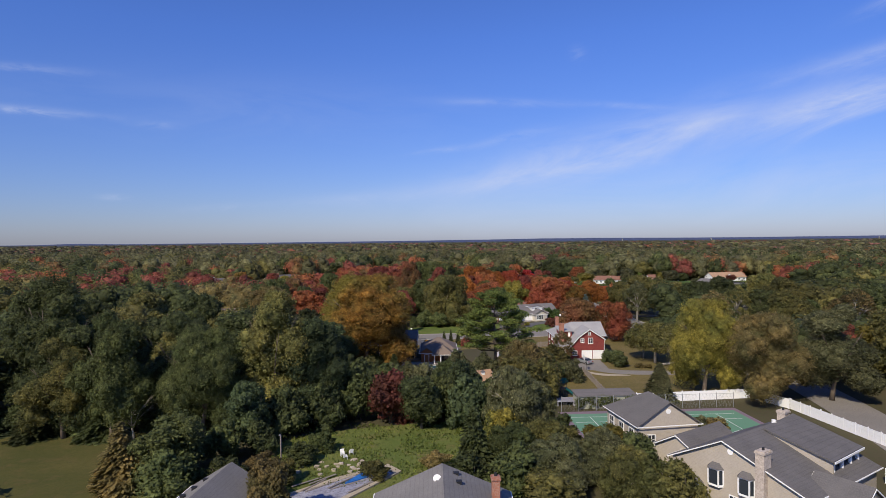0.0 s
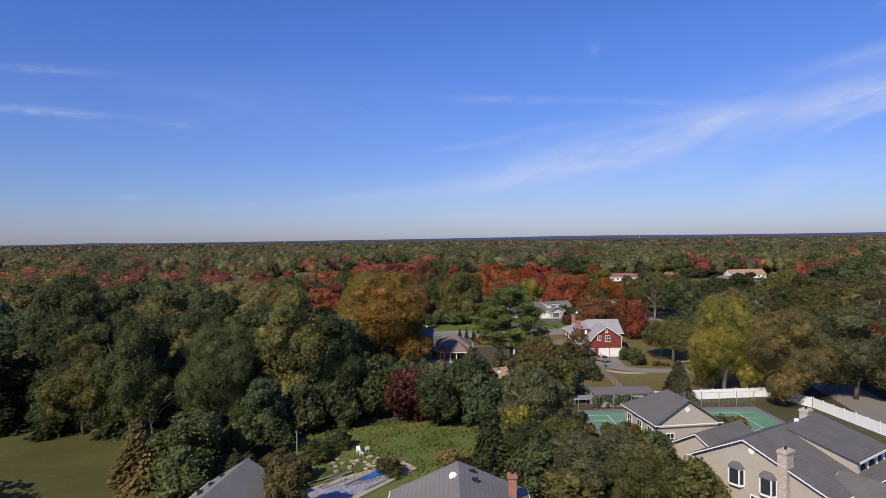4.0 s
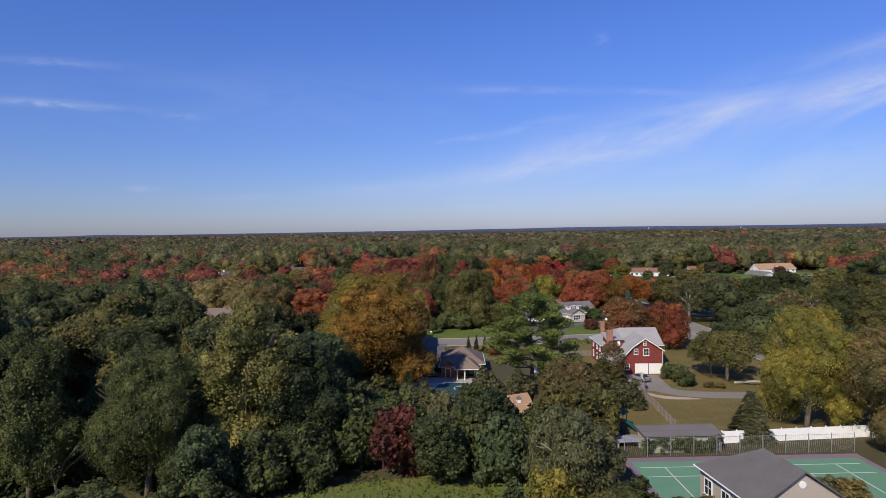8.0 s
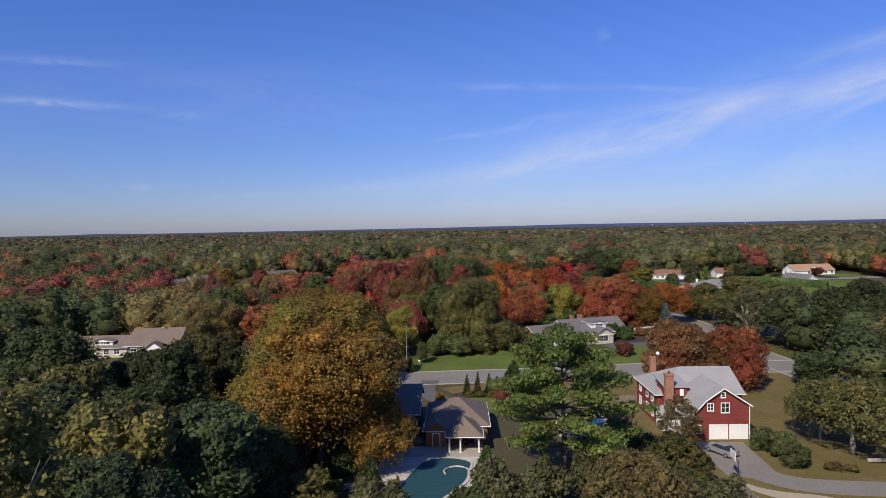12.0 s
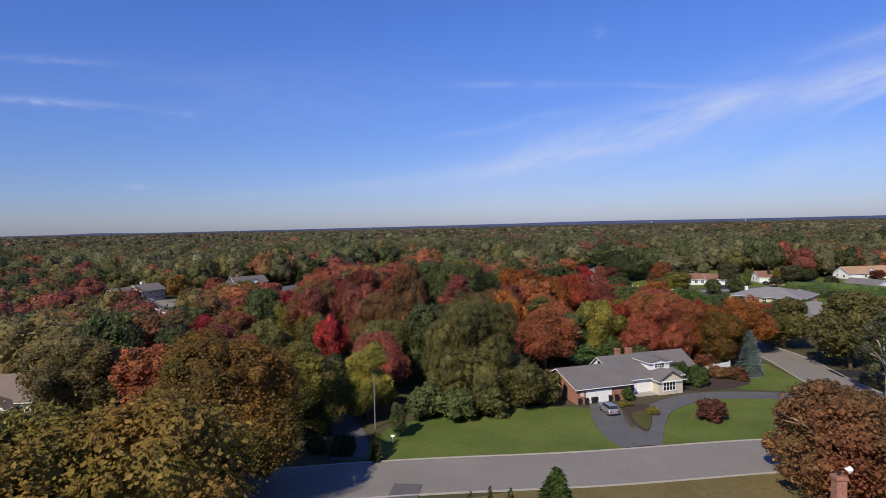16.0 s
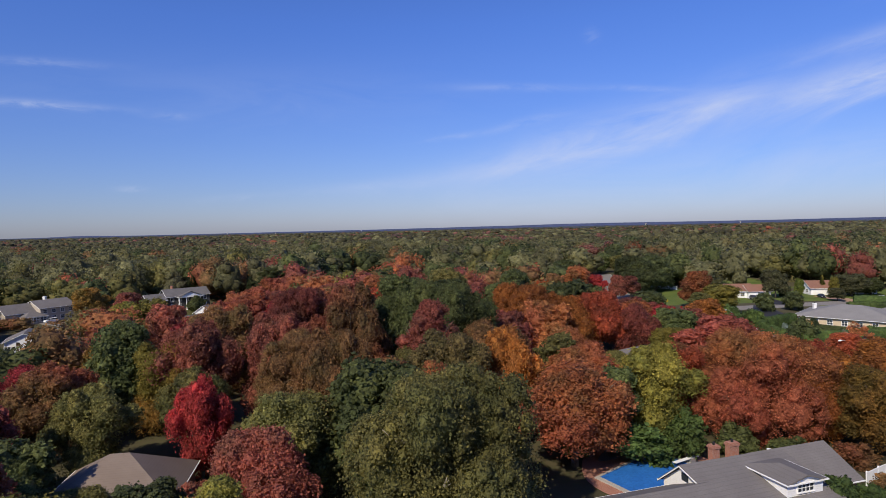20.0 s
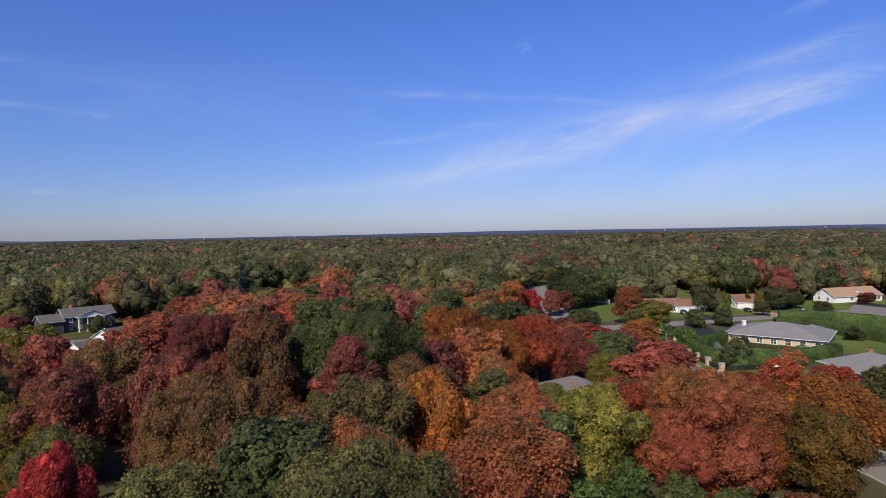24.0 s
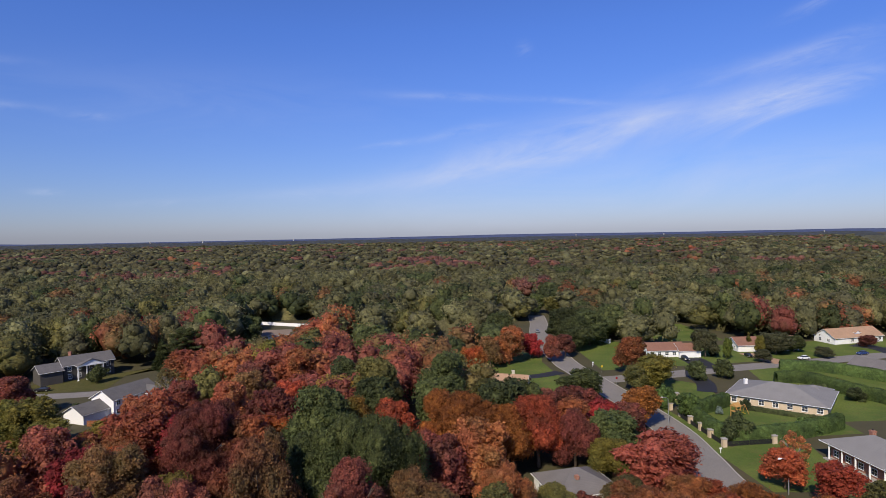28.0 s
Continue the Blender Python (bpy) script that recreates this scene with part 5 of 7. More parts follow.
# far crowns: only their lumpy tops show
rng_far = np.random.default_rng(77)
FAR = []
for s in range(4):
    r_ = np.random.default_rng(60 + s)
    lob = np.array([(0, 0, 6.6, 5.4)] + [(r_.uniform(-4.4, 4.4), r_.uniform(-4.4, 4.4), r_.uniform(7.4, 11.4), r_.uniform(1.6, 2.8)) for _ in range(3)])
    FAR.append(foliage(r_, lob, 16, 0.85, 1.0, 0.8))
far_rows = []
yy = 760.0
while yy < 2700:
    step = 12.8 + (yy - 760) * 0.0110
    half = 50 + 0.75 * yy
    xx = -half
    while xx < half:
        x, y = xx + rnd.uniform(-0.55, 0.55) * step, yy + rnd.uniform(-0.55, 0.55) * step
        xx += step
        gap = noise.noise((x * 0.011, y * 0.011, 12.0))
        if gap > 0.42 or clear_at(x, y):
            continue
        sc = step / 9.6
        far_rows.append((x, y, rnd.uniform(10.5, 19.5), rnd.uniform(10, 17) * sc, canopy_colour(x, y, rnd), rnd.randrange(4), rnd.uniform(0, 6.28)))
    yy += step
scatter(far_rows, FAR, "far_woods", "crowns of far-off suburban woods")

# the lower leaves that close the gaps between far crowns, left open round houses and streets
ux = np.linspace(-0.98, 0.98, 330)
uy = 470 * (2700 / 470) ** np.linspace(0, 1, 200)
UY = np.repeat(uy, len(ux))
UX = np.tile(ux, len(uy)) * UY
UZ = 7.2 + rng_far.uniform(-1.8, 1.8, len(UX))
for a, b, c, d in CLEAR:
    UZ[(UX > a - 9) & (UX < b + 9) & (UY > c - 9) & (UY < d + 9)] = -1.5
i0 = (np.arange(len(uy) - 1)[:, None] * len(ux) + np.arange(len(ux) - 1)[None]).ravel()
tri_f = np.concatenate([np.stack([i0, i0 + 1, i0 + len(ux) + 1], 1), np.stack([i0, i0 + len(ux) + 1, i0 + len(ux)], 1)])
tagged(new("understorey", tri_mesh("understorey", np.stack([UX, UY, UZ], 1), tri_f, LEAF["far"])), "haze-muted green lower leaves of the far woods", "woods", kind="stuff")

# the farthest canopy runs to the skyline as one uneven sheet, haze painted into its colour
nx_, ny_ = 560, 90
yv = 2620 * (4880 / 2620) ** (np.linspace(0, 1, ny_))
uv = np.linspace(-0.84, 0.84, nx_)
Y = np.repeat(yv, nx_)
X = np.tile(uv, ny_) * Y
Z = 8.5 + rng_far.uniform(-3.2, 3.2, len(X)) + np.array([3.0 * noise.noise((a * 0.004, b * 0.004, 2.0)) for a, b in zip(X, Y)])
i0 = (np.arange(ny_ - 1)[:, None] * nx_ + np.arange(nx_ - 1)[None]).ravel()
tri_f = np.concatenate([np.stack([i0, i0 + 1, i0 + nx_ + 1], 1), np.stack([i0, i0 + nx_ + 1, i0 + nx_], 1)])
tagged(new("distant_woods", tri_mesh("distant_woods", np.stack([X, Y, Z], 1), tri_f, LEAF["distant"])), "haze-muted green woods running to the skyline", "woods", kind="stuff")

# backdrop strip of hills; its haze is only in the material colour
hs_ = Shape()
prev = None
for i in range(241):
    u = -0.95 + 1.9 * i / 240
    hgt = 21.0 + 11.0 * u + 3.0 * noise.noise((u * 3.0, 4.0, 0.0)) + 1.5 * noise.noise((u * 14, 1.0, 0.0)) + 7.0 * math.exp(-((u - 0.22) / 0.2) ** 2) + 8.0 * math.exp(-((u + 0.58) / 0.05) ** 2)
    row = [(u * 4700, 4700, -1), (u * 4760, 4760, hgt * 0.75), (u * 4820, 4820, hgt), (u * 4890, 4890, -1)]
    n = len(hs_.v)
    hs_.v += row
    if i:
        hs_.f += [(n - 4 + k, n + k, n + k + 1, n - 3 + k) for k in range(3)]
single("backdrop", hs_, m_hills, "wooded hills along the skyline, coloured blue-grey for haze", "hills", kind="structure")


# ---- houses ----
def turned(s, x, y, deg, z=0.0):
    c, n = math.cos(radians(deg)), math.sin(radians(deg))
    s.v = [(x + a * c - b * n, y + a * n + b * c, z + h) for a, b, h in s.v]
    return s


class House:
    """A house thing with blocks of walls and roof, and parts set on the faces of a block; plan places are in the world."""

    def __init__(self, label, x, y, name="house", category="house"):
        self.e = thing(name, label, category, x, y)
        self.x, self.y = x, y
        self.b = {}

    def put(self, name, s, material, x, y, deg, parent=None, label="", z=0.0):
        ob = part(name, turned(s, x - self.x, y - self.y, deg, z), material, parent or self.e, label)
        return ob

    def block(self, key, x, y, deg, L, W, eave, ridge, wall, roof, style="gable", over=0.45, shift=0.0, base=0.0):
        """Ridge along the length L; shift moves the ridge across; gablehip: gable at the -L end, hip at the other."""
        self.b[key] = (x, y, deg, L, W, eave)
        l, w = L / 2, W / 2
        s = Shape()
        rz = ridge - 0.12
        if style == "gable":
            s.prism([(-w, base), (w, base), (w, eave), (shift, rz), (-w, eave)], -l, l)
        elif style == "gablehip":
            s.prism([(-w, base), (w, base), (w, eave), (shift, rz), (-w, eave)], -l, -l + 0.25)
            s.box(-l + 0.25, l, -w, w, base, eave)
        else:
            s.box(-l, l, -w, w, base, eave)
        self.put("wall", s, wall, x, y, deg)
        o, th = over, 0.16
        el = eave - o * (ridge - eave) / w
        if style == "gable":
            for sd in (-1, 1):
                wd = w - sd * shift
                ez = eave - o * (ridge - eave) / wd
                r = Shape()
                r.prism([(shift, ridge), (sd * (w + o), ez), (sd * (w + o), ez + th), (shift, ridge + th)], -l - o, l + o)
                self.put("roof_slope", r, roof, x, y, deg)
                t = Shape().box(-l - o - 0.03, l + o + 0.03, sd * (w + o), sd * (w + o + 0.1), ez + 0.03, ez + th - 0.02)
                self.put("gutter", t, m_white, x, y, deg)
            for sd in (-1, 1):
                q = Shape()
                for s2 in (-1, 1):
                    wd = w - s2 * shift
                    ez = eave - o * (ridge - eave) / wd
                    q.prism([(shift, ridge - 0.07), (s2 * (w + o), ez - 0.07), (s2 * (w + o), ez + 0.06), (shift, ridge + 0.06)], sd * (l + o + 0.01), sd * (l + o + 0.07))
                self.put("bargeboard", q, m_white, x, y, deg)
        else:
            k = min(w, l - 0.3)
            a, b2 = (-l - o, l - k) if style == "gablehip" else (-l + k, l - k)
            v = [(-l - o, -w - o, el), (l + o, -w - o, el), (l + o, w + o, el), (-l - o, w + o, el), (a, 0, ridge), (b2, 0, ridge)]
            v += [(p, q, h + th) for p, q, h in v]
            f = [(6, 7, 11, 10), (7, 8, 11), (8, 9, 10, 11)] + ([(9, 6, 10), (3, 4, 0)] if style == "hip" else [])
            f += [(0, 4, 5, 1), (1, 5, 2), (2, 5, 4, 3), (0, 1, 7, 6), (1, 2, 8, 7), (2, 3, 9, 8), *([(3, 0, 6, 9)] if style == "hip" else [(0, 6, 10, 4), (4, 10, 9, 3)])]
            self.put("roof", Shape().add(v, f), roof, x, y, deg)
            g2 = Shape()
            for (p0, p1, q0, q1) in ((-l - o - 0.1, l + o + 0.1, -w - o - 0.1, -w - o), (-l - o - 0.1, l + o + 0.1, w + o, w + o + 0.1), (-l - o - 0.1, -l - o, -w - o, w + o), (l + o, l + o + 0.1, -w - o, w + o)):
                g2.box(p0, p1, q0, q1, el + 0.03, el + th - 0.02)
            self.put("gutter", g2, m_white, x, y, deg)
        return self

    def on(self, key, face, u):
        """Plan place and heading of a spot u metres along a face: f, b, l, r."""
        x, y, deg, L, W, _ = self.b[key]
        px_, py_, d = {"f": (u, -W / 2, 0), "b": (u, W / 2, 180), "l": (-L / 2, u, -90), "r": (L / 2, u, 90)}[face]
        c, n = math.cos(radians(deg)), math.sin(radians(deg))
        return x + px_ * c - py_ * n, y + px_ * n + py_ * c, deg + d

    def window(self, key, face, u, z, w=1.1, h=1.3, bars=1, frame=None):
        x, y, d = self.on(key, face, u)
        t, m = 0.11, frame or m_white
        a, b = w / 2, w / 2 + t
        ring = [(-b, z - t), (b, z - t), (b, z + h + t), (-b, z + h + t), (-a, z), (a, z), (a, z + h), (-a, z + h)]
        v = [(p, -0.09, q) for p, q in ring] + [(p, 0.02, q) for p, q in ring]
        f = []
        for k in range(4):
            n = (k + 1) % 4
            f += [(k, n, 4 + n, 4 + k), (8 + k, 12 + k, 12 + n, 8 + n), (k, 8 + k, 8 + n, n), (4 + k, 4 + n, 12 + n, 12 + k)]
        fr = self.put("window", Shape().add(v, f), m, x, y, d)
        self.put("sill", Shape().box(-b - 0.05, b + 0.05, -0.14, -0.092, z - t - 0.05, z - t + 0.03), m, x, y, d, fr)
        for k in range(bars):
            c = -a + w * (k + 1) / (bars + 1)
            self.put("bar", Shape().box(c - 0.035, c + 0.035, -0.075, -0.046, z, z + h), m, x, y, d, fr)
        self.put("bar", Shape().box(-a, a, -0.08, -0.05, z + h / 2 - 0.03, z + h / 2 + 0.03), m, x, y, d, fr)
        self.put("pane", Shape().box(-w / 2, w / 2, -0.045, -0.012, z, z + h), m_glass, x, y, d, fr, "dark window glass")
        return fr

    def door(self, key, face, u, w=0.95, h=2.05, material=None):
        x, y, d = self.on(key, face, u)
        s = Shape().box(-w / 2, w / 2, -0.05, 0.01, 0.05, h)
        for i in range(3):
            s.box(-w / 2 + 0.12, w / 2 - 0.12, -0.07, -0.05, 0.2 + i * 0.62, 0.68 + i * 0.62)
        ob = self.put("door", s, material or m_white, x, y, d)
        self.put("door_frame", Shape().box(-w / 2 - 0.12, -w / 2, -0.08, 0.01, 0, h + 0.12).box(w / 2, w / 2 + 0.12, -0.08, 0.01, 0, h + 0.12).box(-w / 2, w / 2, -0.08, 0.01, h, h + 0.12), m_white, x, y, d)
        return ob

    def garage(self, key, face, u, w=4.9, h=2.15, rows=4, z=0.05):
        x, y, d = self.on(key, face, u)
        ob = self.put("garage_door", Shape().box(-w / 2, w / 2, -0.04, 0.01, z, z + h), m_white, x, y, d, None, "white panelled garage door")
        n = max(2, round(w / 0.62))
        for r in range(rows):
            s = Shape()
            for c in range(n):
                a = -w / 2 + w * c / n
                s.box(a + 0.05, a + w / n - 0.05, -0.06, -0.04, z + h * r / rows + 0.05, z + h * (r + 1) / rows - 0.04)
            self.put("door_panel", s, m_white, x, y, d, ob)
        self.put("door_frame", Shape().box(-w / 2 - 0.14, -w / 2, -0.09, 0.01, 0, h + 0.2).box(w / 2, w / 2 + 0.14, -0.09, 0.01, 0, h + 0.2).box(-w / 2, w / 2, -0.09, 0.01, z + h, z + h + 0.15), m_white, x, y, d)

    def chimney(self, x, y, w, d, z0, z1, material, deg=0):
        c = self.put("chimney", Shape().box(-w / 2, w / 2, -d / 2, d / 2, z0, z1).box(-w / 2 - 0.09, w / 2 + 0.09, -d / 2 - 0.09, d / 2 + 0.09, z1 - 0.35, z1 - 0.1), material, x, y, deg)
        self.put("flue", Shape().tube([(0, 0, z1 - 0.05), (0, 0, z1 + 0.3)], [0.16, 0.14], 8), m_dark, x, y, deg, c)

    def vent(self, x, y, z, deg=0):
        self.put("roof_vent", Shape().tube([(0, 0, z - 0.3), (0, 0, z + 0.15), (0, 0, z + 0.2)], [0.28, 0.28, 0.05], 8), m_white, x, y, deg)

    def columns(self, pts, h, r=0.16, z0=0.0):
        for x, y in pts:
            self.put("column", Shape().box(-r * 1.5, r * 1.5, -r * 1.5, r * 1.5, z0, z0 + 0.2).tube([(0, 0, z0 + 0.2), (0, 0, h - 0.2)], [r, r * 0.88], 10).box(-r * 1.4, r * 1.4, -r * 1.4, r * 1.4, h - 0.2, h), m_white, x, y, 0)

    def bay(self, key, face, u, z, w=1.9, h=1.7):
        x, y, d = self.on(key, face, u)
        o = [(-w / 2, 0), (-w / 3, -0.55), (w / 3, -0.55), (w / 2, 0)]
        fr = self.put("bay_window", Shape().slab(o, z - 0.25, z), m_white, x, y, d)
        self.put("head", Shape().slab(o, z + h, z + h + 0.12), m_white, x, y, d, fr)
        for a, b in o:
            self.put("mullion", Shape().box(a - 0.07, a + 0.07, b - 0.07, b + 0.07, z, z + h), m_white, x, y, d, fr)
        for (a, b), (c, e) in zip(o, o[1:]):
            self.put("pane", Shape().slab([(a * 0.95, b * 0.95), (c * 0.95, e * 0.95), (c * 0.9, e * 0.9 + 0.02), (a * 0.9, b * 0.9 + 0.02)], z, z + h), m_glass, x, y, d, fr, "dark window glass")
        self.put("bay_roof", Shape().add([(-w / 2 - 0.1, 0, z + h + 0.12), (-w / 3 - 0.05, -0.7, z + h + 0.12), (w / 3 + 0.05, -0.7, z + h + 0.12), (w / 2 + 0.1, 0, z + h + 0.12), (-w / 4, 0, z + h + 0.75), (w / 4, 0, z + h + 0.75)],
                                         [(0, 1, 4), (1, 2, 5, 4), (2, 3, 5), (0, 3, 2, 1), (0, 4, 5, 3)]), m_roof_g, x, y, d, fr)


# large taupe house by the tennis court
h = House("large taupe-sided house with charcoal shingle roofs and white trim", 39, 76)
h.block("main", 41.2, 72.4, 33, 15.8, 16.4, 4.9, 8.5, m_siding_t, m_roof_g, shift=1.4)
h.block("wing", 32.4, 89.0, 98, 10.2, 9.0, 6.0, 9.0, m_siding_t, m_roof_g, "gablehip")
h.block("link", 35.4, 79.6, 33, 9.0, 7.0, 4.6, 6.6, m_siding_t, m_roof_g, "gable")
h.block("bay_block", 43.7, 63.0, -57, 5.0, 6.0, 4.2, 6.2, m_siding_t, m_roof_g, "gable")
for u_, z_ in ((2.4, 3.2), (-1.3, 3.2)):
    h.bay("main", "l", u_, z_)
h.bay("main", "l", 5.2, 0.9, 2.4, 1.6)
h.window("main", "l", 0.2, 0.9, 0.9, 1.4)
h.window("main", "l", -5.5, 0.9, 1.6, 1.3, 2)
h.window("bay_block", "r", 0.0, 2.6, 1.4, 1.3, 2)
h.window("bay_block", "r", 0.0, 0.4, 2.2, 1.6, 3)
for u_ in (-3.0, 0.2, 3.4):
    h.window("wing", "b", u_, 3.3, 1.3, 1.6, 1)
    h.window("wing", "b", u_, 0.7, 1.3, 1.6, 1)
h.window("wing", "l", 2.6, 3.2, 1.0, 1.3)
for k_, f_, u_, z_ in (("main", "l", 0.6, 7.4), ("wing", "l", 0, 7.7)):
    x_, y_, d_ = h.on(k_, f_, u_)
    h.put("gable_vent", Shape().tube([(0, -0.06, z_), (0, 0.02, z_)], [0.36, 0.36], 14), m_white, x_, y_, d_)
h.chimney(36.3, 65.4, 1.5, 1.0, 0, 8.7, m_rubble, 33)
h.chimney(46.2, 78.4, 1.3, 1.0, 5, 9.3, m_rubble, 33)
pr = [(40.5, 73.0, 8.5), (47.3, 78.1, 8.7), (51.1, 70.4, 6.9), (44.5, 65.8, 6.9)]
h.put("portico_roof", Shape().add([(a, b, c) for a, b, c in pr] + [(a, b, c + 0.22) for a, b, c in pr], [(3, 2, 1, 0), (4, 5, 6, 7), (0, 1, 5, 4), (1, 2, 6, 5), (2, 3, 7, 6), (3, 0, 4, 7)]), m_roof_g, 0, 0, 0)
ck = [(40.9, 72.7), (44.75, 66.3)]
h.put("wall", Shape().add([(*ck[0], 6.5), (*ck[1], 4.2), (*ck[1], 6.95), (*ck[0], 8.44), (ck[0][0] + 0.25, ck[0][1] + 0.2, 6.5), (ck[1][0] + 0.25, ck[1][1] + 0.2, 4.2), (ck[1][0] + 0.25, ck[1][1] + 0.2, 6.95), (ck[0][0] + 0.25, ck[0][1] + 0.2, 8.44)],
                          [(0, 1, 2, 3), (7, 6, 5, 4), (1, 5, 6, 2), (0, 3, 7, 4), (3, 2, 6, 7)]), m_siding_t, 0, 0, 0)
h.put("fascia", Shape().box(0, 8.05, -0.12, 0, 6.86, 7.08), m_white, 44.5, 65.7, 34.9)
h.columns([(45.1, 66.9), (46.9, 68.1), (48.8, 69.4), (50.5, 70.6)], 6.86, 0.25)
h.put("wall", Shape().box(-1.4, 1.4, -0.3, 0.3, 0, 1.6), m_rubble, 50.2, 72.6, 28)
h.vent(43, 75, 8.9)

# barn-red house with garage
h = House("barn-red shingled house with pale grey roofs and white trim", 41, 166)
h.b["garage"] = (41.0, 163.2, 90, 8.0, 9.0, 3.8)
h.put("wall", Shape().prism([(-4.5, 0), (4.5, 0), (4.5, 3.2), (2.0, 5.9), (-0.7, 7.78), (-4.5, 5.3)], -4, 4), m_siding_r, 41.0, 163.2, 90)
for (a0, c0), (a1, c1) in (((-0.7, 7.9), (-4.95, 5.12)), ((-0.7, 7.9), (2.0, 6.02)), ((2.0, 6.02), (4.9, 2.88))):
    h.put("roof_slope", Shape().prism([(a0, c0), (a1, c1), (a1, c1 + 0.16), (a0, c0 + 0.16)], -4.45, 4.0), m_roof_l, 41.0, 163.2, 90)
    h.put("bargeboard", Shape().prism([(a0, c0 - 0.1), (a1, c1 - 0.1), (a1, c1 + 0.1), (a0, c0 + 0.1)], -4.53, -4.46), m_white, 41.0, 163.2, 90)
h.block("main", 40.9, 171.6, 180, 13.6, 11.0, 5.2, 8.1, m_siding_r, m_roof_l, "gablehip")
h.block("porch", 35.3, 164.6, 0, 2.6, 3.6, 2.6, 3.6, m_white, m_roof_l, "gable")
h.garage("garage", "l", -3.0 + 0.0, 2.55, 2.15)
h.garage("garage", "l", 0.0, 2.55, 2.15)
h.window("garage", "l", -1.0, 4.2, 1.1, 1.35)
h.window("garage", "l", 1.2, 4.5, 0.75, 1.0)
h.window("garage", "l", 3.2, 1.1, 1.0, 1.1)
h.window("garage", "l", -0.7, 6.5, 0.5, 0.6, 0)
for u_ in (-4.5, -2.0, 3.5):
    h.window("main", "b", -u_, 3.4, 1.1, 1.2)
for u_ in (-3.2, 0.5, 3.2):
    h.window("main", "r", u_, 3.4, 1.0, 1.2)
    h.window("main", "r", u_, 1.0, 1.0, 1.3)
h.put("wall", Shape().box(-1.7, 1.7, -1.6, 2.5, 0, 6.6), m_siding_r, 36.6, 166.2, 0)
h.put("dormer_roof", Shape().prism([(-2.0, 6.6), (3.6, 7.3), (3.6, 7.5), (-2.0, 6.8)], -2.0, 2.0), m_roof_l, 36.6, 166.2, 0)
h.put("window", Shape().box(-1.2, -0.6, -1.68, -1.6, 4.6, 6.0).box(0.6, 1.2, -1.68, -1.6, 5.2, 6.3), m_white, 36.6, 166.2, 0)
h.chimney(35.3, 164.1, 1.3, 0.8, 0, 9.0, m_brick)
h.chimney(36.4, 175.5, 0.9, 0.9, 6, 9.3, m_brick)
h.put("downpipe", Shape().tube([(0, 0, 0), (0, 0, 5.1)], [0.07, 0.07], 6), m_white, 45.62, 159.1, 0)
h.put("satellite_dish", Shape().tube([(0, 0, 9.3), (0, 0.1, 9.7), (0, -0.05, 9.75)], [0.03, 0.35, 0.28], 10), m_white, 37.4, 175.6, 0)

# low grey-roofed house with loop drive
h = House("low house of brick and cream siding under grey shingle roof", 36, 238)
A2 = 18


def lp(u, v):
    c, n = math.cos(radians(A2)), math.sin(radians(A2))
    return 22.9 + u * c - v * n, 228.2 + u * n + v * c


h.block("garage", *lp(6.0, 5.2), A2, 11.0, 12.0, 2.8, 4.9, m_brick, m_roof_m, "gable", shift=1.2)
h.block("main", *lp(17.65, 7.1), A2, 12.7, 12.0, 2.9, 5.4, m_siding_w, m_roof_m, "gable", shift=2.9)
h.block("porch", *lp(20.0, 1.6), A2 + 90, 5.0, 5.2, 2.8, 4.3, m_cream, m_roof_m, "gablehip")
h.block("end", *lp(25.4, 9.3), A2, 10.2, 7.6, 3.0, 5.44, m_brick, m_roof_m, "gable", shift=0.7)
h.block("dormer", *lp(20.6, 6.0), A2 + 90, 5.4, 4.6, 5.0, 5.6, m_siding_w, m_roof_m, "gablehip", over=0.3, base=3.4)
h.garage("garage", "f", -1.2, 4.9, 2.15)
h.window("dormer", "l", 0, 4.05, 2.0, 0.75, 3)
h.window("porch", "l", 0.4, 0.8, 2.6, 1.5, 3)
h.window("porch", "r", 0.0, 0.8, 1.6, 1.5, 2)
h.door("main", "f", -2.8)
h.window("main", "f", -5.6, 0.8, 2.6, 1.5, 3)
for u_ in (-1.2, 1.6):
    h.window("end", "f", u_, 1.0, 1.2, 1.2, 1)
h.window("garage", "l", 1.0, 1.2, 0.9, 0.9)
h.put("round_window", Shape().tube([(-4.55, -0.08, 1.8), (-4.55, 0.02, 1.8)], [0.42, 0.42], 16), m_cream, *h.on("garage", "f", 0)[:2], A2)
h.chimney(*lp(16.6, 11.4), 0.9, 0.8, 3.6, 6.5, m_brick, A2)
h.chimney(*lp(19.3, 11.6), 1.2, 0.8, 3.6, 6.4, m_brick, A2)
h.put("porch_step", Shape().box(-2.2, 2.2, -1.6, 0, 0.05, 0.2).box(-1.6, 1.6, -1.1, 0, 0.2, 0.36), m_kerb, *lp(15.3, 1.0), A2)
h.vent(*lp(24, 11.0), 5.0)
h.put("window", Shape().box(-0.5, 0.5, -0.04, 0.02, 3.9, 4.7), m_glass, *lp(11.26, 9.6), A2 - 90)

# pool house, cedar and brown roof, and its dark neighbour
h = House("low cedar house with brown shingle roof and white porch posts", 1.5, 163)
h.block("main", 1.6, 164.2, 0, 9.0, 11.5, 2.9, 5.4, m_cedar, m_roof_b, "hip")
h.block("front", 2.6, 157.2, 90, 5.4, 4.6, 2.8, 4.5, m_cedar, m_roof_b, "hip", base=2.6)
h.block("left", -1.6, 158.4, 90, 2.6, 3.0, 2.8, 3.9, m_cedar, m_roof_b, "gablehip")
h.columns([(0.4, 154.9), (2.0, 154.7), (4.7, 154.7), (4.7, 157.6)], 2.7, 0.13)
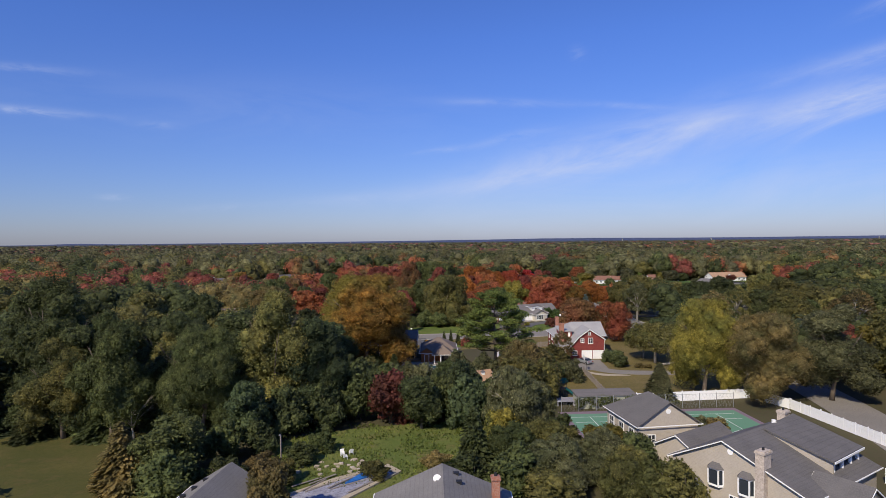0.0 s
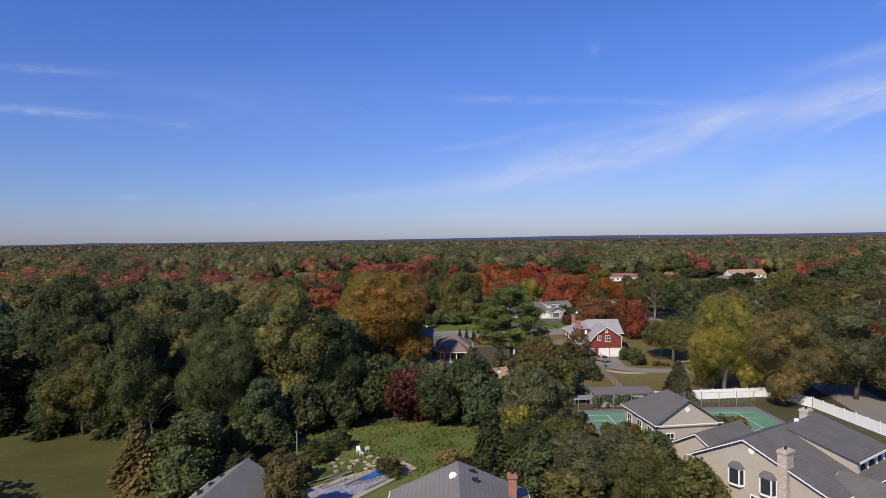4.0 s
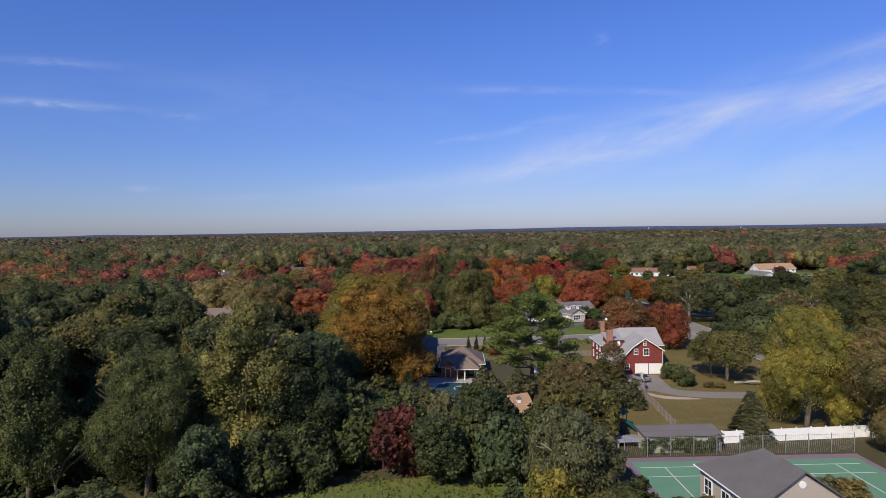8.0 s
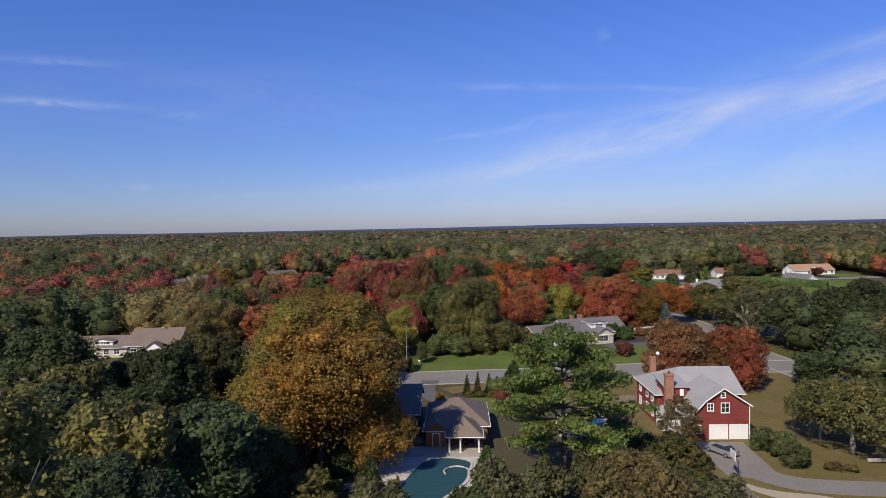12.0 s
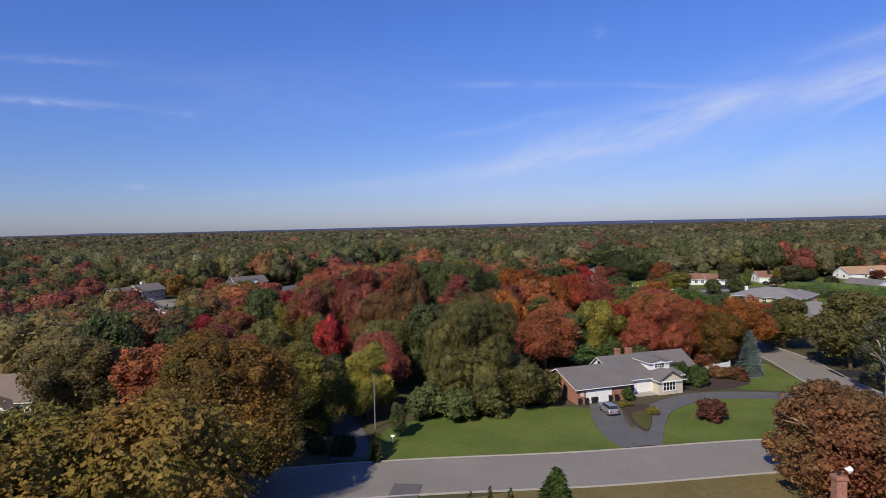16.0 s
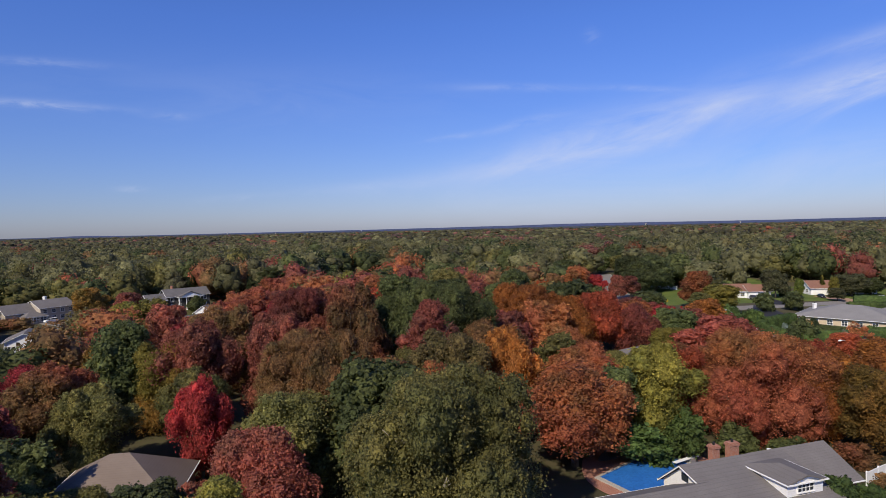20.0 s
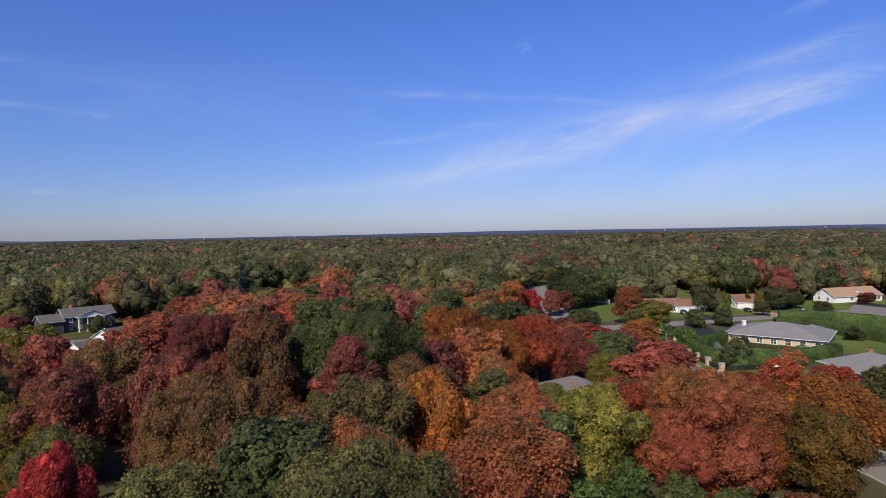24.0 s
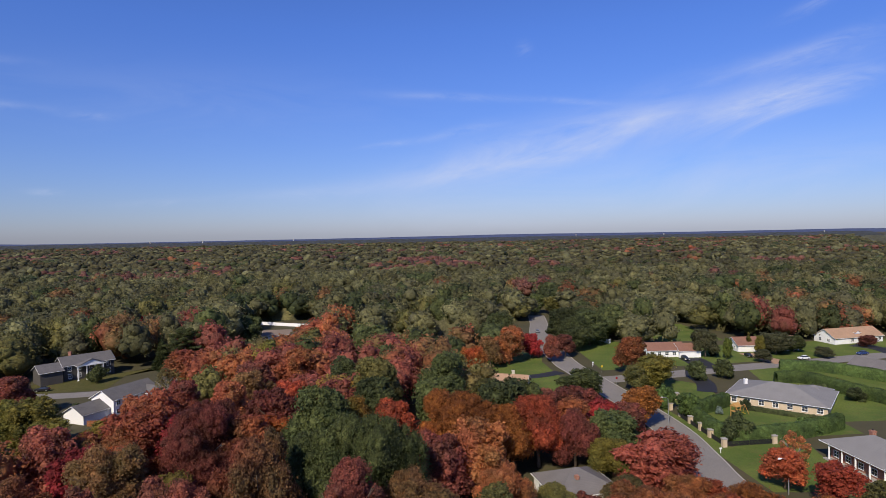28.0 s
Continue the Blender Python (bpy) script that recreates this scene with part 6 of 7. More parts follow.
h.door("main", "f", 1.6, 1.9, 2.1, m_glass)
h.window("main", "f", 3.5, 0.9, 1.2, 1.3)
h.door("left", "l", 0, 1.0, 2.05, m_cedar)
h.put("roof_edge", Shape().box(-0.08, 0.08, -5.6, 5.6, 3.0, 3.2), m_roof_m, -3.2, 164, 0)
h = House("dark-sided house with charcoal roof in tree shade", -13, 165)
h.block("main", -13.5, 165.5, 0, 18.0, 11.5, 4.4, 7.3, m_siding_b, m_roof_g)
for u_ in (5.0, 6.1, 7.2, 8.2):
    h.window("main", "f", u_, 0.5, 0.85, 2.0, 0)
for u_ in (-6, -3, 0, 2.6):
    h.window("main", "f", u_, 1.0, 1.1, 1.3)
h.put("deck", Shape().box(-6, 6, -2.4, 0, 0.5, 0.7), m_wood, -9.5, 159.6, 0)

# cedar garage under the golden oak
h = House("small orange cedar building with brown roof", -30, 152, "garage_building", "garage")
h.block("main", -30, 152, -8, 10, 7.5, 2.8, 4.6, m_cedar, m_roof_b)
h.window("main", "f", -2, 1.0, 1.2, 1.2)
h.window("main", "f", 2, 1.0, 1.2, 1.2)
h.door("main", "f", 0)

# long low house across the lawn in the west
h = House("low pale house with brown roofs, dormer and white portico", -86, 230)
h.block("garage", -92.4, 228.4, 4, 13.5, 9.5, 2.7, 5.0, m_cream, m_roof_b)
h.block("main", -79.6, 231.4, 4, 13.0, 13.0, 3.0, 6.4, m_cream, m_roof_b)
h.block("portico", -77.4, 224.0, 94, 3.4, 4.4, 2.7, 4.2, m_white, m_roof_b, "gablehip", base=2.5)
h.block("dormer", -92.0, 225.8, 94, 3.0, 5.4, 4.2, 4.9, m_siding_w, m_roof_b, "gablehip", over=0.3, base=3.1)
h.columns([(-79.2, 222.6), (-75.8, 222.8)], 2.6, 0.15)
h.window("dormer", "l", 0, 3.5, 3.6, 0.55, 4)
h.garage("garage", "f", -3.6, 4.9, 2.1)
for u_ in (1.5, 4.2):
    h.window("garage", "f", u_, 0.9, 1.3, 1.2)
for u_ in (-4.6, -2.4, 4.6):
    h.window("main", "f", u_, 0.8, 1.4, 1.4)
h.door("main", "f", 1.8)
h.vent(-80, 233, 6.2)


def plain_house(label, x, y, deg, L, W, eave, ridge, wall, roof, style="gable", garage=None, wins=4, face="f", over=0.45):
    """A house of one block with windows along its near side and ends."""
    h = House(label, x, y)
    h.block("main", x, y, deg, L, W, eave, ridge, wall, roof, style, over)
    n = 0
    for i in range(wins):
        u = -L / 2 + L * (i + 0.5) / wins
        if garage is not None and abs(u - garage) < 3.4:
            continue
        h.window("main", face, u, 0.9, 1.3, 1.25)
        if eave > 4.4:
            h.window("main", face, u, 3.3, 1.2, 1.2)
    if garage is not None:
        h.garage("main", face, garage, 4.9, 2.1)
    for f in ("l", "r"):
        h.window("main", f, W * 0.2, 0.9, 1.2, 1.25)
        h.window("main", f, -W * 0.2, 0.9, 1.2, 1.25)
        if eave > 4.4:
            h.window("main", f, 0, 3.3, 1.2, 1.2)
    return h


h = plain_house("cream stucco house with tan shingle roof", 48, 379, -24, 12.5, 9.5, 3.0, 5.6, m_cream, m_roof_o, "gable", None, 4)
h.chimney(50, 381, 0.8, 0.8, 4, 6.4, m_cream)
h = plain_house("grey hip-roofed house half hidden by trees", 44.6, 301.5, 8, 12.5, 11.5, 3.0, 5.6, m_siding_w, m_roof_m, "hip", None, 4)
h.put("cupola", Shape().box(-0.35, 0.35, -0.35, 0.35, 4.6, 5.3), m_brick, 44.0, 298.8, 8)
h = plain_house("brick house with pale hip roof and white columned veranda", 112, 304, -90, 17, 11, 4.2, 6.6, m_brick, m_roof_t, "hip", None, 5, "f", 1.6)
for u_ in (-7.4, -3.7, 0, 3.7, 7.4):
    x_, y_, d_ = h.on("main", "f", u_)
    h.put("column", Shape().box(-0.3, 0.3, -1.6, -1.0, 0, 0.3).tube([(0, -1.3, 0.3), (0, -1.3, 3.75)], [0.2, 0.17], 10), m_white, x_, y_, d_)
h.put("veranda", Shape().box(-8.5, 8.5, -1.9, 0, 0, 0.3), m_kerb, *h.on("main", "f", 0))
h.chimney(113.5, 309, 0.9, 0.9, 4, 7, m_brick)
h = plain_house("long cream brick house with pale grey hip roof", 124.4, 354.4, -44, 25, 20, 2.9, 5.6, m_siding_y, m_roof_t, "hip", None, 7, "f", 0.7)
h.chimney(118, 362, 0.8, 0.8, 3, 5.4, m_white)
h.block("ell", 134.2, 354.0, -44, 8, 12, 2.8, 4.6, m_siding_y, m_roof_t, "hip")
h = plain_house("white house with russet roofs and attached garage", 121.5, 424, -4, 15, 9, 2.8, 5.2, m_siding_w, m_roof_r, "gable", None, 5)
h.block("garage", 130.2, 421.6, -4, 8.5, 9.0, 2.8, 5.0, m_siding_w, m_roof_r, "gable")
h.garage("garage", "f", -1.2)
h.door("garage", "f", 3.1)
h = plain_house("long white house with russet roof", 167.5, 428, -3, 26, 9.5, 2.8, 5.4, m_siding_w, m_roof_r, "gable", -10.2, 8)
h = plain_house("white house with tan roof and dormers", 215, 438, 8, 26, 11, 2.8, 6.0, m_siding_w, m_roof_o, "gable", -8.5, 7)
h.block("dormer", 216, 435.5, 98, 3.0, 2.6, 4.4, 5.2, m_siding_w, m_roof_o, "gablehip", 0.25, 0, 3.2)
plain_house("white gabled house with grey roof beside a hedge", 176, 378, -70, 14, 9, 3.2, 5.6, m_siding_w, m_roof_m, "gable", None, 4, "l")
h = plain_house("white two-storey house with charcoal roof", -69.5, 379.0, 62, 15.5, 9, 5.0, 7.4, m_siding_w, m_roof_g, "gable", None, 5)
h.block("garage", -76.0, 369.2, 62, 8.5, 8.0, 2.8, 4.9, m_siding_w, m_roof_g, "gable")
h.block("ell", -62.2, 381.4, 152, 5, 5, 4.6, 6.2, m_siding_w, m_roof_g, "gable")
h.put("deck", Shape().box(-4, 4, -3, 0, 0.0, 0.9), m_wood, -66.2, 373.0, 62)
h = House("dark brick two-storey house with white columned portico and shade-coloured wing", -104, 427)
h.block("main", -103.5, 427.5, 42, 17, 9.5, 5.6, 8.2, m_siding_b, m_roof_g, "gable")
# wing walls take the dark siding so tree shade sits in their colour
h.block("wing", -111.6, 417.6, 42, 7, 9, 4.6, 6.8, m_siding_b, m_roof_g, "gable")
h.block("portico", -99.3, 422.7, 132, 3.0, 9.5, 5.4, 7.4, m_white, m_roof_g, "gablehip", 0.3, 0, 5.1)
h.columns([h_ for h_ in ((-101.9, 418.8), (-99.8, 420.8), (-97.8, 422.6), (-95.7, 424.4))], 5.2, 0.22)
for u_ in (-6.5, -3.5, 0.5, 3.5, 6.5):
    h.window("main", "f", u_, 3.6, 1.1, 1.4)
    h.window("main", "f", u_, 0.9, 1.1, 1.5)
h.chimney(-109, 428, 0.9, 0.9, 6, 9.2, m_brick)
h = plain_house("cream house with russet roof behind thin trees", 119, 264, 6, 14, 9, 3.0, 5.4, m_cream, m_roof_r, "gable", None, 5)
h.block("gable_wing", 127, 262, 96, 8, 7, 4.6, 6.6, m_cream, m_roof_r, "gable")
h.window("gable_wing", "l", 0, 3.2, 1.1, 1.2)
plain_house("white gabled garage among trees", -109.6, 341.6, -62, 10, 9, 3.4, 5.4, m_white, m_roof_m, "gable", None, 4, "r")
plain_house("grey house with pale roof among trees", -161, 347, 20, 14, 9, 4.6, 7.0, m_siding_t, m_roof_m, "gable", None, 5)
plain_house("white house with grey roof among trees", -128, 288, 30, 12, 8, 3.0, 5.6, m_siding_w, m_roof_m, "gable", None, 4)
h = plain_house("long grey two-storey house with pale trim", -142.7, 401.1, 60, 12, 12, 5.2, 7.6, m_siding_t, m_roof_m, "gable", None, 4)
h.block("wing", -149.2, 392.8, 60, 11, 9, 4.0, 6.8, m_siding_t, m_roof_m, "gable")
h.block("porch", -142.8, 391.9, 60, 7, 5, 2.7, 4.1, m_siding_t, m_roof_m, "hip")
h.window("wing", "l", 0, 3.0, 1.1, 1.4)
for u_ in (-2.4, 0, 2.4):
    h.window("porch", "f", u_, 0.8, 1.6, 1.5)
h.chimney(-145.2, 402.4, 0.9, 0.9, 6, 8.6, m_white)
plain_house("hidden house with dark brown hip roof", -30.6, 243.5, 10, 13, 11, 3.6, 7.0, m_brick, m_roof_b, "hip", None, 4)
plain_house("building with bright red roof among trees", 120, 158, 10, 22, 12, 4.5, 7.5, m_siding_r, m_roof_red, "gable", None, 5)
plain_house("white low building by a pale fence", -43, 494, 5, 15, 8, 2.8, 4.6, m_siding_w, m_roof_b, "gable", None, 4)
plain_house("white long garage in the woods", -126, 611, 4, 22, 9, 2.8, 4.6, m_siding_w, m_roof_m, "gable", None, 5)
plain_house("brown-roofed house by the far street", 97, 590, -30, 14, 9, 3, 5.6, m_brick, m_roof_o, "gable", None, 4)
plain_house("white house by the far street", 134, 618, -30, 14, 9, 4.6, 7, m_siding_w, m_roof_m, "gable", None, 4)
h = House("near house with weathered grey gable roof and brick chimney", 0.9, 56)
h.block("main", 0.9, 56.2, 90, 14.0, 13.4, 5.4, 8.3, m_cream, m_roof_w, "gable", 0.5)
for u_ in (-4.4, -1.2, 2.4):
    h.window("main", "r", u_, 3.2, 1.2, 1.3)
    h.window("main", "r", u_, 0.7, 1.2, 1.3)
h.chimney(6.2, 60.2, 0.8, 0.8, 4, 8.4, m_brick)
h.put("satellite_dish", Shape().tube([(0, 0, 7.6), (0, -0.08, 8.1), (0.02, -0.2, 8.3), (0.02, -0.22, 8.2)], [0.03, 0.06, 0.42, 0.36], 12), m_white, 0.3, 60.2, 0)
for x_, y_ in ((2.3, 62.2), (2.5, 60.0)):
    h.put("roof_vent", Shape().box(-0.25, 0.25, -0.2, 0.2, 7.5, 8.0).box(-0.3, 0.3, -0.25, 0.25, 8.0, 8.06), m_dark, x_, y_, 0)
h = House("small building with weathered grey gable roof", -23.6, 63.5)
h.block("main", -23.8, 63.6, 84, 10.5, 8.6, 4.2, 6.8, m_siding_t, m_roof_w, "gable", 0.4)
for u_ in (-1.8, 1.8):
    h.window("main", "r", u_, 1.2, 1.2, 1.3)
for x_, y_ in ((-25.2, 66.6), (-25.6, 64.4), (-26.0, 62.4)):
    h.put("roof_vent", Shape().box(-0.22, 0.22, -0.2, 0.2, 5.5, 6.05).box(-0.28, 0.28, -0.25, 0.25, 6.05, 6.1), m_dark, x_, y_, 0)

h = House("small cedar garden shed with pinkish roof", 10.8, 131, "garden_shed", "shed")
h.block("main", 10.8, 131, 25, 3.6, 3.0, 2.3, 3.5, m_cedar, m_roof_o, "gable", 0.25)
h.door("main", "f", 0.4, 0.9, 1.9, m_cedar)

# small houses scattered through the far woods
r3 = random.Random(9)
for x_, y_ in FARH:
    wl = r3.choice([m_siding_w, m_siding_w, m_cream, m_siding_t])
    h = House("far-off house half hidden in the woods", x_, y_)
    h.block("main", x_, y_, r3.uniform(-40, 40), r3.uniform(12, 18), 9, 5.4, 8.4, wl, r3.choice([m_roof_m, m_roof_b, m_roof_l, m_roof_r]), "gable")
    for u_ in (-4, 0, 4):
        h.window("main", "f", u_, 3.3, 1.4, 1.4)


# ---- pools, court, yards ----
def pool(name, outline, cover, label, rim=0.9, rim_mat=None, curved=True):
    e = thing(name, label, "pool", *outline[0])
    ox, oy = outline[0]
    o = [(x - ox, y - oy) for x, y in (closed(outline) if curved else outline)]
    cx, cy = sum(p[0] for p in o) / len(o), sum(p[1] for p in o) / len(o)
    out = []
    for x, y in o:
        d = math.hypot(x - cx, y - cy)
        out.append((x + (x - cx) / d * rim, y + (y - cy) / d * rim))
    n = len(o)
    s = Shape()
    v = [(x, y, 0.26) for x, y in out] + [(x, y, 0.26) for x, y in o] + [(x, y, 0.0) for x, y in out] + [(x, y, 0.05) for x, y in o]
    f = []
    for i in range(n):
        j = (i + 1) % n
        f += [(i, j, n + j, n + i), (2 * n + i, 2 * n + j, j, i), (n + i, n + j, 3 * n + j, 3 * n + i)]
    part("coping", s.add(v, f), rim_mat or m_stone, e)
    part("cover", Shape().slab(o, 0.05, 0.2), cover, e)
    return e


sheet("patio_stone", [(-10, 141), (-9.6, 150), (-7, 154), (-2, 155.4), (5.2, 154.4), (5, 146), (2, 139.4), (-1, 136.6), (-4, 137), (-6, 140), (-9, 139)], 0.13, m_stone, "pale stone patio round the pool", "patio", curved=True)
sheet("patio_upper", [(-8, 153), (5, 153), (5.5, 159), (-4, 160), (-8, 158)], 0.17, m_kerb, "grey paved terrace by the house", "patio")
pool("swimming_pool", [(-6.2, 140.6), (-5.2, 145), (-4.2, 148.5), (-2.8, 151.6), (0.5, 152.4), (3.2, 151), (3.0, 148), (2.4, 144.5), (0.2, 140.6), (-2.2, 137.8), (-4.6, 138)], m_cover, "kidney-shaped pool under a striped teal safety cover", 0.5)
single("spa_rim", Shape().tube([(1.4 + 1.7 * math.cos(a / 12 * 6.28), 147.6 + 1.7 * math.sin(a / 12 * 6.28), 0.3) for a in range(8)], [0.12] * 8, 6), m_stone, "curved stone rim of a spa beside the pool", "spa")
pool("swimming_pool", [(18.4, 161.4), (18.2, 165.5), (19.6, 170.4), (23.5, 171.2), (26, 168.5), (24.6, 164.8), (22.6, 161.4)], m_water, "in-ground pool of dark blue water with stone coping", 0.8)
pool("swimming_pool", [(24.2, 251.0), (27.0, 246.2), (37.6, 251.6), (35.2, 257.0), (32.6, 258.0)], m_tarp, "pool under a bright blue wrinkled tarpaulin", 0.7, m_kerb, False)
sheet("patio_brick", [(22.5, 250), (25, 260), (33, 263.5), (38, 259), (40, 251), (28, 244)], 0.12, m_brick, "brick and slate terrace round the tarp-covered pool", "patio", curved=True)
sheet("patio_slate", [(25.6, 256), (28, 260.4), (34, 261.4), (38, 257.4), (37, 254), (33, 259)], 0.15, m_roof_m, "grey slate paving behind the pool", "patio", curved=True)
e = thing("diving_board", "white diving board on its stand over the pool", "diving board", 36.2, 254.6, 0, 30)
part("board", Shape().box(-2.2, 2.2, -0.28, 0.28, 0.75, 0.83), m_white, e)
part("stand", Shape().box(0.6, 1.6, -0.3, 0.3, 0.1, 0.75), m_metal, e)
e = thing("globe_lamp", "white globe lamp on a pale post", "lamp", 30.8, 261.5)
part("post", Shape().tube([(0, 0, 0.1), (0, 0, 2.3)], [0.06, 0.05], 6), m_white, e)
part("globe", Shape().tube([(0, 0, 2.3), (0, 0, 2.42), (0, 0, 2.6), (0, 0, 2.75), (0, 0, 2.8)], [0.08, 0.2, 0.24, 0.15, 0.03], 10), m_white, e)
e = thing("pool_shed", "long white shed wall under the oak", "shed", 15.6, 232.4, 0, 3)
part("wall", Shape().box(-6.5, 5.0, 0, 2.4, 0, 1.9), m_siding_w, e)
part("roof", Shape().prism([(-0.3, 1.9), (2.7, 1.9), (1.2, 2.7)], -6.8, 5.3), m_roof_m, e)

# derelict pool and yard behind the near house
pool("old_pool", [(-19, 71), (-12, 74.2), (-5.6, 82.4), (-7.4, 84.8), (-13, 79.8), (-18, 76)], m_old_cover, "derelict pool under a torn grey cover", 1.3, m_sand, False)
r4 = random.Random(3)
for i in range(7):
    e = single("plank", Shape().box(-2.2, 2.2, -0.14, 0.14, 0, 0.06), m_fence_grey, "weathered plank lying on the torn pool cover", "plank", "loose planks", at=(-13 + r4.uniform(-4, 5), 77.6 + r4.uniform(-2.4, 3), 0.21 + 0.015 * i), turn=r4.uniform(35, 60))
single("blue_sheet", Shape().slab(closed([(-11.6, 79.0), (-8.4, 81.6), (-7.2, 84.0), (-9.4, 83.0), (-11, 80.4)]), 0.2, 0.34), m_tarp, "crumpled blue sheet on the old pool", "tarpaulin")
for i in range(26):
    x_, y_ = -16 + r4.uniform(-5, 6), 85 + r4.uniform(-2.6, 3.2)
    s = Shape().slab([(0.5 * math.cos(a + r4.uniform(-0.3, 0.3)) * r4.uniform(0.5, 1.1), 0.4 * math.sin(a) * r4.uniform(0.6, 1.1)) for a in (0, 1.2, 2.4, 3.5, 4.6, 5.5)], 0, r4.uniform(0.08, 0.26))
    single("rubble_stone", s, r4.choice([m_sand, m_rubble, m_sand]), "loose pale rubble stone in the weeds", "stone", "rubble stones", at=(x_, y_, 0.02), turn=r4.uniform(0, 360))
for i, (x_, y_, t_) in enumerate(((-13.6, 89.6, 20), (-12.4, 90.2, 200), (-13.0, 88.4, 110))):
    e = thing("garden_chair", "white plastic garden chair on the rough grass", "chair", x_, y_, 0.05, t_, "garden chairs")
    part("seat", Shape().box(-0.28, 0.28, -0.28, 0.28, 0.38, 0.44), m_white, e)
    part("backrest", Shape().prism([(0.24, 0.44), (0.30, 0.44), (0.46, 0.98), (0.40, 0.98)], -0.28, 0.28), m_white, e)
    for a in (-0.25, 0.25):
        part("armrest", Shape().box(a - 0.04, a + 0.04, -0.25, 0.3, 0.6, 0.65).box(a - 0.03, a + 0.03, -0.25, -0.19, 0.44, 0.6), m_white, e)
        for b in (-0.25, 0.25):
            part("leg", Shape().tube([(a, b, 0), (a, b, 0.4)], [0.03, 0.035], 5), m_white, e)
e = thing("yard_pole", "grey wooden pole with a small lamp", "pole", -21.9, 86.3)
part("pole", Shape().tube([(0, 0, 0), (0, 0, 4.6)], [0.12, 0.1], 7), m_fence_grey, e)
part("lamp", Shape().tube([(0, 0, 4.5), (0, -0.4, 4.7), (0, -0.7, 4.6)], [0.05, 0.05, 0.13], 6), m_metal, e)

# tennis court
CT = 2
e = thing("tennis_court", "faded green tennis court with white lines", "tennis court", 40, 99, 0.02, CT, kind="structure")
part("border", Shape().box(-16.5, 17.0, -12, 12.2, 0, 0.05), m_purple, e)
part("surface", Shape().box(-15.5, 16.0, -12, 10.6, 0.05, 0.062), m_green_court, e)
for a, b, c, d in ((-15, 15, 8.6, 8.72), (-15, 15, 5.6, 5.72), (-11.6, 11.6, -8, -7.88), (-0.06, 0.06, -8, 5.7), (-11.66, -11.54, -8, 8.7), (11.54, 11.66, -8, 8.7), (-6.4, -6.28, -8, 5.7), (6.28, 6.4, -8, 5.7)):
    part("court_line", Shape().box(a, b, c, d, 0.062, 0.068), m_line, e)


def fence_run(name, label, x0, y0, x1, y1, h, pitch, panel, post, material, post_mat=None, gap=0.0):
    """A fence in a straight run: a post at each end of a panel, each panel its own part."""
    L = math.hypot(x1 - x0, y1 - y0)
    n = max(1, round(L / pitch))
    e = thing(name, label, "fence", x0, y0, 0, math.degrees(math.atan2(y1 - y0, x1 - x0)))
    p = L / n
    extra = []
    ps = Shape().box(-post, post, -post, post, 0, h + 0.12).add([(-post * 1.3, -post * 1.3, h + 0.12), (post * 1.3, -post * 1.3, h + 0.12), (post * 1.3, post * 1.3, h + 0.12), (-post * 1.3, post * 1.3, h + 0.12), (0, 0, h + 0.22)], [(0, 1, 4), (1, 2, 4), (2, 3, 4), (3, 0, 4), (3, 2, 1, 0)]).mesh("post", post_mat or material)
    if panel == "solid":
        k = int((p - 2 * post) / 0.3)
        b = (p - 2 * post) / k
        o = [(post + b * (i + c), y) for i in range(k) for c, y in ((0.0, -0.025), (0.06, -0.045), (0.94, -0.045), (1.0, -0.025))]
        q = Shape().slab(o + [(x, -y) for x, y in reversed(o)], 0.14, h - 0.12)
        extra = [Shape().box(post, p - post, -0.055, 0.055, a, c).mesh("rail", material) for a, c in ((0.03, 0.14), (h - 0.12, h))]
    elif panel == "picket":
        q = None
        extra = [Shape().box(post, p - post, -0.02, 0.03, a, a + 0.08).mesh("rail", material) for a in (0.3, h - 0.3)]
        extra += [Shape().box(post + i * 0.16, post + i * 0.16 + 0.11, -0.05, -0.022, 0.04, h).mesh("picket", material) for i in range(int((p - 2 * post) / 0.16))]
    else:
        q = Shape().tube([(0, 0, h), (p, 0, h)], [0.025, 0.025], 5)
        for i in range(int(p / 0.28)):
            q.tube([(i * 0.28, 0, 0.02), (i * 0.28 + 0.28, 0, h)], [0.007, 0.007], 3).tube([(i * 0.28 + 0.28, 0, 0.02), (i * 0.28, 0, h)], [0.007, 0.007], 3)
    q = q and q.mesh("panel", material)
    for i in range(n + 1):
        part("post", ps, None, e, at=(i * p, 0, 0))
        if i < n:
            for m in ([q] if q else []) + extra:
                part(m.name.split(".")[0], m, None, e, at=(i * p, 0, 0))
    return e


W_ = "white vinyl privacy fence with capped posts"
fence_run("fence", W_, 39.6, 116.2, 63.0, 118.6, 1.85, 2.4, "solid", 0.07, m_vinyl)
fence_run("fence", W_, 63.4, 118.4, 66.4, 110.8, 1.85, 2.4, "solid", 0.07, m_vinyl)
fence_run("fence", W_, 66.6, 110.6, 69.4, 86.0, 1.85, 2.4, "solid", 0.07, m_vinyl)
fence_run("fence", W_, 58.6, 76.6, 66.8, 81.4, 1.85, 2.4, "solid", 0.07, m_vinyl)
fence_run("fence", "tall chain-link fence of the tennis court", 23.8, 111.2, 56.8, 112.6, 2.6, 3.3, "mesh", 0.05, m_metal)
fence_run("fence", "weathered grey picket fence along the yard", 35.0, 122.4, 36.0, 143.4, 1.5, 2.4, "picket", 0.06, m_fence_grey)
fence_run("fence", "weathered grey picket fence by the pool", 24.6, 176.8, 36.8, 178.8, 1.5, 2.4, "picket", 0.06, m_fence_grey)
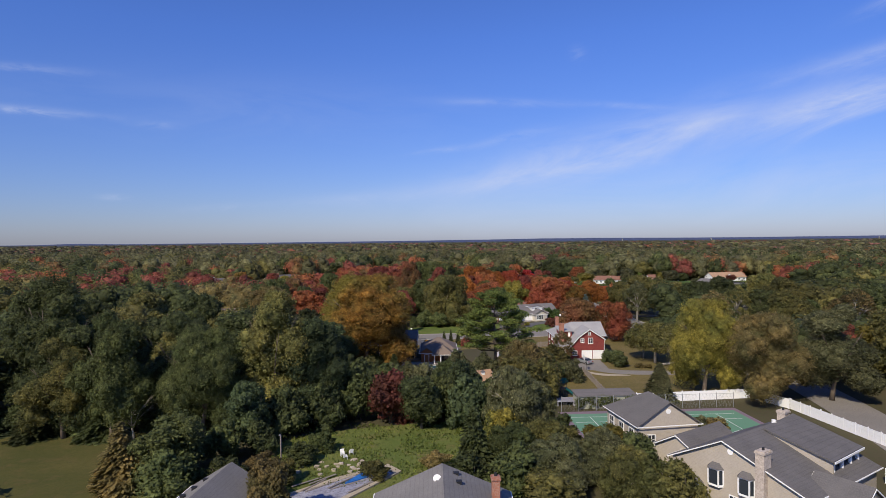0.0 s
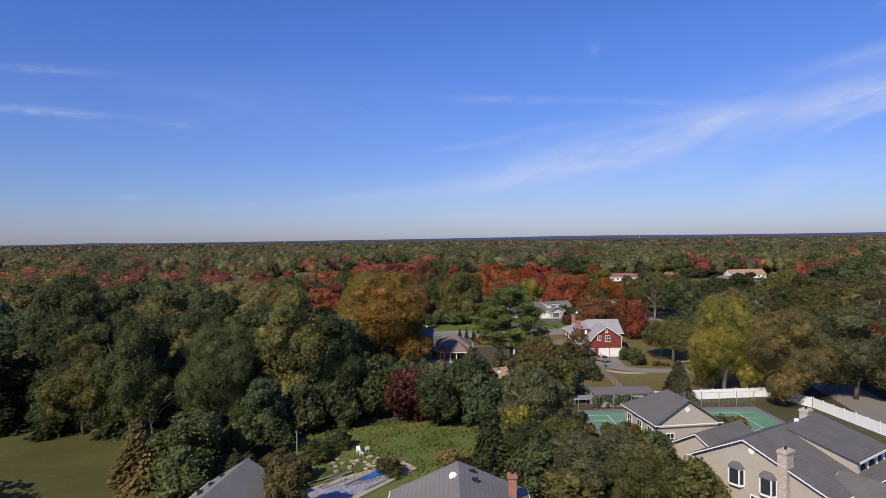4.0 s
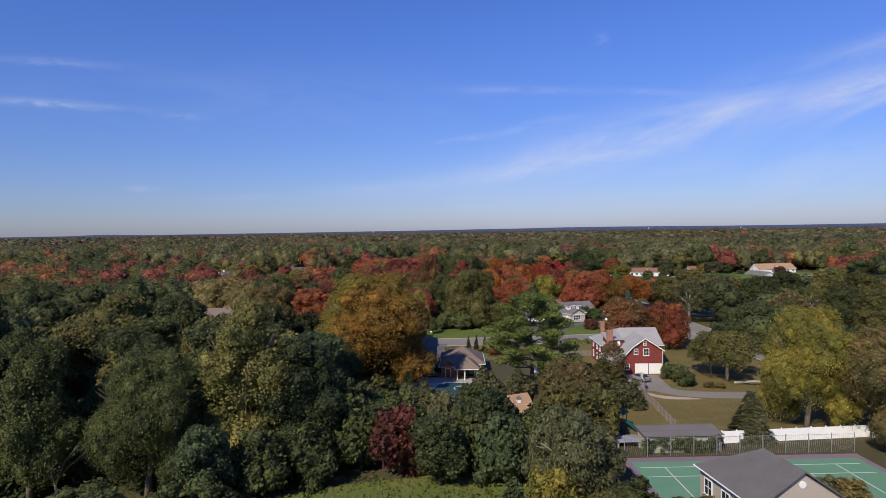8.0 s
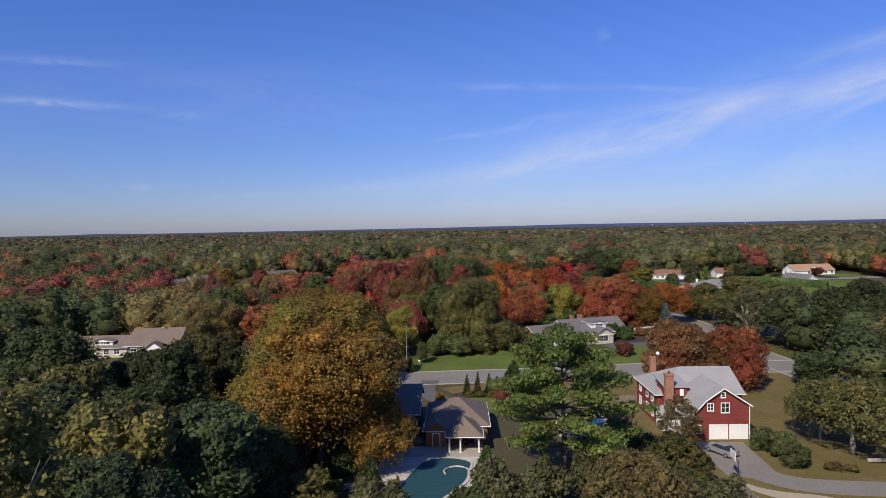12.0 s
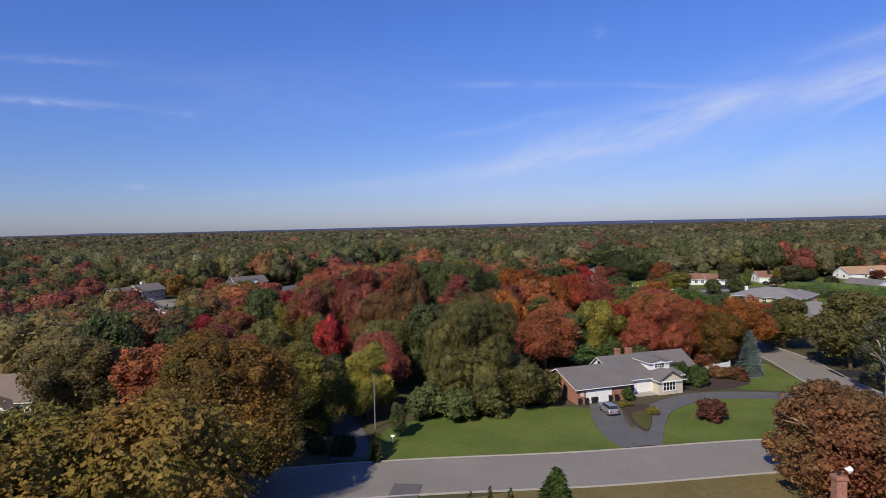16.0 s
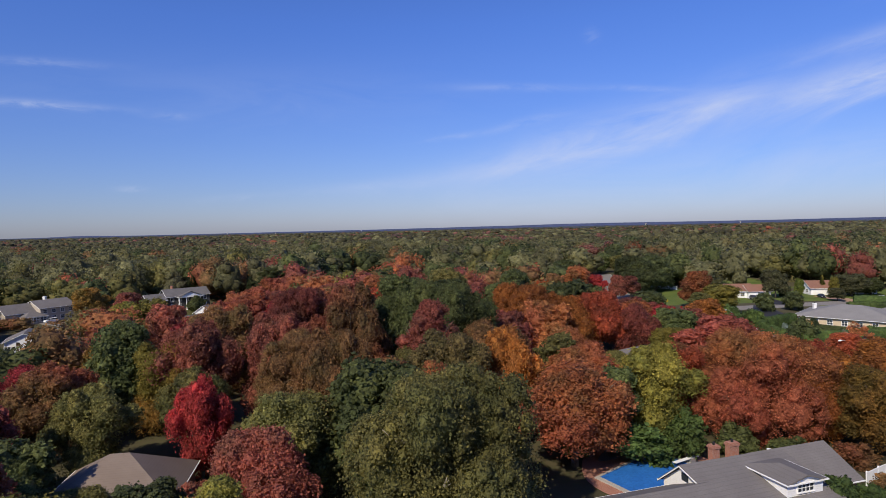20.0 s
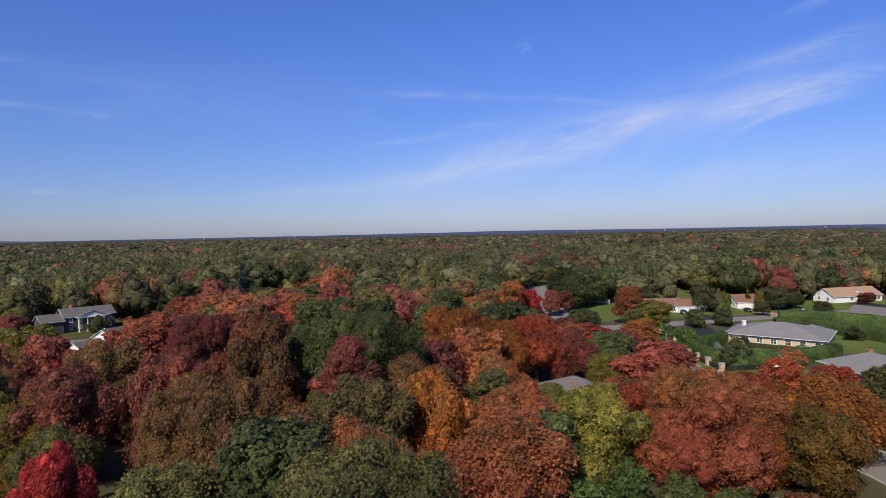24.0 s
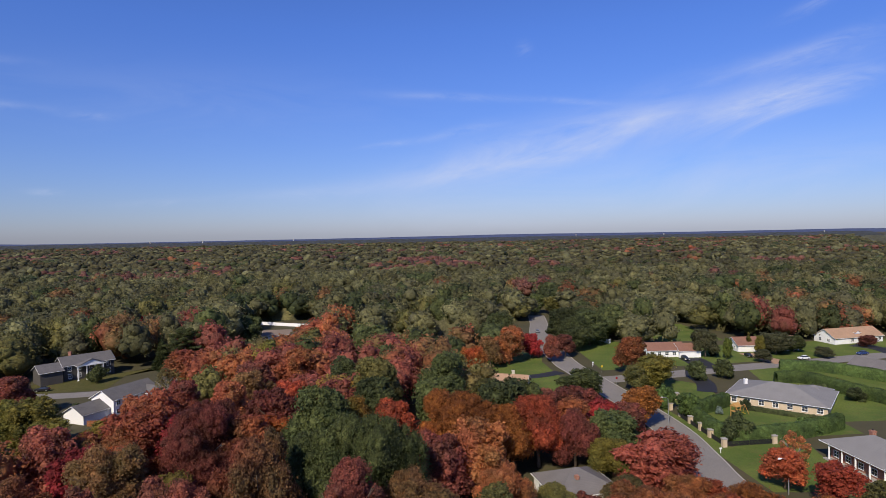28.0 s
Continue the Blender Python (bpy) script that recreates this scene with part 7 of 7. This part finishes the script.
fence_run("fence", W_, 54.2, 247.2, 61.2, 251.4, 1.7, 2.4, "solid", 0.07, m_vinyl)
fence_run("fence", W_, 100.6, 470.0, 110.6, 452.6, 1.8, 2.4, "solid", 0.07, m_vinyl)
fence_run("fence", W_, -62, 546, -33, 530, 1.8, 2.9, "solid", 0.07, m_vinyl)
fence_run("fence", W_, -62, 546, -60, 524, 1.8, 2.9, "solid", 0.07, m_vinyl)
fence_run("fence", "reddish wooden fence behind the white house", -73, 362.4, -62, 362.4, 1.6, 2.4, "picket", 0.06, m_cedar)
fence_run("fence", "low dark iron fence along the lawn", 92, 222, 108, 224, 1.1, 2.4, "picket", 0.05, m_dark)

# vine-grown shelter, play slide, pavilion
e = thing("shelter", "grey flat-roofed shelter overgrown with vines", "shelter", 32.6, 114.6, 0, 3)
part("roof", Shape().prism([(-2.2, 2.45), (1.8, 2.75), (1.8, 2.9), (-2.2, 2.6)], -5.8, 5.8), m_roof_m, e)
for a in (-5.4, -1.8, 1.8, 5.4):
    for b in (-1.9, 1.5):
        part("post", Shape().box(a - 0.08, a + 0.08, b - 0.08, b + 0.08, 0, 2.5), m_fence_grey, e)
part("back_wall", Shape().box(-5.4, 5.4, 1.5, 1.6, 0, 2.4), m_fence_grey, e)
part("front_wall", Shape().box(-5.3, 5.3, -1.8, -1.7, 0, 2.4), m_stucco, e, "stained pale grey-green wall")
for a in (-5.35, 5.35):
    part("side_wall", Shape().prism([(-1.7, 0), (1.5, 0), (1.5, 2.6), (-1.7, 2.4)], a - 0.06, a + 0.06), m_stucco, e, "stained pale grey-green wall")
vr = np.random.default_rng(5)
lob = np.array([(vr.uniform(-5.6, 5.6), vr.uniform(-2.4, -1.9), vr.uniform(0.3, 2.3), vr.uniform(0.3, 0.6)) for _ in range(60)])
v_, f_ = foliage(vr, lob, 1500, 0.16, 0.7)
part("vines", tri_mesh("vines", v_, f_, LEAF["green"]), None, e, "green climbing vines")
e = thing("play_slide", "green plastic play tower with a slide", "slide", 26.6, 123.2, 0, -40)
part("tower", Shape().box(-0.7, 0.7, -0.7, 0.7, 1.3, 1.45).box(-0.7, -0.6, -0.7, 0.7, 1.45, 2.2), m_wood, e)
for a in (-0.65, 0.65):
    for b in (-0.65, 0.65):
        part("post", Shape().tube([(a, b, 0), (a, b, 2.8)], [0.06, 0.06], 6), m_wood, e)
part("roof", Shape().prism([(-0.95, 2.6), (0.95, 2.6), (0, 3.5)], -0.95, 0.95), m_teal, e)
part("slide", Shape().prism([(0.7, 1.4), (1.6, 1.0), (2.6, 0.35), (3.2, 0.2), (3.2, 0.3), (2.6, 0.5), (1.6, 1.2), (0.7, 1.6)], -0.35, 0.35, "y"), m_teal, e)
single("blue_sheet", Shape().slab([(23.6, 114.4), (27.2, 114.6), (27.4, 117.6), (24, 117.2)], 0.9, 1.0).box(23.8, 24, 114.6, 114.8, 0, 0.9).box(27, 27.2, 117.2, 117.4, 0, 0.9).box(23.9, 24.1, 117, 117.2, 0, 0.9).box(26.9, 27.1, 114.7, 114.9, 0, 0.9), m_old_cover, "pale blue-grey sheet stretched over a frame", "sheet")
e = thing("garden_pavilion", "small pavilion with tan shingle hip roof and white cupola", "pavilion", 10.4, 124.8, 0, 14)
hz = [(-2.3, -2.3, 2.5), (2.3, -2.3, 2.5), (2.3, 2.3, 2.5), (-2.3, 2.3, 2.5), (-0.4, 0, 4.2), (0.4, 0, 4.2)]
part("roof", Shape().add(hz, [(0, 1, 5, 4), (1, 2, 5), (2, 3, 4, 5), (3, 0, 4), (3, 2, 1, 0)]), m_roof_o, e)
part("wall", Shape().box(-2.0, 2.0, -2.0, 2.0, 0, 2.5), m_cedar, e)
cu_ = part("cupola", Shape().box(-0.3, 0.3, -0.3, 0.3, 3.9, 4.6), m_white, e)
part("cupola_roof", Shape().add([(-0.45, -0.45, 4.6), (0.45, -0.45, 4.6), (0.45, 0.45, 4.6), (-0.45, 0.45, 4.6), (0, 0, 5.1)], [(0, 1, 4), (1, 2, 4), (2, 3, 4), (3, 0, 4), (3, 2, 1, 0)]), m_roof_g, cu_)
e = thing("garden_bench", "white wrought garden arch bench among shrubs", "bench", 5.4, 131, 0, 10)
part("seat", Shape().box(-0.7, 0.7, -0.25, 0.25, 0.42, 0.48), m_white, e)
part("arch", Shape().tube([(-0.8, 0.2, 0), (-0.8, 0.2, 1.5), (-0.4, 0.2, 2.1), (0, 0.2, 2.25), (0.4, 0.2, 2.1), (0.8, 0.2, 1.5), (0.8, 0.2, 0)], [0.06] * 7, 6), m_white, e)
for a in (-0.65, 0.65):
    part("leg", Shape().box(a - 0.05, a + 0.05, -0.22, 0.22, 0, 0.42), m_white, e)
for x_, y_, z_ in ((-7.2, 150.4, 1.6), (-9.4, 144, 1.0), (-4.6, 137.2, 1.1), (3.6, 146, 0.9), (-12, 142.6, 0.8)):
    e = thing("rockery", "stacked pale boulders beside the pool", "rocks", x_, y_, 0.1, 0, "rockeries")
    for i in range(9):
        a = r4.uniform(0, 6.28)
        part("boulder", Shape().slab([(0.5 * math.cos(a) + 0.42 * math.cos(b) * r4.uniform(0.6, 1), 0.5 * math.sin(a) + 0.42 * math.sin(b) * r4.uniform(0.6, 1)) for b in (0, 1.3, 2.5, 3.8, 5)], z_ * i / 9, z_ * (i + 1.2) / 9), m_rubble, e)
for x_, y_, t_ in ((-1.0, 157.4, 0), (2.9, 156.6, 40), (-5.8, 156.4, 80), (-6.6, 155.2, 20)):
    e = thing("patio_chair", "dark metal patio chair on the terrace", "chair", x_, y_, 0.17, t_, "patio chairs")
    part("seat", Shape().box(-0.28, 0.28, -0.28, 0.28, 0.4, 0.46), m_dark, e)
    part("backrest", Shape().box(-0.28, 0.28, 0.24, 0.29, 0.46, 0.98), m_dark, e)
    for a in (-0.25, 0.25):
        for b in (-0.25, 0.25):
            part("leg", Shape().tube([(a, b, 0), (a, b, 0.42)], [0.025, 0.025], 5), m_dark, e)

# basketball hoop, bins, drive islands
e = thing("basketball_hoop", "basketball hoop on a dark pole by the drive", "basketball hoop", 37.2, 144.6, 0, 265)
part("pole", Shape().tube([(0, 0, 0), (0, 0, 2.6), (0, -0.6, 3.1)], [0.07, 0.06, 0.05], 7), m_dark, e)
part("backboard", Shape().box(-0.9, 0.9, -0.66, -0.6, 2.8, 3.9), m_white, e)
part("rim", Shape().tube([(0.23 * math.cos(a / 10 * 6.28), -0.9 + 0.23 * math.sin(a / 10 * 6.28), 3.05) for a in range(11)], [0.015] * 11, 4), m_cedar, e)
for i, (u_, v_2) in enumerate(((2.2, -0.9), (3.5, -0.9), (4.1, -0.8), (7.0, -0.8), (8.3, -1.0), (0.9, -0.8))):
    bx, by = lp(u_, v_2)
    e = thing("wheelie_bin", "dark plastic refuse bin by the garage wall", "bin", bx, by, 0.1, A2, "refuse bins")
    part("body", Shape().add([(-0.24, -0.27, 0), (0.24, -0.27, 0), (0.24, 0.27, 0), (-0.24, 0.27, 0), (-0.3, -0.35, 1.0), (0.3, -0.35, 1.0), (0.3, 0.35, 1.0), (-0.3, 0.35, 1.0)],
                            [(3, 2, 1, 0), (4, 5, 6, 7), (0, 1, 5, 4), (1, 2, 6, 5), (2, 3, 7, 6), (3, 0, 4, 7)]), m_dark, e)
    part("lid", Shape().box(-0.32, 0.32, -0.38, 0.37, 1.0, 1.07), m_dark, e)
sheet("island_bed", [(31.5, 226.6), (35.6, 226.4), (34.6, 221), (31.6, 213.6), (30.4, 216), (30.6, 222)], 0.17, m_mulch, "mulched bed between the drives", "bed", curved=True)
sheet("island_grass", [(31.8, 222.4), (34.4, 223), (33.8, 219), (31.7, 214.4), (31, 218)], 0.19, m_lawn, "green grass in the drive island", "lawn", curved=True)
sheet("mulch_corner", [(43, 237), (54, 244.5), (62, 250), (60, 240), (50, 235.4)], 0.06, m_mulch, "dark mulch bed with shrubs", "bed", curved=True)
sheet("mulch_street", [(1.5, 186), (12, 187), (12.5, 182), (2.5, 182)], 0.13, m_mulch, "mulch bed with small conifers", "bed", curved=True)
sheet("lawn_small", [(1.6, 182), (9.5, 182), (10.5, 178.5), (5.5, 180)], 0.14, m_lush, "small green lawn inside the drive curve", "lawn", curved=True)

# brick piers and hedges of the eastern gardens
for x_, y_ in ((87.6, 358.5), (89.0, 352), (88.9, 346), (88.4, 339.8), (88.2, 334.2), (87.8, 329.0), (87.4, 322.4), (100.2, 322.8), (96, 362)):
    e = thing("brick_pier", "square tan brick pier with a flat cap", "pier", x_, y_, 0, 0, "brick piers")
    part("shaft", Shape().box(-0.5, 0.5, -0.5, 0.5, 0, 1.9), m_siding_y, e)
    part("cap", Shape().box(-0.62, 0.62, -0.62, 0.62, 1.9, 2.05), m_kerb, e)
fence_run("fence", "dark iron railing between brick piers", 88.4, 345, 87.6, 323, 1.2, 5.5, "picket", 0.05, m_dark)
fence_run("fence", "dark iron railing between brick piers", 88, 322.5, 100, 322.8, 1.2, 6, "picket", 0.05, m_dark)


def hedge(points, h, w, label, colour="hedge"):
    """A clipped hedge: a rounded band with slightly uneven faces, covered with small leaf clumps."""
    rg = np.random.default_rng(int(points[0][0] * 7))
    pts = smooth_line(points, 10)
    sec = [(-0.5, 0.0), (-0.52, 0.5), (-0.46, 0.86), (-0.25, 1.0), (0.25, 1.0), (0.46, 0.86), (0.52, 0.5), (0.5, 0.0)]
    v = []
    for i, p in enumerate(pts):
        a, b = pts[max(0, i - 1)], pts[min(len(pts) - 1, i + 1)]
        l = math.dist(a, b)
        nx, ny = -(b[1] - a[1]) / l, (b[0] - a[0]) / l
        k = 0.35 if i in (0, len(pts) - 1) else 1.0
        for q, z in sec:
            o = q * w * k * rg.uniform(0.9, 1.08)
            v.append((p[0] + nx * o, p[1] + ny * o, h * z * rg.uniform(0.95, 1.04) * (0.9 if k < 1 else 1)))
    v = np.array(v)
    m = len(sec)
    f = []
    for i in range(len(pts) - 1):
        for k in range(m - 1):
            a = i * m + k
            f += [(a, a + 1, a + m + 1), (a, a + m + 1, a + m)]
    f = np.array(f)
    A, B, C = v[f[:, 0]], v[f[:, 1]], v[f[:, 2]]
    nr = np.cross(B - A, C - A)
    area = np.linalg.norm(nr, axis=1) / 2
    n = int(area.sum() * 9)
    pick = rg.choice(len(f), n, p=area / area.sum())
    r1, r2 = rg.uniform(0, 1, n) ** 0.5, rg.uniform(0, 1, n)
    p = A[pick] * (1 - r1)[:, None] + B[pick] * (r1 * (1 - r2))[:, None] + C[pick] * (r1 * r2)[:, None]
    d = nr[pick] / np.linalg.norm(nr[pick], axis=1)[:, None] * 0.6 + rg.normal(scale=0.6, size=(n, 3))
    d /= np.linalg.norm(d, axis=1)[:, None]
    a = np.cross(d, rg.normal(size=(n, 3)))
    a /= np.linalg.norm(a, axis=1)[:, None]
    b = np.cross(d, a)
    z = 0.2 * rg.uniform(0.5, 1.3, n)[:, None]
    q = np.stack([p - a * z, p - b * z * 0.8, p + a * z, p + b * z * 0.8], 1).reshape(-1, 3)
    qi = np.arange(4 * n).reshape(n, 4) + len(v)
    tagged(new("hedge", tri_mesh("hedge", np.concatenate([v, q]), np.concatenate([f, qi[:, [0, 1, 2]], qi[:, [0, 2, 3]]]), LEAF[colour])), label, "hedge")


hedge([(107, 354), (99, 349.5), (93, 345.5), (90.3, 338), (89.8, 330), (91.5, 325.2), (97, 324.4), (106, 325.2), (116, 328), (124, 331)], 3.8, 2.8, "tall clipped green hedge round the garden")
hedge([(137, 375), (144.5, 375), (147.8, 368), (149.4, 358), (152.2, 349), (154, 338)], 3.7, 3.4, "thick clipped hedge beside a garden")
hedge([(150, 392), (161.5, 388), (168, 379), (173, 370), (178, 358)], 3.6, 3.4, "long clipped hedge behind the houses")
hedge([(22.6, 258), (25.5, 262.4), (30, 263.8)], 4.6, 3.4, "dense green yew hedge behind the pool")
hedge([(108, 350.6), (116, 343), (124, 335.4)], 1.3, 1.2, "low dark hedge under the windows", "dark")

e = thing("play_set", "yellow wooden play set with tower and slide", "play set", 103.4, 343.6, 0, 20)
part("tower", Shape().box(-0.9, 0.9, -0.9, 0.9, 1.4, 1.55).box(-0.9, 0.9, -0.95, -0.88, 1.55, 2.3), m_swing, e)
for a in (-0.85, 0.85):
    for b in (-0.85, 0.85):
        part("post", Shape().box(a - 0.08, a + 0.08, b - 0.08, b + 0.08, 0, 3.0), m_swing, e)
part("roof", Shape().prism([(-1.1, 2.9), (1.1, 2.9), (0, 3.8)], -1.1, 1.1), m_swing, e)
part("slide", Shape().prism([(0.9, 1.5), (3.6, 0.2), (3.6, 0.35), (0.9, 1.7)], -0.3, 0.3, "y"), m_yellow_sign, e)
part("swing_beam", Shape().tube([(0.9, 0, 2.5), (4.4, 0.6, 2.5)], [0.08, 0.08], 6).tube([(4.4, 0.6, 2.5), (4.9, 1.6, 0)], [0.07, 0.07], 6).tube([(4.4, 0.6, 2.5), (4.7, -0.5, 0)], [0.07, 0.07], 6), m_swing, e)


def street_lamp(x, y, turn, hgt=8.0):
    e = thing("street_lamp", "pale street lamp with a curved arm", "street lamp", x, y, 0, turn, "street lamps")
    part("pole", Shape().tube([(0, 0, 0), (0, 0, hgt * 0.7), (0, 0, hgt - 0.5)], [0.12, 0.09, 0.07], 8), m_metal, e)
    part("arm", Shape().tube([(0, 0, hgt - 0.55), (-0.5, 0, hgt), (-1.5, 0, hgt + 0.15)], [0.06, 0.05, 0.05], 6), m_metal, e)
    part("head", Shape().tube([(-1.4, 0, hgt + 0.14), (-1.8, 0, hgt + 0.14), (-2.2, 0, hgt + 0.06)], [0.08, 0.2, 0.1], 8), m_white, e)


street_lamp(82.6, 340.4, 0, 7.0)
street_lamp(85.0, 296.5, 0, 7.0)
e = thing("lamp_post", "slender dark lamp post on the lawn", "lamp post", -10.9, 217.0)
part("pole", Shape().tube([(0, 0, 0), (0, 0, 9.0)], [0.11, 0.08], 8), m_metal, e)
part("head", Shape().tube([(0, 0, 9.0), (0, 0, 9.2), (0, 0, 9.6), (0, 0, 9.7)], [0.08, 0.25, 0.2, 0.03], 8), m_dark, e)
e = thing("stop_sign", "red octagonal stop sign on a post", "road sign", 84.6, 380.5)
part("post", Shape().tube([(0, 0, 0), (0, 0, 2.2)], [0.03, 0.03], 5), m_metal, e)
part("plate", Shape().tube([(0, -0.03, 2.5), (0, -0.06, 2.5)], [0.38, 0.38], 8), m_lamp_red, e)
e = thing("warning_sign", "yellow diamond road sign on a post", "road sign", 86.4, 398.7)
part("post", Shape().tube([(0, 0, 0), (0, 0, 1.9)], [0.03, 0.03], 5), m_metal, e)
part("plate", Shape().tube([(0, -0.03, 2.3), (0, -0.06, 2.3)], [0.5, 0.5], 4), m_yellow_sign, e)
for x_, y_ in ((86.4, 408), (84.4, 318.8), (87.5, 411), (57.6, 131.6), (-7.4, 210.4), (-15.2, 207.2)):
    e = thing("mailbox", "pale mailbox on a short post", "mailbox", x_, y_, 0, 0, "mailboxes")
    part("post", Shape().box(-0.06, 0.06, -0.06, 0.06, 0, 1.0), m_white, e)
    part("box", Shape().prism([(-0.12, 1.0), (0.12, 1.0), (0.12, 1.18), (0, 1.28), (-0.12, 1.18)], -0.28, 0.28), m_white, e)


# ---- cars ----
def car(x, y, turn, paint, label, suv=False):
    e = thing("car", label, "car", x, y, 0.1, turn, "parked cars")
    H = 0.18 if suv else 0.0
    prof = [(-2.25, 0.42), (-2.3, 0.7), (-2.1, 0.92 + H), (-1.0, 1.0 + H), (1.2 if not suv else 1.5, 1.02 + H), (2.1, 0.98 + H), (2.28, 0.75), (2.25, 0.4)]
    s = Shape()
    n = len(prof)
    v = []
    for yv_, k in ((-0.88, 0.97), (-0.7, 1.0), (0.7, 1.0), (0.88, 0.97)):
        v += [(a * k, yv_, b if abs(yv_) < 0.8 else b - 0.05) for a, b in prof]
    f = [(r * n + i, r * n + i + 1, (r + 1) * n + i + 1, (r + 1) * n + i) for r in range(3) for i in range(n - 1)]
    f += [tuple(range(n - 1, -1, -1)), tuple(3 * n + i for i in range(n))] + [(r * n + n - 1, r * n, (r + 1) * n, (r + 1) * n + n - 1) for r in range(3)]
    body = part("body", s.add(v, f), paint, e, smooth=False)
    back = 2.05 if suv else 1.75
    cab = [(-1.15, 0.98 + H), (-0.45, 1.45 + H), (1.0 if not suv else 1.75, 1.47 + H), (back, 1.0 + H)]
    c = Shape()
    c.add([(a, -0.78, b) if i in (0, 3) else (a, -0.6, b) for i, (a, b) in enumerate(cab)] + [(a, 0.78, b) if i in (0, 3) else (a, 0.6, b) for i, (a, b) in enumerate(cab)],
          [(0, 1, 2, 3), (7, 6, 5, 4), (0, 4, 5, 1), (2, 6, 7, 3)])
    part("windows", c, m_glass, e, "dark tinted car glass")
    rf = Shape().add([(-0.5, -0.62, 1.44 + H), (cab[2][0] + 0.06, -0.62, 1.46 + H), (cab[2][0] + 0.06, 0.62, 1.46 + H), (-0.5, 0.62, 1.44 + H), (-0.4, -0.55, 1.5 + H), (cab[2][0], -0.55, 1.52 + H), (cab[2][0], 0.55, 1.52 + H), (-0.4, 0.55, 1.5 + H)],
                     [(3, 2, 1, 0), (4, 5, 6, 7), (0, 1, 5, 4), (1, 2, 6, 5), (2, 3, 7, 6), (3, 0, 4, 7)])
    part("roof", rf, paint, e)
    for a in (-1.4, 1.4):
        for b in (-0.82, 0.82):
            w = part("wheel", Shape().tube([(a, b - 0.1, 0.33), (a, b + 0.1, 0.33)], [0.33, 0.33], 14), m_rubber, e)
            part("rim", Shape().tube([(a, b - 0.115, 0.33), (a, b + 0.115, 0.33)], [0.19, 0.19], 10), m_metal, w)
    for b in (-0.62, 0.62):
        part("headlight", Shape().box(-2.31, -2.2, b - 0.18, b + 0.18, 0.66, 0.8), m_white, e)
        part("tail_light", Shape().box(2.2, 2.3, b - 0.18, b + 0.18, 0.72, 0.9), m_lamp_red, e)


car(38.9, 153.4, -62, m_silver, "silver saloon car parked before a garage")
car(27.9, 223.0, -80, m_silver, "silver estate car parked on a dark drive", True)
car(125.4, 413.0, 85, m_carblack, "black car parked on a drive", True)
car(152.6, 414.4, 80, m_carblack, "dark car parked on a drive")
car(170.0, 406.2, 5, m_carwhite, "white car parked at the kerb")
car(198.0, 410.2, 8, m_carblue, "dark blue car parked at the kerb")
car(86.2, 488.0, 78, m_silver, "pale car on the far street")
car(-88.5, 210.0, 95, m_carblack, "black car parked on a drive", True)
car(-136.6, 392.6, 60, m_carwhite, "white car parked before a grey house", True)
car(-86.0, 352.0, 40, m_carblack, "dark car parked under trees", True)
car(66.0, 141.0, 0, m_silver, "silver car parked under spreading trees")
car(84.0, 210.0, 20, m_carblack, "dark car parked by the junction")
car(9.0, 229.4, 5, m_carwhite, "white car under the oak")
car(-107, 405, 10, m_carblack, "dark car parked near the columned house")

# fallen limb under the spreading tree, water towers on the skyline
s = Shape().tube([(57.0, 150.0, 0.3), (60.5, 148.6, 0.9), (64, 147.6, 0.7), (68, 147.0, 1.6)], [0.3, 0.24, 0.17, 0.06], 7)
for i in range(16):
    a = (61 + i * 0.45, 148.4 - i * 0.09, 0.8)
    s.tube([a, (a[0] + r4.uniform(0, 2.4), a[1] + r4.uniform(-2, 2), a[2] + r4.uniform(0.4, 2.2))], [0.07, 0.02], 4)
single("fallen_limb", s, bark_pale, "pale fallen tree limb lying on the grass", "limb")
for x_, y_, z_ in ((-590, 4400, 17), (2010, 4300, 15), (1400, 4400, 16), (-1190, 4400, 17), (-1530, 4400, 16), (3160, 4200, 15)):
    e = thing("water_tower", "white water tower on the distant skyline", "water tower", x_, y_, 0, 0, "water towers")
    part("stem", Shape().tube([(0, 0, 0), (0, 0, z_ + 4)], [2.2, 1.8], 8), m_white, e)
    part("tank", Shape().tube([(0, 0, z_), (0, 0, z_ + 2), (0, 0, z_ + 5), (0, 0, z_ + 7)], [2, 5, 5, 2], 12), m_kerb, e)


# weeds and taller grass over the neglected field
tg = np.random.default_rng(91)
n = 9000
tx = tg.uniform(-24, 15, n)
ty = tg.uniform(78, 105, n)
ok = np.array([noise.noise((a * 0.22, b * 0.22, 5.0)) > tg.uniform(-0.5, 0.5) for a, b in zip(tx, ty)])
tx, ty = tx[ok], ty[ok]
n = len(tx)
hh, ww, aa = tg.uniform(0.12, 0.5, n), tg.uniform(0.08, 0.26, n), tg.uniform(0, 6.28, n)
base = np.stack([tx, ty, np.full(n, 0.02)], 1)
side = np.stack([np.cos(aa) * ww, np.sin(aa) * ww, np.zeros(n)], 1)
tip = base + np.stack([tg.normal(scale=0.15, size=n), tg.normal(scale=0.15, size=n), hh], 1)
tv = np.stack([base - side, base + side, tip], 1).reshape(-1, 3)
tagged(new("weeds", tri_mesh("weeds", tv, np.arange(3 * n).reshape(n, 3), LEAF["bright"])), "tall green weeds on the rough field", "weeds", kind="stuff")
